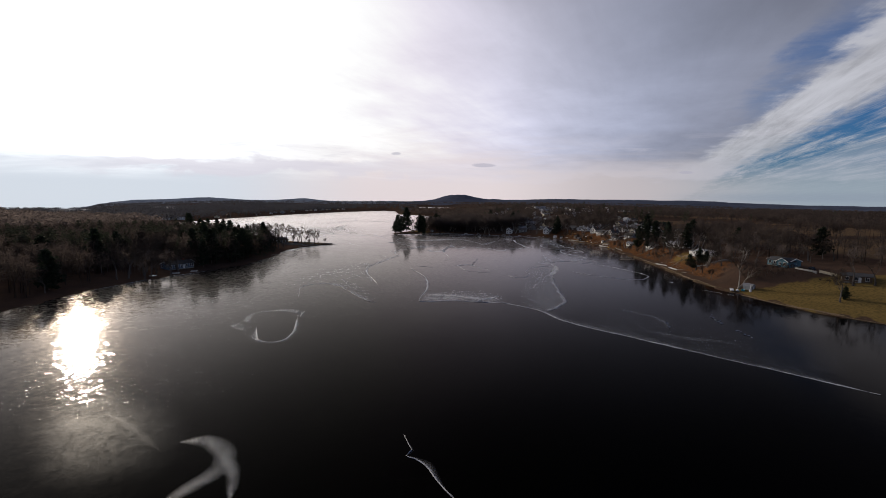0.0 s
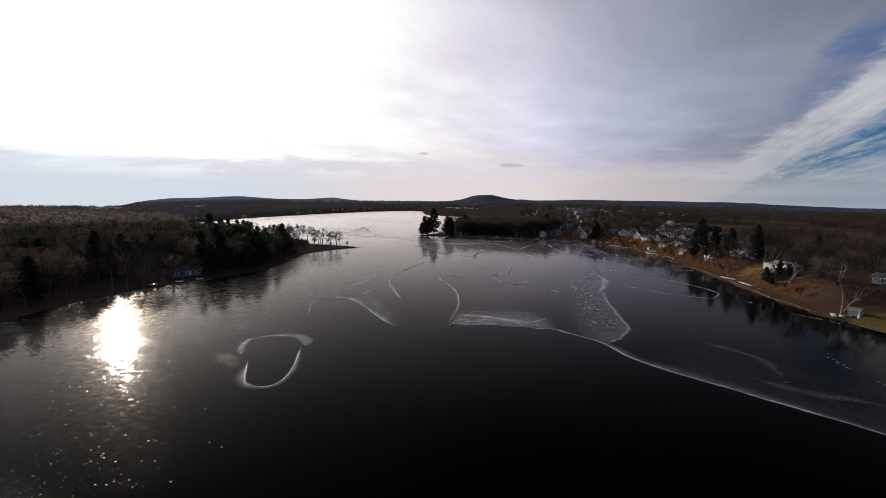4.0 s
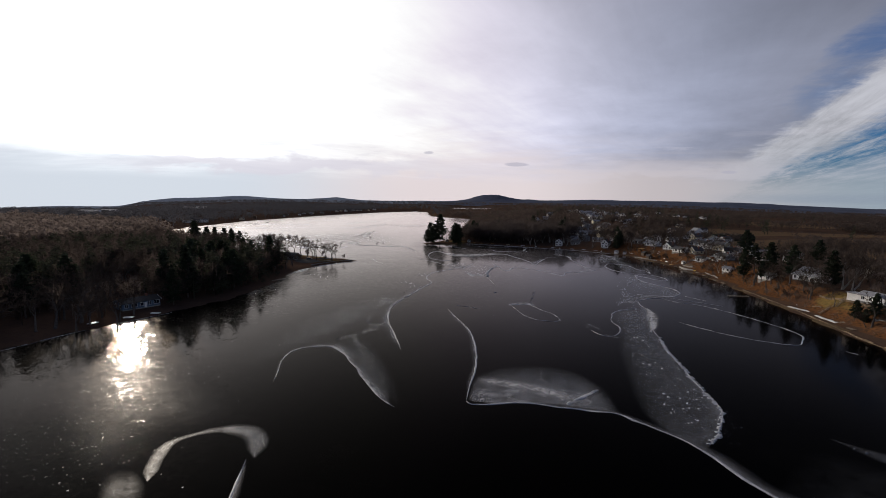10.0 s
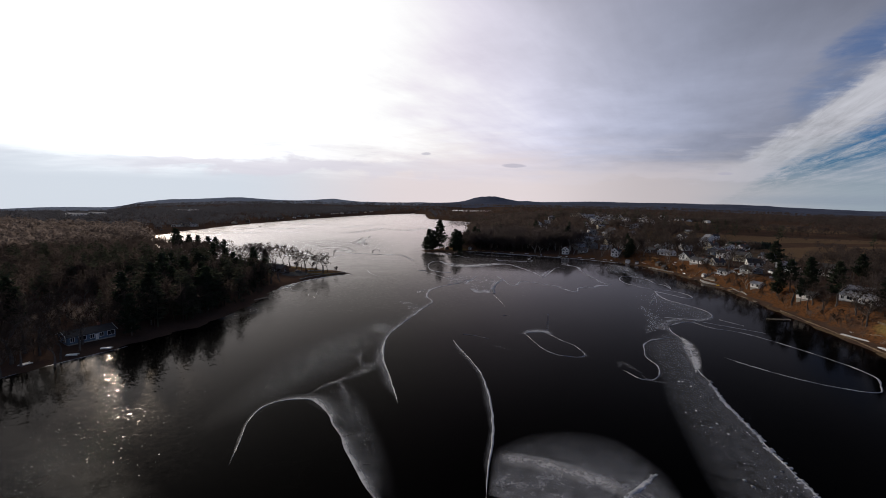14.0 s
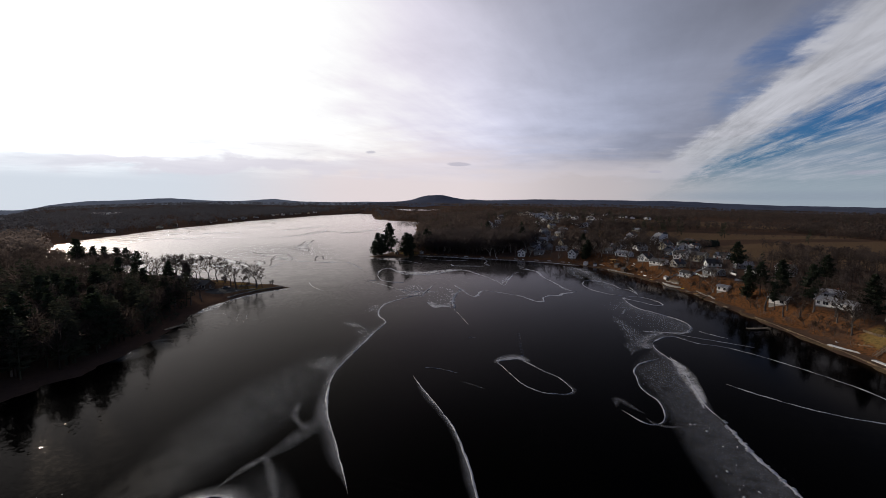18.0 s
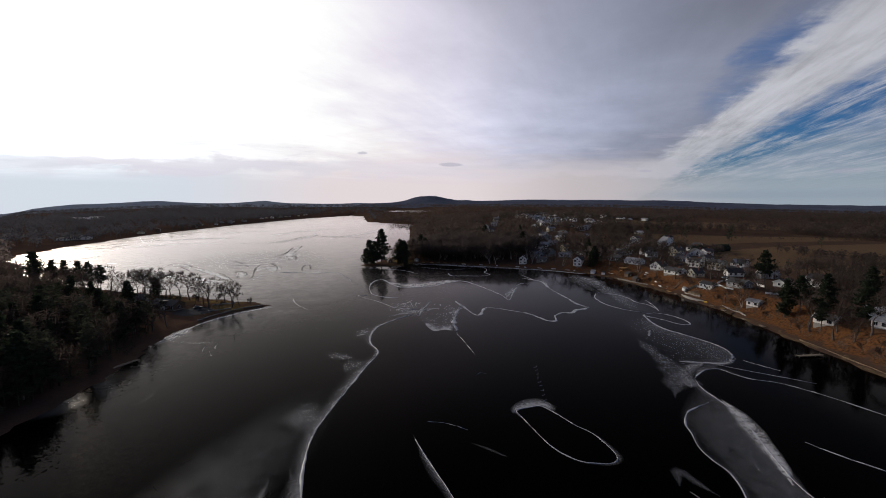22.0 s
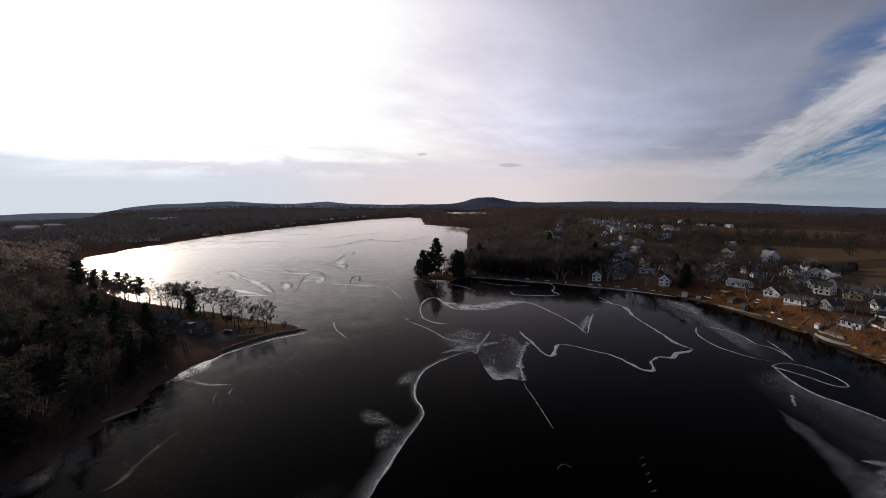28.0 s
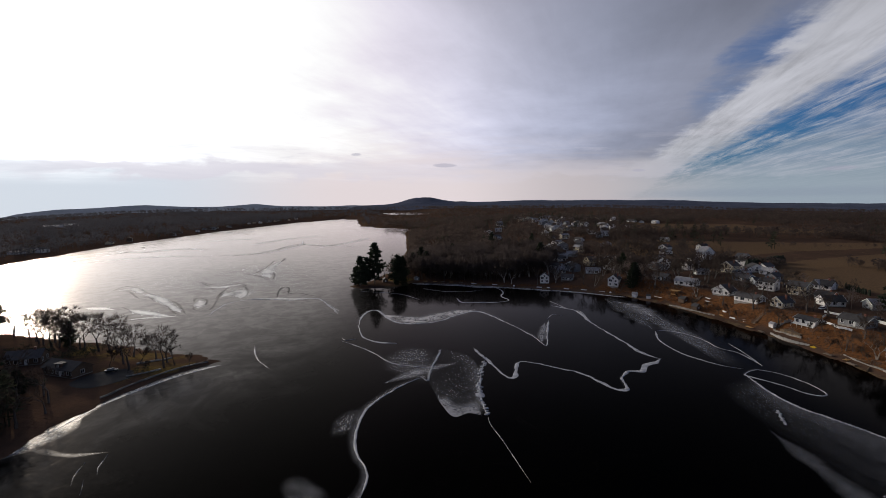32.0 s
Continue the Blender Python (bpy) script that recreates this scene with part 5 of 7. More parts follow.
def bare_tree(seed, tall, spread, bark="bark", stems=1, sprays=5, least=0.034):
    """A leafless tree: forking limbs, and a crown of fine twigs."""
    rnd = random.Random(seed)
    wood, fine = Stock(), Stock()

    def grow(p, d, length, r, level):
        bends = 3 if level < 2 else 2
        for k in range(bends):
            q = p + d * (length / bends)
            r1 = r * (0.82 if k < bends - 1 else 0.7)
            if level < 3:
                wood.add(*tube(p, q, r, r1, 6 if level == 0 else 4))
            elif level == 3:
                fine.add(*tube(p, q, r, r1 * 0.8, 3))
            elif k == 0:
                length *= 1.15
                cone, _ = tube(p, p + d * length, r, 0.004, 3)
                fine.add(cone[:3] + [tuple(p + d * length)], [(0, 1, 3), (1, 2, 3), (2, 0, 3)])
            p, r = q, r1
            d = (d + Vector((rnd.gauss(0, 1), rnd.gauss(0, 1), rnd.gauss(0.25, 0.7))) * 0.13).normalized()
            if level >= 1 and k < bends - 1 and level < 4 and rnd.random() < 0.8:
                fork(p, d, length * 0.55, r * 0.55, level + 1)
        if level < 4:
            for _ in range(rnd.choice((2, 3)) if level < 2 else 4 if level < 3 else sprays):
                fork(p, d, length * rnd.uniform(0.66, 0.84), r * 0.68, level + 1)

    def fork(p, d, length, r, level):
        side = Vector((rnd.gauss(0, 1), rnd.gauss(0, 1), rnd.gauss(0, 0.4)))
        side = (side - d * side.dot(d)).normalized()
        nd = (d + side * rnd.uniform(0.5, 1.1) * spread + Vector((0, 0, 0.06))).normalized()
        grow(p, nd, length, max(r, least), level)

    for _ in range(stems):
        lean = Vector((rnd.gauss(0, 0.08 if stems == 1 else 0.25), rnd.gauss(0, 0.08 if stems == 1 else 0.25), 1)).normalized()
        grow(Vector((0, 0, -0.4)), lean, tall * 0.22, tall * 0.019, 0)
    top = max(v[2] for v in wood.v + fine.v)
    k = tall / top
    for s in (wood, fine):
        s.v = [(x * k, y * k, z * k) for x, y, z in s.v]
    return wood.mesh("trunk", M[bark]), fine.mesh("crown", M["twig"])


def clump(stock, c, size, flat, n, rnd):
    """A tuft of needles: short flat blades about one centre."""
    for _ in range(n):
        d = Vector((rnd.gauss(0, 1), rnd.gauss(0, 1), rnd.gauss(0, 1) * flat + 0.15)).normalized()
        s = d.cross(Vector((rnd.gauss(0, 1), rnd.gauss(0, 1), rnd.gauss(0, 1)))).normalized() * size * 0.24
        a = c + d * size * rnd.uniform(-0.25, 0.1)
        b = c + d * size * rnd.uniform(0.6, 1.1)
        stock.add([tuple(a), tuple((a + b) / 2 + s), tuple(b), tuple((a + b) / 2 - s)], [(0, 1, 2, 3)])


def pine_tree(seed, tall, reach, low=0.18, ragged=0.4, density=1.0):
    rnd = random.Random(seed)
    wood, green = Stock(), Stock()
    wood.add(*tube(Vector((0, 0, -0.4)), Vector((0, 0, tall * 0.55)), tall * 0.016, tall * 0.010, 7))
    wood.add(*tube(Vector((0, 0, tall * 0.55)), Vector((rnd.gauss(0, 0.2), rnd.gauss(0, 0.2), tall * 0.99)), tall * 0.010, 0.03, 6))
    z = tall * low
    while z < tall * 0.99:
        t = (z / tall - low) / (1 - low)
        full = reach * (1 - t) ** 0.75 * (0.55 + 0.45 * min(1, t * 5)) + 0.35
        for k in range(rnd.choice((4, 5, 6))):
            a = rnd.uniform(0, 2 * math.pi)
            ln = full * rnd.uniform(1 - ragged, 1 + ragged * 0.35)
            d = Vector((math.cos(a), math.sin(a), rnd.uniform(-0.12, 0.25) + 0.5 * t))
            root = Vector((0, 0, z + rnd.uniform(-0.3, 0.3)))
            wood.add(*tube(root, root + d * ln, 0.05 + 0.004 * tall * (1 - t), 0.02, 3))
            m = max(2, int(ln * 1.5 * density))
            for j in range(m):
                f = 0.25 + 0.75 * (j + rnd.random()) / m
                off = Vector((rnd.gauss(0, 1), rnd.gauss(0, 1), 0.2)) * 0.13 * ln * f
                clump(green, root + d * ln * f + off, rnd.uniform(0.65, 1.15) * (0.6 + 0.05 * tall), 0.45, 7, rnd)
        z += tall * rnd.uniform(0.038, 0.06)
    return wood.mesh("trunk", M["bark"]), green.mesh("crown", M["needle"])


BARE = [bare_tree(11 + k, t, s) for k, (t, s) in enumerate(((15, 0.95), (17, 0.85), (13, 1.05), (18, 0.75), (12, 0.9)))]
PALE = [bare_tree(31 + k, t, 0.6, "pale", 2) for k, t in enumerate((16, 14))]
GRAND = [bare_tree(71 + k, t, s, sprays=13, least=0.028) for k, (t, s) in enumerate(((15, 0.95), (16, 0.85), (14, 1.0)))]
SAPLING = [bare_tree(51, 7, 0.8)]
PINE = [pine_tree(61, 20, 5.6, 0.14, 0.45), pine_tree(62, 17, 5.8, 0.06, 0.35), pine_tree(63, 21, 5.2, 0.38, 0.6, 0.8)]
trees = {}


def plant(kind, x, y, size=1.0, label=None, group="trees", which=None, turn=None):
    rnd = random.Random(int(x * 131 + y * 977) & 0xFFFFFF)
    stock = dict(bare=BARE, grand=GRAND, pale=PALE, sapling=SAPLING, pine=PINE)[kind]
    which = rnd.randrange(len(stock)) if which is None else which
    label = label or dict(grand="large leafless tree with a dense rounded crown of twigs", bare="leafless grey-brown broadleaf tree with a spreading crown", pale="tall leafless tree with pale grey forked trunks",
                          sapling="small leafless tree with thin twigs", pine="dark green pine with ragged tiers of branches")[kind]
    root = tagged(new(dict(bare="bare_tree", grand="bare_tree", pale="pale_tree", sapling="sapling", pine="pine_tree")[kind]), label, "tree", group)
    for n, me in zip(("trunk", "crown"), stock[which]):
        part(n, me, None, root)
    s = size * rnd.uniform(0.9, 1.1) * PLAN
    root.matrix_basis = spot(x, y, ground_z(x, y) - 0.1, rnd.uniform(0, 360) if turn is None else turn) @ Matrix.Diagonal((s * rnd.uniform(0.9, 1.1), s, s, 1))
    return root


# the row on the west point, lone trees on the lawns, pines of the point ahead
for x, y, k in [(-84, 320.5, 0.4), (-89, 322, 0.62), (-92, 324, 0.75), (-97, 327, 0.9), (-106, 331, 0.8), (-111, 333, 0.88), (-116, 336, 0.98), (-121, 338, 0.9), (-129, 341, 0.9), (-137, 343, 0.9), (-145, 347, 0.85), (-126, 339, 1.0), (-133, 342, 0.85), (-141, 345, 0.95), (-148, 349, 0.9)]:
    plant("grand" if k > 0.5 else "sapling", x, y, k * (0.95 if k > 0.5 else 1.6), group="trees along the west point")
for x, y, k, w in [(-136, 346, 0.55, 1), (-168, 357, 0.62, 2), (-174, 358, 0.7, 2), (-181, 361, 0.75, 2), (-189, 363, 0.8, 2), (-197, 366, 0.8, 2), (-204, 363, 0.85, 2), (-190, 357, 0.7, 0), (-210, 372, 0.85, 2)]:
    plant("pine", x, y, k, group="pines on the west point", which=w)
for x, y, k in [(-139, 349, 0.9), (-144, 351, 0.95), (-152, 353, 0.9), (-158, 358, 0.95), (-166, 361, 0.9), (-174, 364, 0.95), (-183, 368, 0.9)]:
    plant("grand", x, y, k, group="trees along the west point")
for x, y, k, w in [(-45, 452, 1.1, 1), (-48, 455, 0.7, 1), (-37, 458, 1.35, 0), (-42, 457, 0.75, 0), (-23, 454, 1.1, 1), (-20, 458, 0.85, 0), (-19, 452, 0.55, 1)]:
    plant("pine", x, y, k, "tall dark pine on the low point of land", "pines on the point", w)
for x, y, k in [(-32, 478, 0.8), (-27, 484, 0.9), (-23, 490, 0.95), (-17, 480, 0.85), (-29, 492, 0.9), (-20, 478, 0.7), (-15, 485, 0.75), (-12, 495, 0.8), (-10, 505, 0.75), (-18, 492, 0.7), (-6, 515, 0.8), (-8, 530, 0.75)]:
    plant("bare", x, y, k, group="trees behind the point")


# ---- woods: what nobody could count ----
def blade_tree(rnd, kind, twigs=60):
    """A far tree: a thin trunk and a crown of slivers, as unit-height vertices and triangles."""
    v, f = [], []

    def tri(a, b, c):
        f.append((len(v), len(v) + 1, len(v) + 2))
        v.extend((a, b, c))

    if kind == "puff":
        for k in range(3):
            a, b = 2.1 * k, 2.1 * (k + 1)
            tri((0.02 * math.cos(a), 0.02 * math.sin(a), -0.05), (0.02 * math.cos(b), 0.02 * math.sin(b), -0.05), (0, 0, 0.8))
        for _ in range(twigs * 2):
            d = Vector((rnd.gauss(0, 1), rnd.gauss(0, 1), rnd.gauss(0.25, 0.9))).normalized()
            c = Vector((0, 0, 0.58)) + d * 0.40 * rnd.uniform(0.25, 1.0) ** 0.6
            w = rnd.uniform(0.04, 0.075) * (40 / twigs) ** 0.5
            e = Vector((rnd.gauss(0, 1), rnd.gauss(0, 1), rnd.gauss(0, 1))).normalized()
            f2 = e.cross(Vector((rnd.gauss(0, 1), rnd.gauss(0, 1), rnd.gauss(0, 1)))).normalized()
            tri(tuple(c + e * w), tuple(c - e * w * 0.5 + f2 * w * 0.8), tuple(c - e * w * 0.5 - f2 * w * 0.8))
    elif kind == "bare":
        for k in range(3):
            a, b = 2.1 * k, 2.1 * (k + 1)
            tri((0.016 * math.cos(a), 0.016 * math.sin(a), -0.05), (0.016 * math.cos(b), 0.016 * math.sin(b), -0.05), (0, 0, 0.8))
        for _ in range(twigs):
            th, up = rnd.uniform(0, 6.283), rnd.uniform(0.12, 1.0)
            h0 = rnd.uniform(0.22, 0.6)
            r = rnd.uniform(0.12, 0.42) * math.sin(min(1.0, up * 0.9 + 0.1) * 2.6 + 0.3)
            tip = (r * math.cos(th), r * math.sin(th), max(h0 + 0.06, min(1.0, up * 0.75 + 0.27)))
            base = (0.5 * tip[0] + rnd.gauss(0, 0.03), 0.5 * tip[1] + rnd.gauss(0, 0.03), h0 + 0.35 * (tip[2] - h0))
            w = rnd.uniform(0.004, 0.009) * (60 / twigs) ** 0.6
            ex, ey = -math.sin(th) * w, math.cos(th) * w
            tri((base[0] - ex, base[1] - ey, base[2]), (base[0] + ex, base[1] + ey, base[2] + w), tip)
            for _ in range(3):
                m = [base[i] + (tip[i] - base[i]) * rnd.uniform(0.4, 0.8) for i in range(3)]
                t2 = [m[0] + rnd.gauss(0, 0.10), m[1] + rnd.gauss(0, 0.10), m[2] + rnd.uniform(-0.05, 0.11)]
                tri((m[0] - w, m[1], m[2]), (m[0] + w, m[1], m[2] + w), tuple(t2))
    else:
        for k in range(3):
            a, b = 2.1 * k, 2.1 * (k + 1)
            tri((0.018 * math.cos(a), 0.018 * math.sin(a), -0.05), (0.018 * math.cos(b), 0.018 * math.sin(b), -0.05), (0, 0, 0.95))
        n = twigs * 2
        for k in range(n):
            t = (k / n) ** 0.85
            z = 0.16 + 0.84 * t
            r = 0.21 * (1 - t) ** 0.7 * rnd.uniform(0.55, 1.2) + 0.012
            th = rnd.uniform(0, 6.283)
            c = (r * 0.75 * math.cos(th), r * 0.75 * math.sin(th), z)
            w = rnd.uniform(0.035, 0.075) * (1.15 - 0.6 * t) * (60 / twigs) ** 0.4
            pts = [tuple(c[i] + rnd.gauss(0, w) * (0.5 if i == 2 else 1) for i in range(3)) for _ in range(3)]
            tri(*pts)
    return np.array(v), np.array(f)


def woods(name, label, kind, places, mat, seed, twigs=60):
    """One mesh of many far trees. places: rows of x, y, height."""
    rnd = random.Random(seed)
    kinds = [blade_tree(rnd, kind, twigs) for _ in range(7)]
    rs = np.random.RandomState(seed)
    vs, fs, n = [], [], 0
    zs = height(places[:, 0], places[:, 1])
    for (x, y, h), z, a, k, w in zip(places, zs, rs.uniform(0, 6.283, len(places)), rs.randint(0, 7, len(places)), rs.uniform(0.85, 1.3, len(places))):
        v, f = kinds[k]
        c, s = math.cos(a) * h * w, math.sin(a) * h * w
        vs.append(np.c_[v[:, 0] * c - v[:, 1] * s + x, v[:, 0] * s + v[:, 1] * c + y, v[:, 2] * h + z])
        fs.append(f + n)
        n += len(v)
    return tagged(new(name, quick_mesh(name, np.concatenate(vs) * PLAN, np.concatenate(fs), mat)), label, "woods", kind="stuff")


def scatter(seed, n, x0, x1, y0, y1, keep, tall):
    rs = np.random.RandomState(seed)
    p = np.c_[rs.uniform(x0, x1, n), rs.uniform(y0, y1, n)]
    s = inland(p[:, 0], p[:, 1])
    p = p[(s > 3) & keep(p[:, 0], p[:, 1], s)]
    return np.c_[p, rs.uniform(tall[0], tall[1], len(p))]


HOMES = []          # x, y, radius kept clear of trees


def clear_of_homes(x, y):
    ok = np.ones(x.shape, bool)
    for hx, hy, r in HOMES:
        ok &= np.hypot(x - hx, y - hy) > r
    return ok


# ---- houses ----
def window_mesh(w, h):
    bm = bmesh.new()
    for x0, x1, z0, z1 in ((-w / 2 - 0.1, -w / 2, -0.1, h + 0.1), (w / 2, w / 2 + 0.1, -0.1, h + 0.1), (-w / 2, w / 2, h, h + 0.1), (-w / 2, w / 2, -0.1, 0), (-0.03, 0.03, 0, h)):
        box(bm, x0, x1, -0.07, 0.05, z0, z1)
    frame_mesh = finish(bm, "window", M["trim"])
    bm = bmesh.new()
    box(bm, -w / 2, w / 2, -0.015, 0.04, 0, h)
    return frame_mesh, finish(bm, "pane", M["glass"])


WINDOW = window_mesh(1.2, 1.4)
WIDE_WINDOW = window_mesh(2.2, 1.5)


def add_window(root, x, y, z, turn, kind):
    w = part("window", kind[0], None, root, at=pose(x, y, z, 0, 0, turn))
    part("pane", kind[1], None, w)


def wing(root, x, w, front, back, h, pitch, wall, roof):
    """A gabled wing under its house whose gable looks to the front."""
    rise = w / 2 * pitch
    bm = bmesh.new()
    box(bm, x - w / 2, x + w / 2, front, back, -1.6, h)
    bm.faces.new([bm.verts.new(p) for p in ((x - w / 2, front, h), (x + w / 2, front, h), (x, front, h + rise))])
    part("wing_wall", bm, M[wall], root)
    for s in (-1, 1):
        q = w / 2 + 0.4
        pts = [(x + s * q, front - 0.4, h - 0.4 * pitch), (x + s * q, back, h - 0.4 * pitch), (x, back, h + rise), (x, front - 0.4, h + rise)]
        pts += [(a, b, c + 0.15) for a, b, c in pts]
        bm = bmesh.new()
        vv = [bm.verts.new(p) for p in pts]
        for f in ((3, 2, 1, 0), (4, 5, 6, 7), (0, 1, 5, 4), (1, 2, 6, 5), (2, 3, 7, 6), (3, 0, 4, 7)):
            bm.faces.new([vv[i] for i in f])
        part("wing_roof", bm, M[roof], root)
        verge(root, (x + s * q, front - 0.42, h - 0.4 * pitch), (x, front - 0.42, h + rise))
    add_window(root, x - w * 0.22, front - 0.02, 1.0, 0, WINDOW)
    add_window(root, x + w * 0.22, front - 0.02, 1.0, 0, WINDOW)


def verge(root, low, top):
    """A white board up the edge of a gable."""
    bm = bmesh.new()
    (a, b, c), (d, e, f) = low, top
    ux, uy = (0.0, 0.05) if b == e else (0.05, 0.0)
    vv = [bm.verts.new(p) for p in ((a - ux, b - uy, c - 0.12), (d - ux, e - uy, f - 0.12), (d - ux, e - uy, f + 0.2), (a - ux, b - uy, c + 0.2),
                                    (a + ux, b + uy, c - 0.12), (d + ux, e + uy, f - 0.12), (d + ux, e + uy, f + 0.2), (a + ux, b + uy, c + 0.2))]
    for q in ((0, 1, 2, 3), (7, 6, 5, 4), (0, 4, 5, 1), (3, 2, 6, 7), (0, 3, 7, 4), (1, 5, 6, 2)):
        bm.faces.new([vv[i] for i in q])
    part("verge_board", bm, M["trim"], root)


def house(x, y, turn, w, d, storeys=1, wall="white", roof="shingle", pitch=0.55, label="", deck=False, chimney=True, along=True, dormer=False, garage=0, fine=True, z=None):
    """A house with its long side along its own x axis; turn: degrees. Its front is the side of lower y."""
    away = 0.5 * d / PLAN
    z = 0.4 * ground_z(x, y) + 0.6 * ground_z(x + away * math.sin(radians(turn)), y - away * math.cos(radians(turn))) if z is None else z
    root = tagged(new("house"), label or {"white": "white clapboard house with a grey shingle roof", "cream": "cream clapboard house with a shingle roof", "grey": "grey-sided house with a shingle roof",
                                          "teal": "teal-sided house with white trim", "blue": "slate-blue house with a low roof", "brown": "brown-sided house with a dark roof"}[wall] + (" of two storeys" if storeys > 1 else " of one storey"), "house", "lake houses")
    root.matrix_basis = spot(x, y, z, turn)
    HOMES.append((x, y, (max(w, d) * 0.6 + (2.5 if y < 430 else 3.5 if y < 700 else 6.0)) / PLAN))
    if y > 440 and x > 0:
        HOMES.append((x * (1 - 10 / y), y - 10, 6.0))
    h = 2.7 * storeys + 0.3
    bm = bmesh.new()
    box(bm, -w / 2 + 0.08, w / 2 - 0.08, -d / 2 + 0.08, d / 2 - 0.08, -2.2, 0.35)
    part("foundation", bm, M["concrete"], root)
    bm = bmesh.new()
    vs = box(bm, -w / 2, w / 2, -d / 2, d / 2, 0.3, h)
    span = d if along else w
    rise = span / 2 * pitch
    for s in (-1, 1):
        if along:
            tri = [(s * w / 2, -d / 2, h), (s * w / 2, d / 2, h), (s * w / 2, 0, h + rise)]
        else:
            tri = [(-w / 2, s * d / 2, h), (w / 2, s * d / 2, h), (0, s * d / 2, h + rise)]
        bm.faces.new([bm.verts.new(p) for p in tri])
    part("wall", bm, M[wall], root)
    bm = bmesh.new()
    o, t = 0.45, 0.16
    L = (w if along else d) / 2 + o
    q = span / 2 + o
    drop = o * pitch
    for s in (-1, 1):
        pts = [(-L, s * q, h - drop), (L, s * q, h - drop), (L, 0, h + rise), (-L, 0, h + rise)]
        pts += [(a, b, c + t) for a, b, c in pts]
        if not along:
            pts = [(-b, a, c) for a, b, c in pts]
        vv = [bm.verts.new(p) for p in pts]
        for f in ((3, 2, 1, 0), (4, 5, 6, 7), (0, 1, 5, 4), (1, 2, 6, 5), (2, 3, 7, 6), (3, 0, 4, 7)):
            bm.faces.new([vv[i] for i in f])
    part("roof", bm, M[roof], root)
    if fine and wall != "brown":
        for e in (-1, 1):
            for s in (-1, 1):
                low, top = (e * (L + 0.02), s * q, h - drop), (e * (L + 0.02), 0, h + rise)
                if not along:
                    low, top = (-low[1], low[0], low[2]), (0, top[0], top[2])
                verge(root, low, top)
    if chimney:
        bm = bmesh.new()
        box(bm, w * 0.22, w * 0.22 + 0.8, -0.3, 0.5, h, h + rise + 0.9)
        box(bm, w * 0.22 - 0.08, w * 0.22 + 0.88, -0.38, 0.58, h + rise + 0.9, h + rise + 1.05)
        part("chimney", bm, M["brick"], root)
    n = max(2, int(w / (3.0 if fine else 4.5)))
    for st in range(storeys):
        for k in range(n):
            wx = -w / 2 + w * (k + 0.5) / n
            kind = WIDE_WINDOW if (k + st) % 3 == 1 else WINDOW
            add_window(root, wx, -d / 2 - 0.02, 1.1 + 2.7 * st, 0, kind)
        if fine:
            for s in (-1, 1):
                for k in range(max(1, int(d / 4))):
                    add_window(root, s * (w / 2 + 0.02), -d / 2 + d * (k + 0.5) / max(1, int(d / 4)), 1.1 + 2.7 * st, 90 * s, WINDOW)
    if not along:
        add_window(root, 0, -d / 2 - 0.02, h - 0.2, 0, WINDOW)
    bm = bmesh.new()
    box(bm, w * 0.1 - 0.5, w * 0.1 + 0.5, -d / 2 - 0.06, -d / 2 + 0.05, 0.3, 2.35)
    part("door", bm, M["trim"], root)
    if dormer:
        bm = bmesh.new()
        box(bm, -1.4, 1.4, -d / 2 + 0.4, 0, h, h + rise * 0.8)
        part("dormer", bm, M[wall], root)
        bm = bmesh.new()
        box(bm, -1.7, 1.7, -d / 2 + 0.1, 0.2, h + rise * 0.8, h + rise * 0.8 + 0.15)
        part("dormer_roof", bm, M[roof], root)
        add_window(root, 0, -d / 2 + 0.38, h + 0.35, 0, WINDOW)
    if garage:
        bm = bmesh.new()
        e = garage
        box(bm, min(e * (w / 2 - 0.02), e * (w / 2 + 5.5)), max(e * (w / 2 - 0.02), e * (w / 2 + 5.5)), -d / 2 + 1, d / 2 - 1, -1.0, 2.7)
        part("garage", bm, M[wall], root)
        bm = bmesh.new()
        box(bm, min(e * w / 2, e * (w / 2 + 5.9)), max(e * w / 2, e * (w / 2 + 5.9)), -d / 2 + 0.6, d / 2 - 0.6, 2.7, 2.95)
        part("garage_roof", bm, M[roof], root)
    if deck:
        bm = bmesh.new()
        box(bm, -w / 2, w / 2, -d / 2 - 3.2, -d / 2, 0.12, 0.3)
        dk = part("deck", bm, M["timber"], root)
        for k in range(5):
            px = -w / 2 + 0.1 + (w - 0.2) * k / 4
            bm = bmesh.new()
            box(bm, px - 0.07, px + 0.07, -d / 2 - 3.2, -d / 2 - 3.06, -3.0, 1.25)
            part("post", bm, M["timber"], dk)
        for zz in (0.75, 1.2):
            bm = bmesh.new()
            box(bm, -w / 2, w / 2, -d / 2 - 3.16, -d / 2 - 3.1, zz, zz + 0.09)
            part("rail", bm, M["timber"], dk)
    return root


# along the bank of the east shore; fronts look over the lake
lodge = house(122, 207.6, -76, 11, 6.5, 1, "white", "pale_roof", 0.45, "long white one-storey lake house with a pale roof above a lawn", chimney=False, garage=-1, z=ground_z(122, 208) - 0.6)
wing(lodge, 3.2, 4.8, -4.6, 0.0, 2.9, 0.5, "white", "pale_roof")
cabin = house(132.5, 173.5, -76, 12, 7.5, 1, "teal", "shingle", 0.36, "teal one-storey house with white trim on the knoll", chimney=False)
wing(cabin, 3.6, 6.0, -5.6, 0.0, 2.9, 0.55, "teal", "shingle")
house(137.5, 148, -38, 10, 6, 1, "brown", "shingle", 0.34, "low brown house with a dark roof behind bare trees", chimney=False, z=ground_z(137.5, 148) - 0.9)
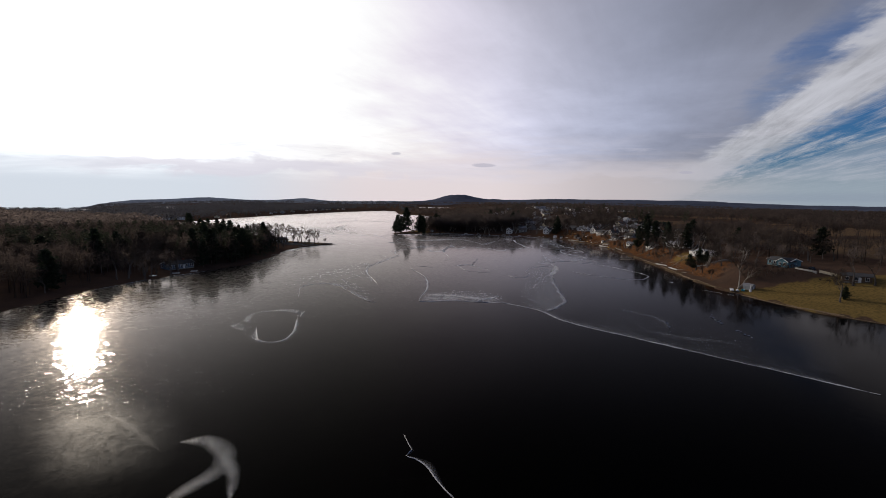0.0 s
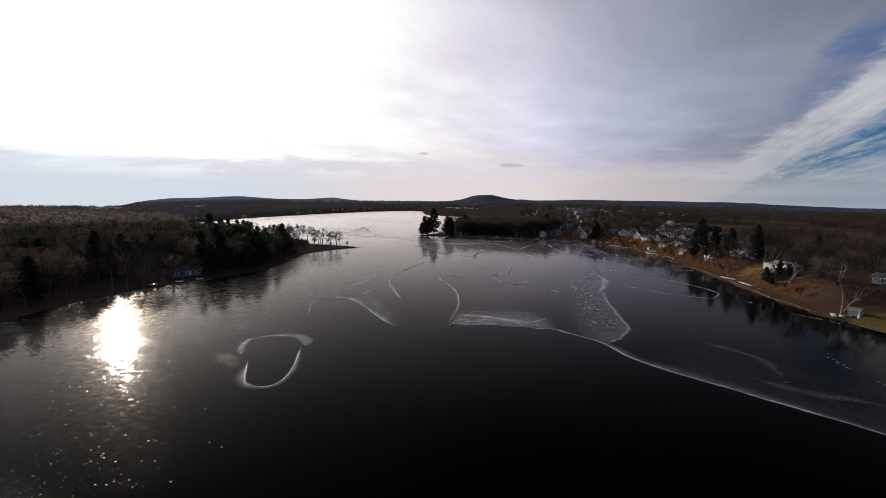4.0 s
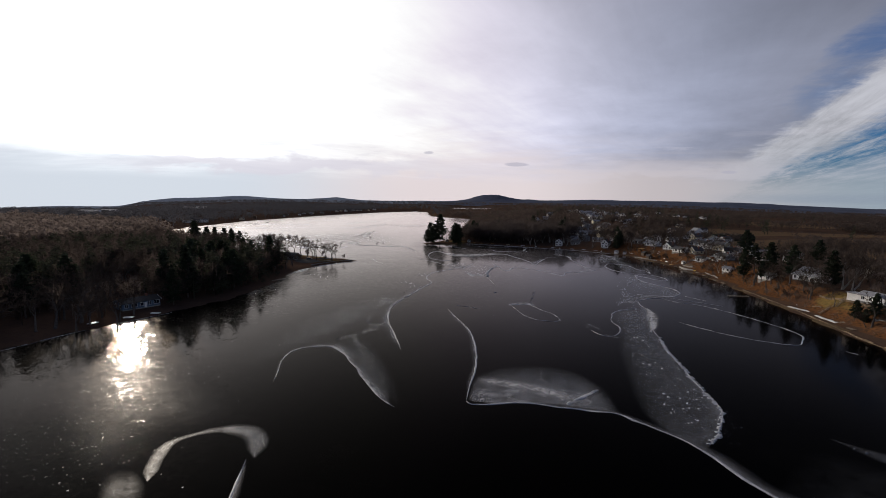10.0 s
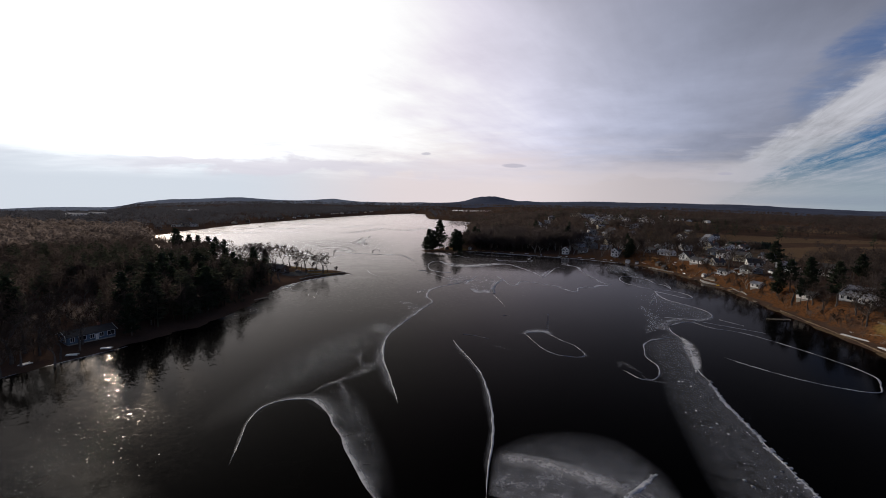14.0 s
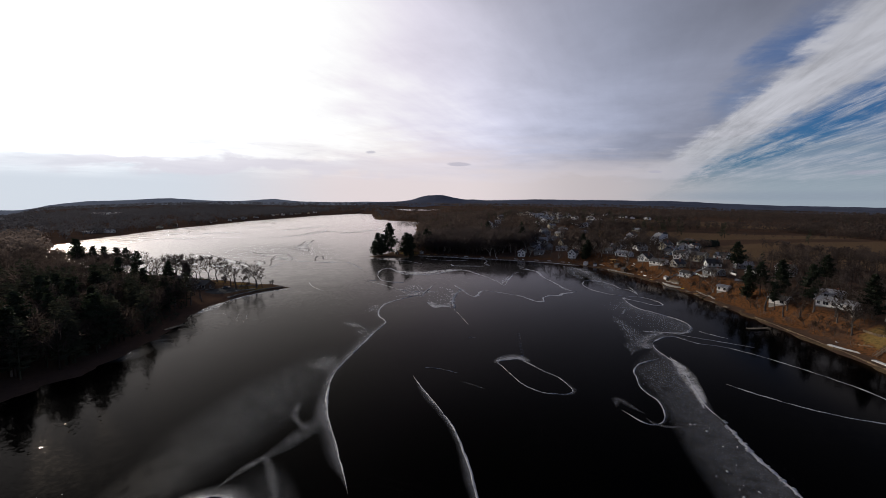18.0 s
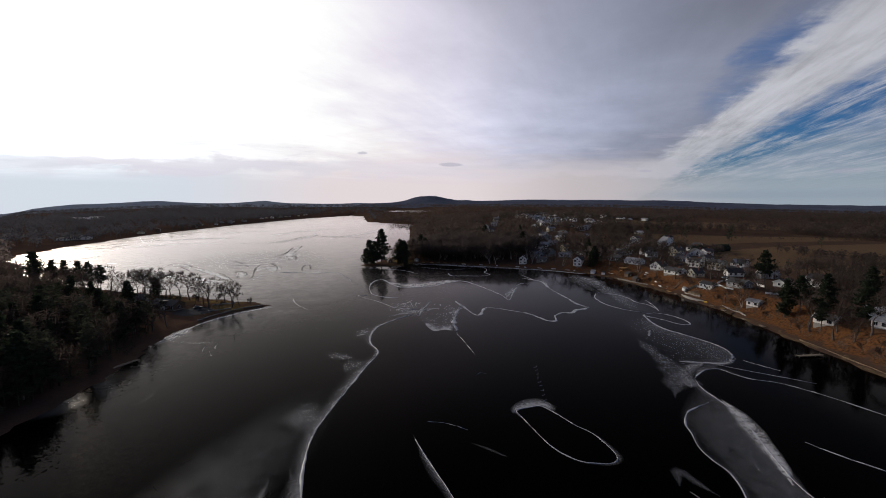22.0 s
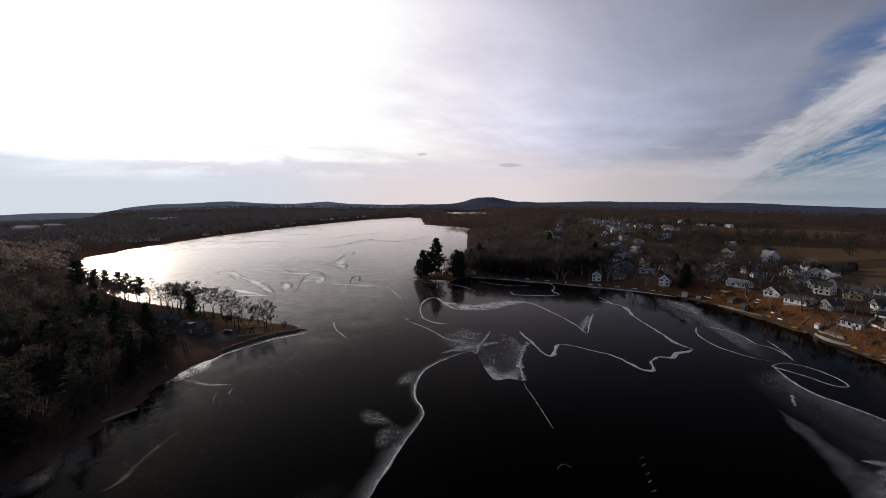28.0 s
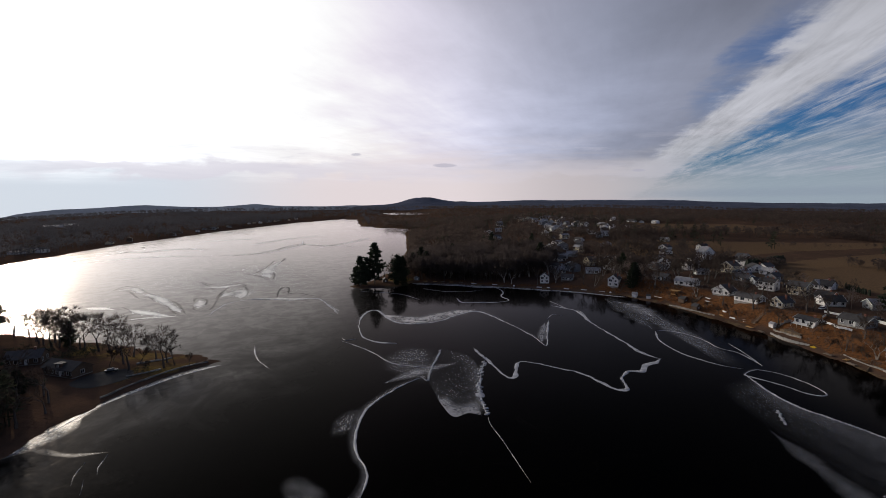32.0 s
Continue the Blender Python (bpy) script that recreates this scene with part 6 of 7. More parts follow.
house(129.5, 247, -70, 15, 7, 1, "white", "pale_roof", 0.4, "long low white house behind the trees of the bank", chimney=False)
house(123.5, 264, -70, 8, 6, 1, "white", "shingle", 0.6)
house(141, 262, -65, 11, 7, 1, "white", "pale_roof", 0.5)
house(165, 311, -70, 9, 8, 2, "white", "shingle", 0.6)
house(124.5, 297, -75, 6.5, 4.5, 1, "white", "pale_roof", 0.5, "small white cottage on the leaf-covered bank", chimney=False)
waterfront = house(127.6, 330, -80, 10, 6, 1, "white", "shingle", 0.45, "white waterfront house with a white-railed balcony above its terrace", z=ground_z(127.6, 330) - 1.4)
for z0, z1 in ((0.2, 0.42), (1.15, 1.27)):
    bm = bmesh.new()
    box(bm, -5.2, 5.2, -4.6, -3.0 if z0 < 1 else -4.5, z0, z1)
    part("balcony" if z0 < 1 else "balcony_rail", bm, M["trim"], waterfront)
for k in range(9):
    bm = bmesh.new()
    box(bm, -5.2 + 1.29 * k, -5.08 + 1.29 * k, -4.6, -4.5, -2.6 if k % 2 == 0 else 0.4, 1.2)
    part("balcony_post", bm, M["trim"], waterfront)
house(132, 347, -80, 7, 8, 1, "cream", "shingle", 0.8, "cream gabled house on the bank", along=False)
house(128, 359, -72, 13, 8, 1, "white", "shingle", 0.5, "low white gabled house on the leaf-covered bank")
house(127, 373, -68, 10, 8, 1, "white", "shingle", 0.7, along=False)
house(124, 396, -60, 13, 9, 1, "white", "pale_roof", 0.5)
house(120, 412, -50, 10, 8, 1, "brown", "shingle", 0.5)
house(98, 421, -40, 7.5, 9, 2, "white", "shingle", 0.8, "tall white gabled house near the low shore", along=False)
house(66, 446, -20, 7, 8, 2, "white", "shingle", 0.7, "white gabled house at the foot of the wooded slope", along=False)
house(79, 443, -25, 9, 7, 1, "grey", "shingle", 0.6, deck=True)
house(133.5, 318, -78, 11, 8, 1, "grey", "shingle", 0.5)
# the streets behind
random.seed(5)
for hx, hy, hw, hs, wall in [(199, 490, 20, 2, "white"), (166, 421, 10, 2, "cream"), (156, 398, 11, 1, "blue"), (197, 449, 12, 2, "white"), (158, 388, 12, 1, "white"), (151, 376, 9, 2, "white"), (156, 365, 10, 2, "cream"),
                             (165, 411, 10, 1, "blue"), (179, 419, 14, 1, "white"), (190, 424, 10, 1, "white"), (171, 396, 9, 1, "grey"), (221, 525, 12, 2, "white"), (222, 482, 10, 1, "white"), (176, 373, 10, 1, "grey"), (158, 354, 8, 1, "grey"), (151, 345, 10, 1, "white"), (162, 336, 11, 1, "grey"), (152, 315, 8, 1, "white"), (147, 460, 10, 1, "grey"), (198, 539, 12, 1, "white"), (228, 722, 12, 2, "white"),
                             (180, 410, 9, 1, "white"), (175, 372, 10, 1, "white"), (148, 420, 9, 1, "white")]:
    house(hx, hy, random.choice((-75, -65, 20, -15)), hw, random.uniform(7, 9), hs, wall, random.choice(("shingle", "shingle", "pale_roof")), random.uniform(0.4, 0.7), fine=hx < 170, along=random.random() < 0.7)
for hx, hy, hw, hs, wall in [(86, 732, 11, 2, "white"), (85, 677, 10, 1, "white"), (122, 844, 12, 1, "white"), (166, 750, 12, 2, "white"), (172, 705, 12, 1, "cream"), (104, 521, 10, 1, "white"), (108, 561, 10, 1, "cream"),
                             (113, 490, 9, 2, "cream"), (120, 472, 10, 2, "white"), (82, 468, 10, 1, "grey"), (231, 735, 12, 2, "cream"), (49, 518, 9, 1, "grey"), (138, 575, 10, 1, "grey")]:
    house(hx, hy, random.choice((-70, -20, 15, 40)), hw, random.uniform(8, 9.5), hs, wall, random.choice(("shingle", "pale_roof")), random.uniform(0.4, 0.7), fine=False, along=random.random() < 0.6)
for hx, hy in [(308, 1526), (304, 1442), (278, 1279), (267, 1186), (284, 1188), (263, 1068), (267, 1043), (328, 1194), (355, 1232), (333, 1116), (325, 1049), (300, 957), (171, 775), (219, 885), (200, 809), (134, 638), (125, 596),
               (117, 558), (126, 545), (150, 606), (84, 739), (125, 860), (118, 802), (52, 536), (69, 526), (93, 528), (87, 485), (93, 472), (236, 753), (159, 566), (127, 488), (322, 895)]:
    house(hx, hy, random.choice((-70, -20, 15, 40)), random.uniform(10, 14), random.uniform(8, 9.5), random.choice((1, 2)), random.choice(("white", "white", "cream", "grey")), random.choice(("shingle", "pale_roof", "pale_roof")), 0.5, fine=False, chimney=False, along=random.random() < 0.6)
for k in range(22):
    hx, hy = random.uniform(150, 430), random.uniform(860, 1500)
    house(hx + (hy - 900) * 0.12, hy, random.uniform(-90, 90), random.uniform(11, 18), random.uniform(9, 11), random.choice((1, 2, 2)), random.choice(("white", "white", "cream", "grey", "white")), random.choice(("shingle", "pale_roof", "pale_roof")), 0.5, fine=False, chimney=False)
for k in range(26):
    t = random.random()
    hx, hy = -395 - 18 * random.random() + 60 * t * t, 620 + 1000 * t
    house(hx, hy, random.uniform(60, 120), random.uniform(10, 15), 9, random.choice((1, 2)), random.choice(("white", "grey", "cream", "brown")), "shingle", 0.5, fine=False, chimney=False)
random.seed(17)
for k in range(20):
    hy = random.uniform(560, 1120)
    house(60 + 0.2 * hy + random.uniform(-75, 75), hy, random.uniform(-40, 40), random.uniform(9, 13), random.uniform(8, 9.5), random.choice((1, 1, 2)), random.choice(("white", "white", "cream", "grey")), random.choice(("shingle", "pale_roof", "pale_roof")), random.uniform(0.4, 0.7), fine=False, chimney=False, along=random.random() < 0.6)
for place in ([(176, 882), (172, 835), (171, 797), (171, 775), (181, 786), (166, 717), (180, 749), (196, 766), (179, 709), (197, 740), (211, 770), (188, 697), (212, 744), (232, 706), (211, 686), (136, 667), (156, 702), (158, 685), (144, 630), (78, 693), (83, 672)],
              [(102, 756), (181, 630), (191, 639), (103, 550), (111, 557), (118, 561), (114, 528), (129, 554), (98, 512), (87, 487), (93, 476), (117, 499), (101, 457), (121, 488), (125, 485), (169, 499), (186, 518), (149, 469), (156, 470), (159, 446), (188, 485)]):
    for hx, hy in place:
        house(hx, hy, random.uniform(-35, 25), random.uniform(8, 12), random.uniform(7, 8.5), 2 if hy > 600 else random.choice((1, 2)), random.choice(("white", "white", "white", "cream", "grey")), random.choice(("shingle", "pale_roof", "pale_roof")), random.uniform(0.4, 0.7), fine=False, chimney=False, along=random.random() < 0.5)
for hx, hy, hw in ((-655, 780, 46), (-625, 742, 30), (-668, 835, 36), (-680, 1090, 40), (-690, 1150, 34), (-412, 672, 14)):
    house(hx, hy, 0, hw, 14, 1, "white", "pale_roof", 0.25, "long low building with a white roof beyond the far woods", fine=False, chimney=False, z=ground_z(hx, hy) + (9 if hw > 20 else 0))
# the west shore
house(-115, 194, 62, 15, 8, 1, "blue", "shingle", 0.35, "long slate-blue one-storey house among dark trees")
house(-115, 315.5, -22, 16, 7.5, 1, "brown", "shingle", 0.6, "low brown house with a dark roof and dormer among shrubs", dormer=True, chimney=False)
house(-134, 326, 15, 12, 8, 1, "brown", "shingle", 0.6, "brown-sided house with a dark roof under the pines")
house(-190, 345, 20, 14, 9, 1, "grey", "shingle", 0.5)
house(-156, 322, 30, 11, 8, 1, "brown", "shingle", 0.6)


# ---- things on the shores ----
def dock(x, y, turn, length, width=1.6, label="weathered timber dock reaching out from the bank"):
    root = tagged(new("dock"), label, "dock", "docks")
    root.matrix_basis = spot(x, y, 0, turn)
    n = int(length / 0.5)
    bm = bmesh.new()
    for k in range(n):
        box(bm, k * 0.5, k * 0.5 + 0.44, -width / 2, width / 2, 0.55, 0.61)
    part("decking", bm, M["timber"], root)
    for s in (-1, 1):
        bm = bmesh.new()
        box(bm, 0, length, s * (width / 2 - 0.12) - 0.05, s * (width / 2 - 0.12) + 0.05, 0.38, 0.55)
        part("beam", bm, M["timber"], root)
        for k in range(4):
            bm = bmesh.new()
            px = 0.2 + (length - 0.4) * k / 3
            box(bm, px - 0.07, px + 0.07, s * (width / 2) - 0.07, s * (width / 2) + 0.07, -1.0, 0.95)
            part("post", bm, M["timber"], root)
    return root


def dock_section(x, y, turn, length=5.0, z=None, mat="hull", label="white aluminium dock section laid up on the shore for winter"):
    root = tagged(new("dock_section"), label, "dock section", "laid-up dock sections")
    root.matrix_basis = spot(x, y, ground_z(x, y) + 0.05 if z is None else z, turn)
    bm = bmesh.new()
    for k in range(int(length / 0.3)):
        box(bm, k * 0.3, k * 0.3 + 0.26, -0.7, 0.7, 0.25, 0.31)
    part("decking", bm, M[mat], root)
    for s in (-1, 1):
        bm = bmesh.new()
        box(bm, 0, length, s * 0.7 - 0.04, s * 0.7 + 0.04, 0.02, 0.33)
        part("side_rail", bm, M["trim" if mat == "hull" else mat], root)
    return root


def boat(x, y, turn, length=4.6, upturned=True, mat="hull", label="white rowing boat turned over on the shore"):
    root = tagged(new("boat"), label, "boat", "boats")
    root.matrix_basis = spot(x, y, ground_z(x, y) + (0.62 if upturned else 0.05), turn, 180 if upturned else 0)
    bm = bmesh.new()
    rings = []
    for k in range(9):
        t = k / 8
        w = 0.75 * math.sin(min(1, (1 - t) * 1.6 + 0.02) * math.pi / 2)
        px = (t - 0.5) * length
        keel = 0.02 + 0.35 * t ** 4
        rings.append([bm.verts.new(p) for p in ((px, -w, 0.6), (px, -w * 0.85, 0.25 + keel * 0.5), (px, -w * 0.4, keel), (px, w * 0.4, keel), (px, w * 0.85, 0.25 + keel * 0.5), (px, w, 0.6))])
    for a, b in zip(rings, rings[1:]):
        for i in range(5):
            bm.faces.new((a[i], b[i], b[i + 1], a[i + 1]))
    bm.faces.new(rings[0])
    part("hull", bm, M[mat], root)
    bm = bmesh.new()
    for s in (-1, 1):
        box(bm, -length / 2, length * 0.3, s * 0.74 - 0.04, s * 0.74 + 0.04, 0.56, 0.63)
    part("gunwale", bm, M["timber"], root)
    return root


def shed(x, y, turn, w, d, h, mat="white", roof="shingle", label="small white garden shed"):
    root = tagged(new("shed"), label, "shed", "sheds")
    root.matrix_basis = spot(x, y, ground_z(x, y) - 0.3, turn)
    bm = bmesh.new()
    box(bm, -w / 2, w / 2, -d / 2, d / 2, 0, h)
    for s in (-1, 1):
        bm.faces.new([bm.verts.new(p) for p in ((-w / 2, s * d / 2, h), (w / 2, s * d / 2, h), (0, s * d / 2, h + w * 0.3))])
    part("wall", bm, M[mat], root)
    bm = bmesh.new()
    for s in (-1, 1):
        pts = [(s * (w / 2 + 0.2), -d / 2 - 0.2, h - 0.12), (s * (w / 2 + 0.2), d / 2 + 0.2, h - 0.12), (0, d / 2 + 0.2, h + w * 0.3), (0, -d / 2 - 0.2, h + w * 0.3)]
        vv = [bm.verts.new(p) for p in pts + [(a, b, c + 0.1) for a, b, c in pts]]
        for f in ((3, 2, 1, 0), (4, 5, 6, 7), (0, 1, 5, 4), (1, 2, 6, 5), (2, 3, 7, 6), (3, 0, 4, 7)):
            bm.faces.new([vv[i] for i in f])
    part("roof", bm, M[roof], root)
    bm = bmesh.new()
    box(bm, -0.45, 0.45, -d / 2 - 0.04, -d / 2 + 0.03, 0.1, 1.9)
    part("door", bm, M["trim"], root)
    return root


def wall_run(points, tall, thick=0.5, mat="stone", label="low grey stone wall along the water", name="stone_wall", each=1.4, lift=0.0):
    """A low wall of single stones or blocks that follows a line."""
    line = smooth_line(points, 0.35) * PLAN
    root = tagged(new(name), label, name.replace("_", " "), "shore walls")
    gone = np.r_[0, np.cumsum(np.hypot(*np.diff(line, axis=0).T))]
    n = max(2, int(gone[-1] / each))
    rnd = random.Random(int(points[0][0] * 7 + points[0][1]))
    for k in range(n):
        a = gone[-1] * k / n
        x, y = np.interp(a + each / 2, gone, line[:, 0]), np.interp(a + each / 2, gone, line[:, 1])
        x1, y1 = np.interp(a + each / 2 + 0.3, gone, line[:, 0]), np.interp(a + each / 2 + 0.3, gone, line[:, 1])
        bm = bmesh.new()
        l, t, h = gone[-1] / n * 0.5 * 0.96, thick / 2 * rnd.uniform(0.85, 1.15), tall * rnd.uniform(0.85, 1.12)
        vs = box(bm, -l, l, -t, t, -0.8, h)
        for v in vs[4:]:
            v.co.x *= 0.94
            v.co.y *= 0.82
        part("stone" if mat == "stone" else "block", bm, M[mat], root, at=pose(x, y, max(ground_z(x / PLAN, y / PLAN), 0.1) + lift, 0, 0, math.degrees(math.atan2(y1 - y, x1 - x))))
    return root


def stairs(x, y, turn, run, steps=14, mat="timber", label="weathered timber stair down the bank"):
    root = tagged(new("stairs"), label, "stairs", "bank stairs")
    z0, z1 = ground_z(x, y), ground_z(x + run / PLAN * math.cos(radians(turn)), y + run / PLAN * math.sin(radians(turn)))
    root.matrix_basis = spot(x, y, z0, turn)
    for k in range(steps):
        t = k / steps
        bm = bmesh.new()
        zz = (z1 - z0) * (k + 1) / steps + 0.15
        box(bm, run * t, run * (t + 1.15 / steps), -0.7, 0.7, zz - 0.08, zz)
        part("tread", bm, M[mat], root)
    for s in (-1, 1):
        bm = bmesh.new()
        vs = box(bm, 0, run, s * 0.72 - 0.05, s * 0.72 + 0.05, 0.9, 1.0)
        for v in vs:
            if v.co.x > run / 2:
                v.co.z += z1 - z0
        part("handrail", bm, M[mat], root)
        for k in range(4):
            bm = bmesh.new()
            t = k / 3
            box(bm, run * t - 0.05, run * t + 0.05, s * 0.72 - 0.05, s * 0.72 + 0.05, (z1 - z0) * t - 0.3, (z1 - z0) * t + 1.0)
            part("post", bm, M[mat], root)
    return root


def car(x, y, turn, mat="dark_paint", label="dark parked car on the drive"):
    root = tagged(new("car"), label, "car", "parked cars")
    root.matrix_basis = spot(x, y, ground_z(x, y), turn)
    bm = bmesh.new()
    vs = box(bm, -2.2, 2.2, -0.88, 0.88, 0.3, 0.85)
    bmesh.ops.bevel(bm, geom=bm.edges[:], offset=0.12, segments=2, affect="EDGES")
    part("body", bm, M[mat], root)
    bm = bmesh.new()
    vs = box(bm, -1.5, 1.1, -0.8, 0.8, 0.84, 1.45)
    for v in vs[4:]:
        v.co.x = v.co.x * 0.72 - 0.1
        v.co.y *= 0.82
    part("cabin", bm, M["glass"], root)
    bm = bmesh.new()
    box(bm, -1.1, 0.65, -0.66, 0.66, 1.43, 1.5)
    part("roof", bm, M[mat], root)
    for wx in (-1.35, 1.35):
        for wy in (-0.8, 0.8):
            bm = bmesh.new()
            bmesh.ops.create_cone(bm, cap_ends=True, segments=16, radius1=0.33, radius2=0.33, depth=0.22, matrix=pose(wx, wy, 0.33, 90, 0, 0))
            part("wheel", bm, M["rubber"], root)
    return root


dock(98, 247, 4, 11, label="weathered timber dock beside the bank")
dock(-96, 250, 65, 10, label="dark timber dock along the wooded shore")
for x, y, turn, n in [(109.4, 228.6, -80, 6.6), (110.3, 223.6, -80, 6.6), (112.5, 229.5, -30, 3.0), (109.3, 214.9, -96, 6.6), (108.8, 209.9, -95, 6.6), (103, 158, 60, 4.0)]:
    dock_section(x, y, turn, n)
for x, y, turn in [(109, 206.5, -80), (109.8, 205, -78), (107.4, 199.5, -85)]:
    dock_section(x, y, turn, 3.0, mat="timber", label="grey timber dock section laid up on the shore")
for x, y, turn in [(-114, 174, 80), (-110, 182, 20), (-106, 188, 15)]:
    dock_section(x, y, turn, 3.5)
boat(106.2, 157, 60, 4.2, False, "aqua", "aqua-covered small boat pulled up on the grass")
boat(104.6, 157.4, 62, 4.2, True)
boat(102.8, 157.8, 64, 4.0, True)
boat(117.5, 355, 100, 4.0, True)
boat(119, 362, 80, 4.5, True)
dock_section(118, 349, 15, 4.5)
dock_section(119, 350.5, 12, 4.5)
dock_section(119, 372, 80, 5.0)
dock_section(120.5, 373, 80, 5.0)
dock_section(110, 394, 110, 6.0)
shed(109, 158, 30, 3.2, 4.0, 2.1, "grey", "pale_roof", "small grey boat shed by the water")
shed(120.4, 337.6, 10, 2.6, 2.4, 2.0, "white", "pale_roof", "small white garden shed above the stone wall")
shed(-31, 463.5, 20, 4.5, 3.4, 2.4, "brown", "pale_roof", "small brown cabin between the pines of the point")
shed(-11, 470, 15, 4.0, 3.2, 2.3, "grey", "pale_roof", "small grey boathouse behind the low shore")
shed(105, 398, 60, 2.8, 2.8, 2.3, "white", "shingle", "small white boathouse with a gabled roof")
shed(101, 404, 50, 4.2, 3.2, 2.2, "white", "pale_roof", "low white boathouse at the water's edge")
shed(114, 383, 20, 5.0, 4.0, 2.6, "brown", "shingle", "small brown boathouse in the bank")
wall_run([(117.6, 319), (116.4, 322.5), (115.6, 327.4), (116.6, 334)], 0.9, 0.6, "concrete", "pale concrete wall along the water below a house", "concrete_wall", 1.8)
wall_run([(119.4, 324), (119.6, 329), (119.2, 335.8)], 1.0, 0.5, label="grey stone terrace wall above the water")
wall_run([(119.6, 336.6), (122.4, 335.6), (125, 334.6)], 1.1, 0.5, label="stepped grey stone wall beside a terrace")
wall_run([(114.5, 297), (118, 299.4), (121, 301.6)], 0.3, 0.35, "edging", "pale timber edging of a path up the bank", "timber_edging", 1.6)
wall_run([(118.2, 308.6), (119.2, 305), (120, 302)], 0.3, 0.35, "edging", "pale timber edging of a path up the bank", "timber_edging", 1.6)


def terrace(x, y, turn, w, d):
    root = tagged(new("terrace"), "brown paved terrace below the waterfront house", "terrace")
    root.matrix_basis = spot(x, y, ground_z(x, y) + 0.5, turn)
    n = int(w / 1.0)
    for i in range(n):
        for j in range(int(d)):
            bm = bmesh.new()
            box(bm, -w / 2 + i, -w / 2 + i + 0.95, -d / 2 + j, -d / 2 + j + 0.95, -1.5, 0.02 * ((i * 7 + j * 3) % 3))
            part("slab", bm, M["edging"], root)


terrace(121.6, 329.6, -82, 10, 5)
wall_run([(114, 361), (110.5, 372), (107.5, 384)], 0.7, 0.5)
wall_run([(117, 292), (118, 300), (118.5, 308)], 0.7, 0.4)
for edge in ([(103, 190), (105, 202), (107, 214), (108.6, 226)], [(101.8, 165), (102.4, 178), (103, 190)], [(108.6, 226), (110, 240), (111.2, 252), (112.2, 262)], [(102.2, 152), (103.6, 143), (106, 133), (110.6, 122), (116.6, 111.5)]):
    wall_run(edge, 0.16, 0.3, "edging", "low weathered timber edging along the waterline", "timber_edging", 2.2)
wall_run([(118.9, 227.5), (118.5, 217), (118.4, 207), (118, 200)], 0.6, 0.45, "edging", "long pale timber retaining wall across the sloping lawn", "timber_wall", 2.0)
wall_run([(114.6, 226), (114.4, 220)], 0.4, 0.35, "edging", "short pale timber retaining wall above the stair", "timber_wall", 2.0)
wall_run([(131.2, 166.6), (130.6, 161), (131.4, 156.4)], 0.7, 0.5, "concrete", "pale concrete wall at the edge of the lawn", "concrete_wall", 1.8)
wall_run([(-96, 299), (-92.5, 309), (-86.5, 319), (-80, 324.5)], 0.5, 0.35, label="low stone edging along the grassy point")
wall_run([(-98, 313), (-91, 318.5)], 0.5, 0.4, "concrete", "pale concrete wall beside the drive", "concrete_wall", 2.0)
wall_run([(-100, 322), (-93, 329)], 0.6, 0.5, "concrete", "long pale concrete kerb on the point", "concrete_wall", 2.0)
wall_run([(113, 198), (116, 192), (121, 189)], 0.6, 0.4, "concrete", "pale concrete kerb at the edge of the lawn", "concrete_wall", 1.6)
stairs(111.2, 216.4, 4, 5.2, 9)
stairs(115.4, 215.4, 16, 6.0, 10)
stairs(114, 376, 25, 9)
stairs(118.5, 345, 15, 8)
shed(113, 372, 25, 4.5, 3.5, 2.3, "brown", "shingle", "brown timber boathouse set in the leafy bank")
car(-103.5, 316, 25)


def drive(points, z_up=0.06):
    """A paved patch that follows the ground."""
    edge = smooth_line(points, 1.0, True)[:-1]
    mid = edge.mean(0)
    ring = [np.c_[mid + (edge - mid) * c, [height(*(mid + (e - mid) * c))[0] + z_up for e in edge]] for c in (1.0, 0.66, 0.33)]
    n = len(edge)
    v = np.concatenate(ring + [np.array([[*mid, height(*mid)[0] + z_up]])]) * PLAN
    f = [(r * n + k, r * n + (k + 1) % n, (r + 1) * n + (k + 1) % n, (r + 1) * n + k) for r in range(2) for k in range(n)]
    me = bpy.data.meshes.new("drive")
    me.from_pydata(v.tolist(), [], f + [(2 * n + k, 2 * n + (k + 1) % n, 3 * n) for k in range(n)])
    me.materials.append(M["asphalt"])
    return tagged(new("drive", me), "dark asphalt drive beside the low house", "drive", kind="structure")


drive([(-108, 313), (-103, 318), (-98, 317), (-97, 311), (-103, 305), (-109, 307)])
car(170, 395, 40, "hull", "white parked car beside a house")
car(164, 380, -30)
car(134.6, 162.6, 70)
car(160.5, 373.5, 60, "hull", "white parked car beside a house")
car(166.5, 383, 15, "hull", "white parked car beside a house")
car(146.5, 384, -60)
car(147, 323.5, -70)
car(142.5, 340, 20, "hull", "white parked car beside a house")


def yellow_raft(x, y, turn):
    root = tagged(new("swim_raft"), "bright yellow plastic swim raft lying on the shore", "raft")
    root.matrix_basis = spot(x, y, max(0.05, ground_z(x, y)), turn)
    bm = bmesh.new()
    box(bm, -1.4, 1.4, -1.1, 1.1, 0.0, 0.35)
    bmesh.ops.bevel(bm, geom=bm.edges[:], offset=0.1, segments=2, affect="EDGES")
    part("float", bm, M["yellow"], root)
    bm = bmesh.new()
    box(bm, -1.2, 1.2, -0.9, 0.9, 0.35, 0.4)
    part("deck", bm, M["yellow"], root)


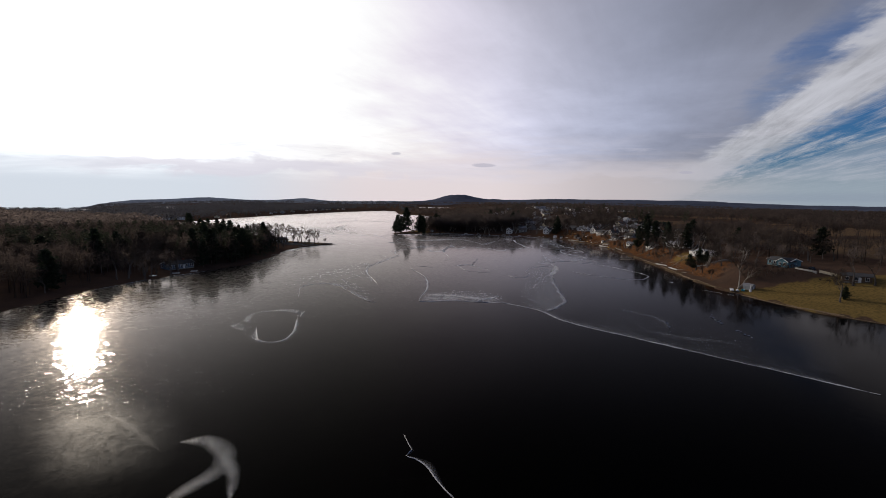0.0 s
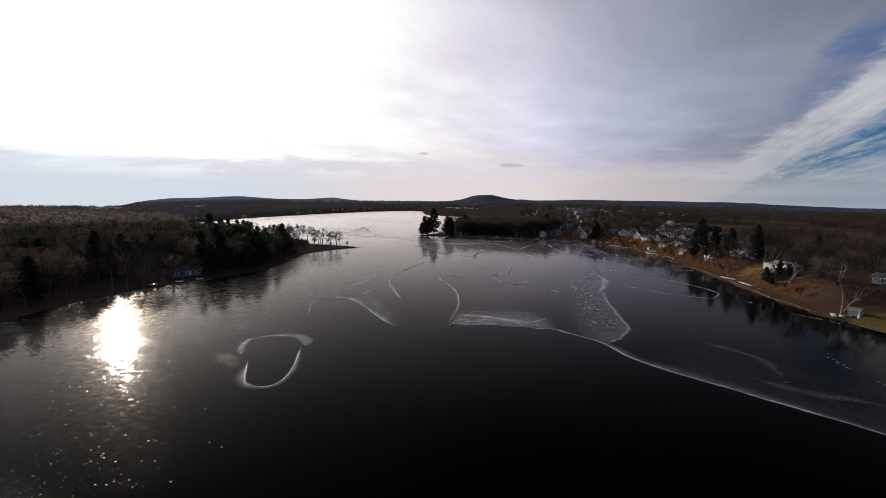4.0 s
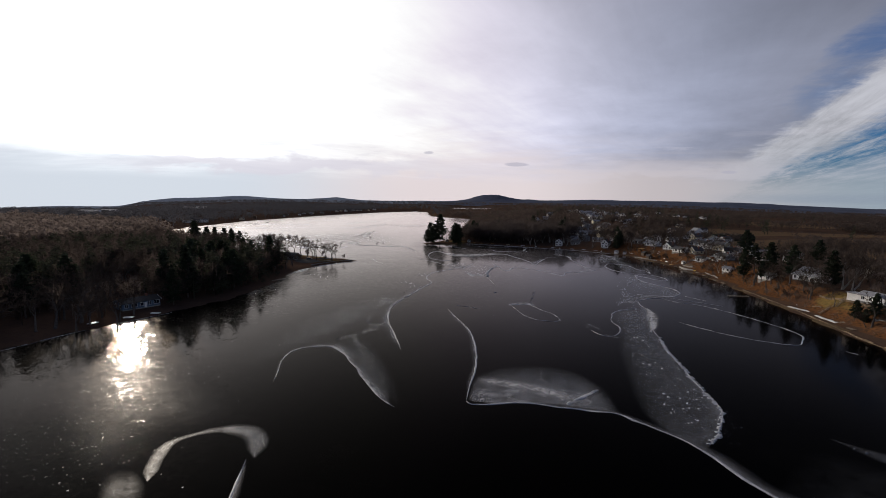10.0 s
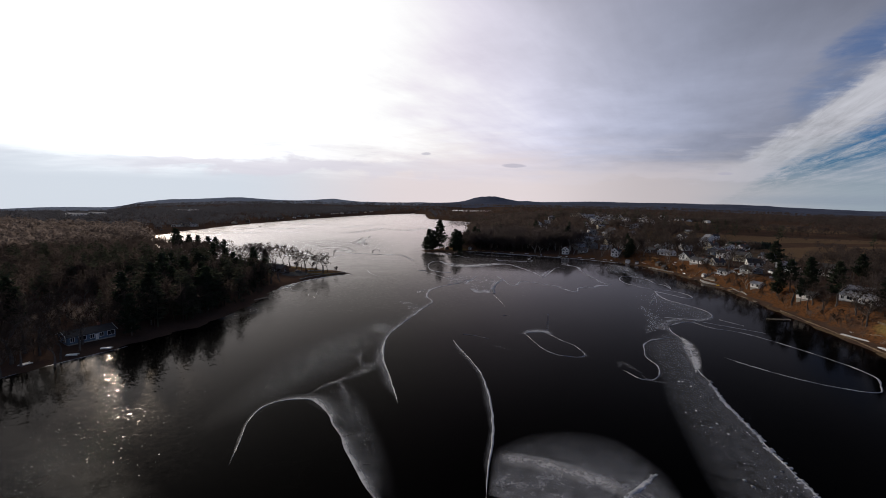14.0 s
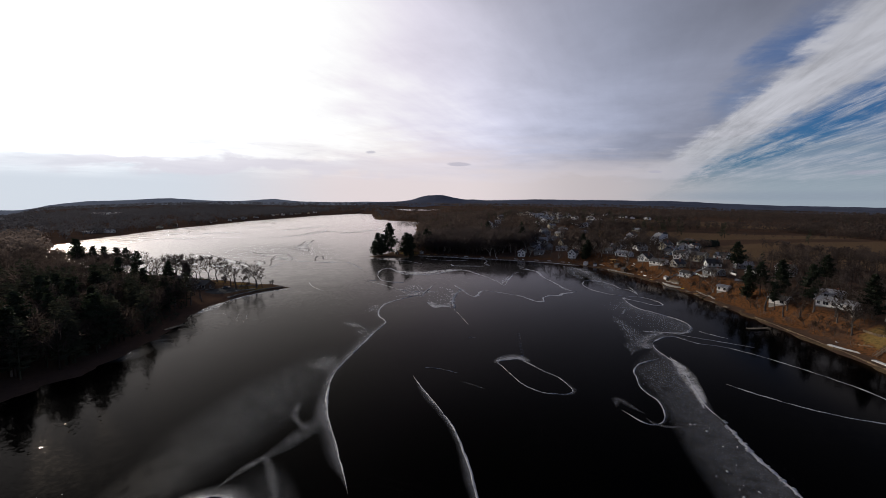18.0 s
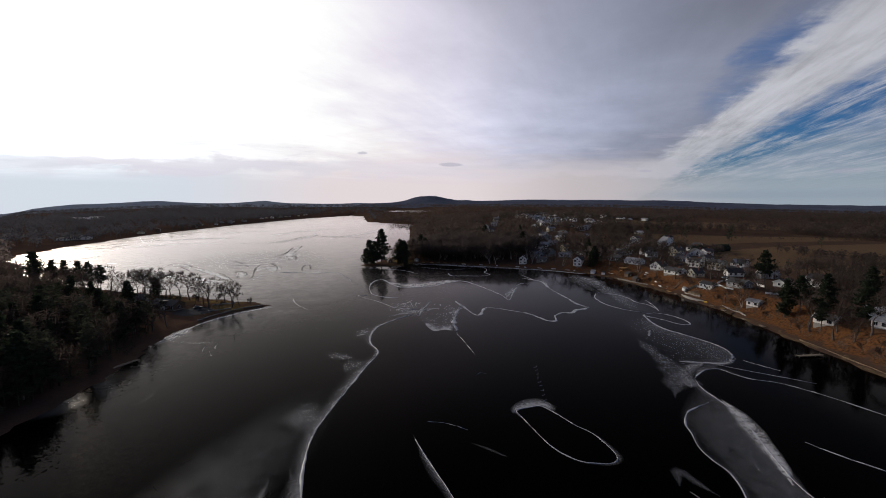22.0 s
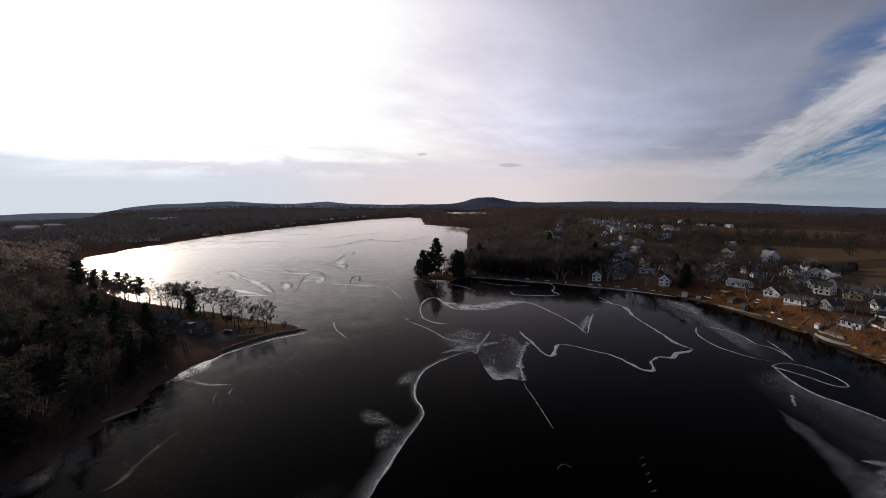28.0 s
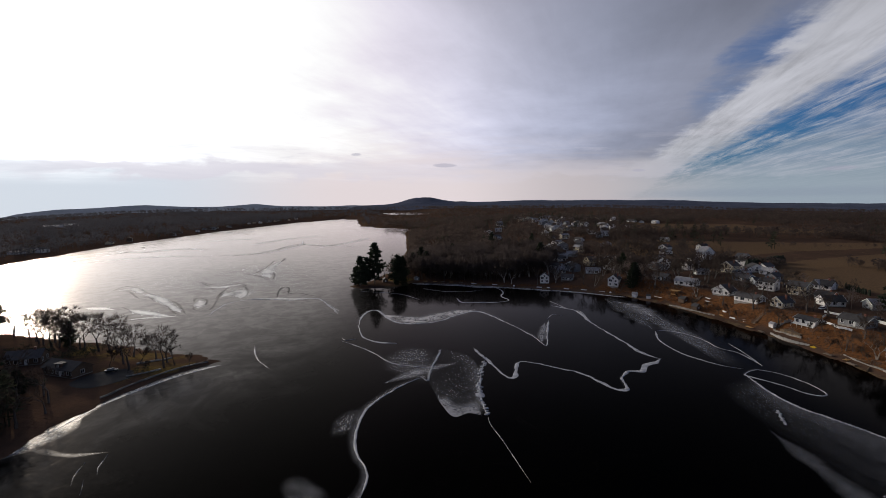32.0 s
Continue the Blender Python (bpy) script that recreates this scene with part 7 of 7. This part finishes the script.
yellow_raft(118, 317.5, 20)


def fence(points, tall=1.2, mat="trim", label="white board fence beside a house"):
    """Posts and boards that follow the ground between the given places."""
    root = tagged(new("fence"), label, "fence", "fences")
    for (x0, y0), (x1, y1) in zip(points, points[1:]):
        n = max(1, int(math.hypot(x1 - x0, y1 - y0) * PLAN / 2.2))
        for k in range(n):
            ax, ay, bx, by = (x0 + (x1 - x0) * k / n, y0 + (y1 - y0) * k / n, x0 + (x1 - x0) * (k + 1) / n, y0 + (y1 - y0) * (k + 1) / n)
            za, zb = ground_z(ax, ay), ground_z(bx, by)
            long = math.hypot(bx - ax, by - ay) * PLAN
            m = spot(ax, ay, za, math.degrees(math.atan2(by - ay, bx - ax)))
            bm = bmesh.new()
            box(bm, -0.06, 0.06, -0.06, 0.06, -0.4, tall + 0.1)
            part("post", bm, M[mat], root, at=m)
            bm = bmesh.new()
            for v in box(bm, 0.06, long - 0.06, -0.025, 0.025, 0.15, tall):
                if v.co.x > long / 2:
                    v.co.z += zb - za
            part("board", bm, M[mat], root, at=m)
    return root


fence([(128.8, 326.6), (128.2, 319.4), (128.6, 315)], 1.2)
fence([(129, 327), (134.6, 330.4)], 1.2)
fence([(132, 301), (138, 297)], 1.3)
fence([(142.9, 319.7), (142.2, 313.9)], 1.5)
fence([(138.4, 335), (140, 327), (147, 329)], 1.2)
fence([(150.6, 383), (158.6, 380.6)], 1.0)
fence([(132, 156.2), (134.6, 152)], 1.4, "cream", "cream board fence beside a low house")


def timber_frame(x, y, turn):
    root = tagged(new("timber_pavilion"), "new golden-timber pavilion on the bank", "pavilion")
    root.matrix_basis = spot(x, y, ground_z(x, y) - 0.3, turn)
    for px in (-2.2, 2.2):
        for py in (-1.8, 1.8):
            bm = bmesh.new()
            box(bm, px - 0.12, px + 0.12, py - 0.12, py + 0.12, -1.5, 2.6)
            part("post", bm, M["gold"], root)
    bm = bmesh.new()
    box(bm, -2.3, 2.3, 1.7, 1.85, 0, 2.5)
    part("back_wall", bm, M["gold"], root)
    bm = bmesh.new()
    box(bm, -2.3, 2.3, -1.9, 1.9, 0.0, 0.15)
    part("floor", bm, M["gold"], root)
    bm = bmesh.new()
    box(bm, -2.7, 2.7, -2.2, 2.2, 2.6, 2.78)
    part("roof", bm, M["gold"], root)


timber_frame(114.5, 391, -60)


def sailing_sign(x, y):
    root = tagged(new("canvas_cone"), "white canvas-covered mast at the water's edge", "covered mast")
    root.matrix_basis = spot(x, y, ground_z(x, y))
    bm = bmesh.new()
    bmesh.ops.create_cone(bm, cap_ends=True, segments=10, radius1=0.6, radius2=0.05, depth=2.4, matrix=pose(0, 0, 1.2))
    part("cover", bm, M["hull"], root)
    bm = bmesh.new()
    box(bm, -0.03, 0.03, -0.03, 0.03, 2.3, 3.2)
    part("mast", bm, M["trim"], root)


sailing_sign(107.5, 155)


def hedge_row(x, y, turn, n, label="row of dark clipped evergreen shrubs", girth=1.0, tall=1.6, apart=1.9):
    root = tagged(new("hedge"), label, "hedge")
    root.matrix_basis = spot(x, y, 0, turn)
    rnd = random.Random(int(x))
    for k in range(n):
        px = k * apart * rnd.uniform(0.97, 1.03)
        wx, wy = x + px / PLAN * math.cos(radians(turn)), y + px / PLAN * math.sin(radians(turn))
        bm = bmesh.new()
        bmesh.ops.create_icosphere(bm, subdivisions=2 if girth < 1.5 else 3, radius=girth)
        lift = girth * tall * 0.72
        lean = rnd.uniform(0.85, 1.2)
        for v in bm.verts:
            v.co *= rnd.uniform(0.76, 1.14)
            v.co.z *= tall * lean
            taper = 1.15 - 0.3 * (v.co.z / (girth * tall) + 1) / 2 * min(2, tall)
            v.co.x *= taper
            v.co.y *= taper
        part("shrub", bm, M["hedge"], root, at=pose(px, 0, ground_z(wx, wy) + lift))


hedge_row(183.4, 369.7, -105, 13, "row of small dark pointed conifers at the edge of a field", 0.75, 3.0, 1.7)
hedge_row(183, 429, 31, 26, "tall dark evergreen hedge between a house and a field", 2.6, 1.7, 2.9)

# pond far beyond the lake, pale with ice
bm = bmesh.new()
ring = [bm.verts.new((90 * math.cos(a) * (1 + 0.15 * math.sin(3 * a)) * PLAN, 220 * math.sin(a) * PLAN, 0)) for a in np.linspace(0, 2 * math.pi, 40, endpoint=False)]
bm.faces.new(ring)
pond = tagged(new("pond", finish(bm, "pond", M["ice"])), "distant pond white with ice", "pond", kind="structure")
pond.matrix_basis = spot(-12, 2000, 12 * PLAN + 0.5)


def lake_raft(x, y, turn):
    root = tagged(new("swim_raft"), "dark timber swim raft frozen into the lake", "raft", "frozen-in rafts")
    root.matrix_basis = spot(x, y, 0.02, turn)
    for s in (-1, 1):
        bm = bmesh.new()
        box(bm, -2.4, 2.4, s * 1.3 - 0.4, s * 1.3 + 0.4, 0.0, 0.5)
        part("float", bm, M["rubber"], root)
    for k in range(10):
        bm = bmesh.new()
        box(bm, -2.5 + 0.5 * k, -2.5 + 0.5 * k + 0.46, -1.9, 1.9, 0.5, 0.58)
        part("plank", bm, M["timber"], root)


for x, y, turn in [(-55, 1031, 10), (-290, 982, 40), (-330, 744, 70)]:
    lake_raft(x, y, turn)


HOMES.append((-103, 298, 13))
HOMES.append((118, 216, 8))
for hx, hy, r in ((176, 415, 13), (195, 430, 12), (212, 440, 10), (182, 352, 12), (172, 364, 10)):
    HOMES.append((hx, hy, r))
HOMES.append((116, 209, 6))
HOMES.append((118, 223, 6))
HOMES.append((-122, 316, 7))
HOMES.append((-106, 312, 8))
for hx, hy in ((-116, 182), (-124, 196), (-133, 207), (-142, 218), (-127, 186)):
    HOMES.append((hx, hy, 10))


for x, y, turn in [(22, 451.5, -18), (34, 447, -20), (58, 435.5, -25), (72, 429, -30), (80, 424, -28), (88, 418, -35)]:
    dock_section(x, y, turn, 4.0)
for x, y, turn in [(46, 441.5, 70), (64, 433, 100), (93, 415, 60)]:
    boat(x, y, turn, 4.2, True)


for x, y, turn, m in [(-12, 465.5, 10, "timber"), (-7, 464, -20, "gold"), (-1, 461.5, -15, "gold"), (4, 460.5, 30, "timber"), (9, 459, -18, "gold"), (15, 457.6, -20, "timber"), (22, 454.4, -25, "gold"), (117.4, 382.4, 20, "timber"), (116.6, 371.3, 100, "gold"), (119, 369, 95, "timber"), (116, 358, 85, "gold"), (116.5, 352, 20, "timber"), (115.6, 341.6, 100, "gold"), (118, 365, 10, "timber"),
                      (115.5, 336, 80, "timber"), (116, 309, 95, "timber"), (115.8, 305, 15, "gold"), (115.4, 301, 90, "timber"), (114, 288, 80, "timber"), (112.5, 277, 85, "timber")]:
    dock_section(x, y, turn, 3.6, mat=m, label="brown timber dock section stacked on the bank")
hedge_row(-124, 309, -18, 6, "row of dark shrubs before the low house")


# ---- trees near the houses and along the shores ----
FIELD = lambda x, y: ((x > np.maximum(160, 166 + (390 - y) * 0.66)) & (x < 430) & (y > 335) & (y < 460)) | ((x > 205) & (x < 430) & (y >= 460) & (y < 620)) | ((x > 265) & (x < 600) & (y > 700) & (y < 980)) | ((x > 180) & (x < 400) & (y > 130) & (y < 290))


def near_trees(kind, seed, n, area, group, size=(0.7, 1.0), gap=4.0, far_in=(3, 60)):
    rs = np.random.RandomState(seed)
    p = np.c_[rs.uniform(area[0], area[1], n * 5), rs.uniform(area[2], area[3], n * 5)]
    s = inland(p[:, 0], p[:, 1])
    p = p[(s > far_in[0]) & (s < far_in[1]) & clear_of_homes(p[:, 0], p[:, 1]) & (lawn_mask(p[:, 0], p[:, 1]) < 0.2) & ~FIELD(p[:, 0], p[:, 1])]
    kept = []
    for q in p:
        if all((q[0] - a) ** 2 + (q[1] - b) ** 2 > gap ** 2 for a, b in kept):
            kept.append(q)
            plant(kind, q[0], q[1], rs.uniform(*size), group=group)
            if len(kept) >= n:
                break


for x, y, k in [(-113.5, 174, 0.8), (-116, 181, 0.85), (-110, 186, 0.75), (-121, 186, 0.9), (-126, 194, 0.9), (-119, 169, 0.85), (-132, 203, 0.95), (-123, 176, 0.9), (-138, 212, 0.9), (-107, 176, 0.7), (-109.5, 180, 0.8), (-112, 168, 0.75), (-117, 175, 0.85), (-120, 181, 0.8), (-113, 190, 0.8), (-127, 188, 0.85), (-131, 196, 0.9)]:
    plant("bare", x, y, k, group="trees of the west shore")
for x, y, k in [(-103, 291, 0.55), (-106, 296, 0.6), (-104, 284, 0.65), (-110, 300, 0.6), (-113, 296, 0.65)]:
    plant("bare", x, y, k, group="trees of the west shore")
for x, y, k in [(-111, 289, 0.5), (-108, 280, 0.55), (-116, 300, 0.45)]:
    plant("pine", x, y, k, group="pines of the west shore")
plant("pale", 106.5, 160, 0.75)
plant("pale", 113, 191, 0.85)
plant("bare", 127, 141, 0.6)
plant("bare", 134, 145, 0.65)
plant("bare", 138, 142, 0.6)
plant("bare", 121, 258, 0.85)
plant("pine", 119.5, 262, 0.5)
plant("bare", 118.5, 265, 0.75)
plant("bare", 118, 256, 0.8)
plant("bare", 122, 248, 0.8)
plant("bare", 120, 237, 0.75)
plant("bare", 117, 229, 0.7)
plant("bare", 115.5, 216, 0.55)
plant("pale", 122, 301, 0.7)
plant("bare", 120.5, 309, 0.6)
plant("bare", 122, 337, 0.7)
plant("bare", 124, 352, 0.75)
plant("bare", 121, 366, 0.7)
plant("pale", 119, 381, 0.7)
plant("bare", 119, 250, 0.6)
plant("bare", 122, 240, 0.65)
plant("pale", 124, 236, 0.75)
plant("bare", 124, 177, 0.6)
plant("pale", 119, 178, 0.7)
plant("bare", 131, 148, 0.55)
plant("bare", 134, 196, 0.75)
plant("bare", 131, 203, 0.7)
plant("bare", 121, 268, 0.65)
plant("pine", 128, 256, 0.65)
plant("bare", 134, 243, 0.75)
plant("pale", 127.4, 229, 0.85)
plant("pale", 129, 226.6, 0.8)
plant("bare", 120.4, 134, 0.5)
plant("pine", 123, 135.4, 0.24, "broad dark evergreen shrub under a bare tree", which=1)
for k in range(9):
    plant("sapling", 129 + 0.62 * k, 151.4 - 0.9 * k, 0.22, "low dark leafless brush before a low house", "brush above the lawn")
plant("pine", 121.6, 279, 0.78, which=0)
plant("pine", 124.6, 276, 0.66, which=2)
plant("pine", 126.4, 268, 0.76, which=0)
for x, y, k in [(112.6, 203.6, 0.32), (114.4, 199, 0.38), (112, 199.6, 0.26), (115, 195, 0.34)]:
    plant("pine", x, y, k, "broad dark evergreen shrub on the bank", "evergreen shrubs on the bank", 1)
for k in range(26):
    t, u = (k + 0.5) / 26, (k * 0.618) % 1
    plant("sapling", 111 + 17 * t, 164 - 6 * t + 5 * u, 0.26 + 0.14 * u, "low dark leafless brush on the slope above the lawn", "brush above the lawn")
plant("pine", 103, 412, 0.6)
for x, y, k in [(-9, 478, 0.75), (-4, 484, 0.85), (-13, 486, 0.8), (2, 480, 0.7), (-7, 492, 0.9)]:
    plant("pine", x, y, k, group="pines behind the low shore")
plant("pine", 106, 415, 0.7)
near_trees("sapling", 21, 90, (95, 135, 175, 420), "brush on the bank", (0.35, 0.75), 2.5, (4, 17))
near_trees("bare", 31, 34, (128, 230, 200, 480), "trees between the houses", (0.5, 0.85), 6, (20, 120))
near_trees("bare", 1, 85, (60, 190, 180, 470), "trees along the east shore", (0.45, 0.8), 4, (6, 70))
near_trees("pine", 2, 5, (100, 230, 170, 480), "pines among the houses", (0.5, 0.9), 8, (14, 110))
near_trees("pale", 3, 34, (0, 150, 400, 500), "pale trees along the low shore", (0.6, 0.85), 5, (8, 45))
near_trees("bare", 4, 45, (-20, 130, 420, 620), "trees behind the low shore", (0.6, 0.9), 6, (14, 140))
near_trees("pine", 5, 7, (-10, 130, 440, 620), "pines behind the low shore", (0.6, 0.95), 9, (20, 140))
near_trees("sapling", 26, 22, (-150, -95, 285, 325), "young trees on the west point", (0.5, 0.9), 4, (5, 50))
near_trees("bare", 6, 70, (-180, -85, 90, 330), "trees of the west shore", (0.6, 0.85), 5.5, (4, 60))
near_trees("pine", 7, 34, (-190, -85, 195, 315), "pines of the west shore", (0.55, 0.85), 5, (4, 50))
near_trees("pine", 17, 10, (-190, -95, 90, 200), "pines of the west shore", (0.55, 0.8), 5, (6, 60))

VILLAGE = lambda x, y: (np.abs(x - 60 - 0.2 * y) < 80 + 0.06 * y) & (y > 470) & (y < 1180)
SPARSE = lambda x, y: ~VILLAGE(x, y) | (np.modf(np.abs(np.sin(x * 12.99 + y * 78.23) * 4375.8))[0] > 0.34)
west_side = lambda x, y, s: clear_of_homes(x, y) & (s > 6) & ~((y > 296) & (x > -165))
west = scatter(1, 2500, -260, -95, 0, 420, west_side, (9.5, 14))
woods("west_woods", "dense brown leafless woods on the west side of the lake", "bare", west, M["dim_woods"], 1, 46)
west = scatter(11, 2700, -560, -250, -40, 520, west_side, (12, 17))
woods("western_forest", "brown leafless forest behind the western shore", "puff", west, M["woods"], 11, 34)
dark = scatter(12, 420, -230, -94, 185, 300, lambda x, y, s: west_side(x, y, s) & (np.sin(x * 0.11 + 1) + np.sin(y * 0.07) > -0.4), (10, 15))
woods("point_evergreens", "dense dark evergreens at the end of the western woods", "pine", dark, M["evergreen"], 12, 90)
west = scatter(2, 220, -420, -92, -20, 330, lambda x, y, s: west_side(x, y, s) & (np.sin(x * 0.05) * np.sin(y * 0.04 + 1) > 0.0), (11, 17))
woods("west_evergreens", "dark evergreens among the leafless western woods", "pine", west, M["evergreen"], 2, 60)
low = scatter(27, 260, -155, -112, 176, 230, lambda x, y, s: (s > 6) & (np.hypot(x + 115, y - 194) > 9), (3.5, 5.5))
woods("young_woods", "low leafless thicket behind the lakeside house", "bare", low, M["woods"], 27, 60)
brush = scatter(25, 1500, -150, -92, 240, 345, lambda x, y, s: clear_of_homes(x, y) & (s > 3) & ((y < 318) | (x < -118)), (0.6, 2.2))
woods("point_brush", "dark low shrubs round the houses of the west point", "puff", brush, M["evergreen"], 25, 20)
brush = scatter(23, 2600, 90, 150, 175, 440, lambda x, y, s: clear_of_homes(x, y) & (s > 3.5) & (s < 26) & (lawn_mask(x, y) < 0.1) & (np.sin(x * 0.5 + y * 0.13) + np.sin(y * 0.41) > -0.7), (1.0, 3.4))
woods("bank_brush", "low tangled brown brush on the leafy bank", "bare", brush, M["woods"], 23, 24)
between = scatter(24, 620, 100, 260, 170, 470, lambda x, y, s: clear_of_homes(x, y) & ~((y > 315) & (x > 130) & (np.modf(np.abs(np.sin(x * 12.99 + y * 78.23) * 4375.8))[0] < 0.7)) & ~FIELD(x, y) & (s > 13) & (s < 80) & (lawn_mask(x, y) < 0.1), (5, 9.5))
woods("village_trees", "leafless trees standing between the lake houses", "bare", between, M["woods"], 24, 80)
east_side = lambda x, y, s: clear_of_homes(x, y) & ~FIELD(x, y) & ((s > 34) | (y > 440)) & (lawn_mask(x, y) < 0.1)
east = scatter(3, 2600, 100, 380, -60, 640, lambda x, y, s: east_side(x, y, s) & (np.sin(x * 0.04 + 2) * np.sin(y * 0.03) > -0.5), (9, 14))
woods("east_woods", "brown leafless woods behind the houses", "bare", east, M["dim_woods"], 3, 48)
east = scatter(13, 5800, 100, 1100, -80, 1250, lambda x, y, s: east_side(x, y, s) & ((x > 370) | (y > 630)) & (np.sin(x * 0.021 + 2) * np.sin(y * 0.017) + 0.4 * np.sin(x * 0.06) > -0.7), (9, 13))
woods("eastern_forest", "brown leafless forest beyond the fields", "puff", east, M["dim_woods"], 13, 22)
east = scatter(4, 600, 100, 1000, 60, 1200, lambda x, y, s: clear_of_homes(x, y) & ~FIELD(x, y) & (s > 30) & (np.sin(x * 0.03) * np.sin(y * 0.024 + 2) > 0.1), (8, 14))
woods("east_evergreens", "dark evergreens scattered in the eastern woods", "pine", east, M["evergreen"], 4, 45)
grove = scatter(45, 620, -16, 92, 458, 545, lambda x, y, s: clear_of_homes(x, y) & (s > 7) & (np.hypot(x + 22, y - 470) > 10), (12, 17))
woods("shore_grove", "tall dense dark hardwoods behind the low northern shore", "bare", grove, M["grove"], 45, 70)
north = scatter(5, 2300, -60, 300, 440, 800, lambda x, y, s: clear_of_homes(x, y) & SPARSE(x, y) & (s > 5) & ~FIELD(x, y) & (np.sin(x * 0.05 + 1) * np.sin(y * 0.045) > -0.6), (9, 14))
north[:, 2] *= np.where(VILLAGE(north[:, 0], north[:, 1]), 0.55, 1.0)
woods("north_woods", "brown leafless woods round the northern houses", "puff", north, M["dim_woods"], 5, 34)
north = scatter(15, 2000, -60, 560, 790, 1250, lambda x, y, s: clear_of_homes(x, y) & SPARSE(x, y) & (s > 6) & ~FIELD(x, y) & (x < 330 + 0.2 * y) & (np.sin(x * 0.03 + 1) * np.sin(y * 0.025) > -0.4), (9, 13))
north[:, 2] *= np.where(VILLAGE(north[:, 0], north[:, 1]), 0.5, 1.0)
woods("northern_forest", "brown leafless forest beyond the village", "puff", north, M["dim_woods"], 15, 24)
north = scatter(6, 380, -30, 330, 470, 1200, lambda x, y, s: clear_of_homes(x, y) & (s > 10) & (np.sin(x * 0.04 + 1) * np.sin(y * 0.03) > 0.0), (10, 15))
hedge = np.concatenate([scatter(41, 260, 300, 440, 500, 580, lambda x, y, s: np.abs(y - 640 + 0.28 * x) < 5, (2, 5)), scatter(42, 900, 195, 260, 330, 480, lambda x, y, s: np.abs(x - 200 - 45 * (y < 425)) < 5, (3, 8)), scatter(43, 700, 430, 470, 330, 640, lambda x, y, s: np.abs(x - 438) < 6, (4, 9))])
woods("field_hedgerow", "brown leafless hedgerow along the edge of the fields", "puff", hedge, M["dim_woods"], 41, 30)
woods("north_evergreens", "dark evergreens in the northern woods", "pine", north, M["evergreen"], 6, 45)
beyond = lambda x, y, s: (s > 5) & ~((x > -60) & (x < 900) & (y < 1100)) & (np.hypot((x + 12) / 95, (y - 2000) / 230) > 1.15) & (np.abs(x) < 300 + 1.05 * y)
shore = scatter(9, 4200, -900, -330, 470, 1900, lambda x, y, s: clear_of_homes(x, y) & (s > 5) & (x < -330), (9, 14))
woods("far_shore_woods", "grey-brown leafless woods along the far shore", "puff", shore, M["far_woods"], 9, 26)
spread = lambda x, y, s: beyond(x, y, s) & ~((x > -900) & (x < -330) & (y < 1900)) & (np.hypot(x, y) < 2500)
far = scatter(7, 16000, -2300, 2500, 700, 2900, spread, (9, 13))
# only the western part takes the haze-tinted colour
woods("far_woods", "grey leafless woods under the hills, tinted for haze", "puff", far[far[:, 0] < -100], M["far_woods"], 7, 16)
woods("eastern_far_woods", "dark brown-grey woods spreading to the eastern hills", "puff", far[far[:, 0] >= -100], M["dim_woods"], 17, 16)
far = scatter(8, 1200, -2200, 2400, 560, 2200, beyond, (8, 11))
woods("far_evergreens", "dark evergreens in the distant woods", "pine", far, M["evergreen"], 8, 16)
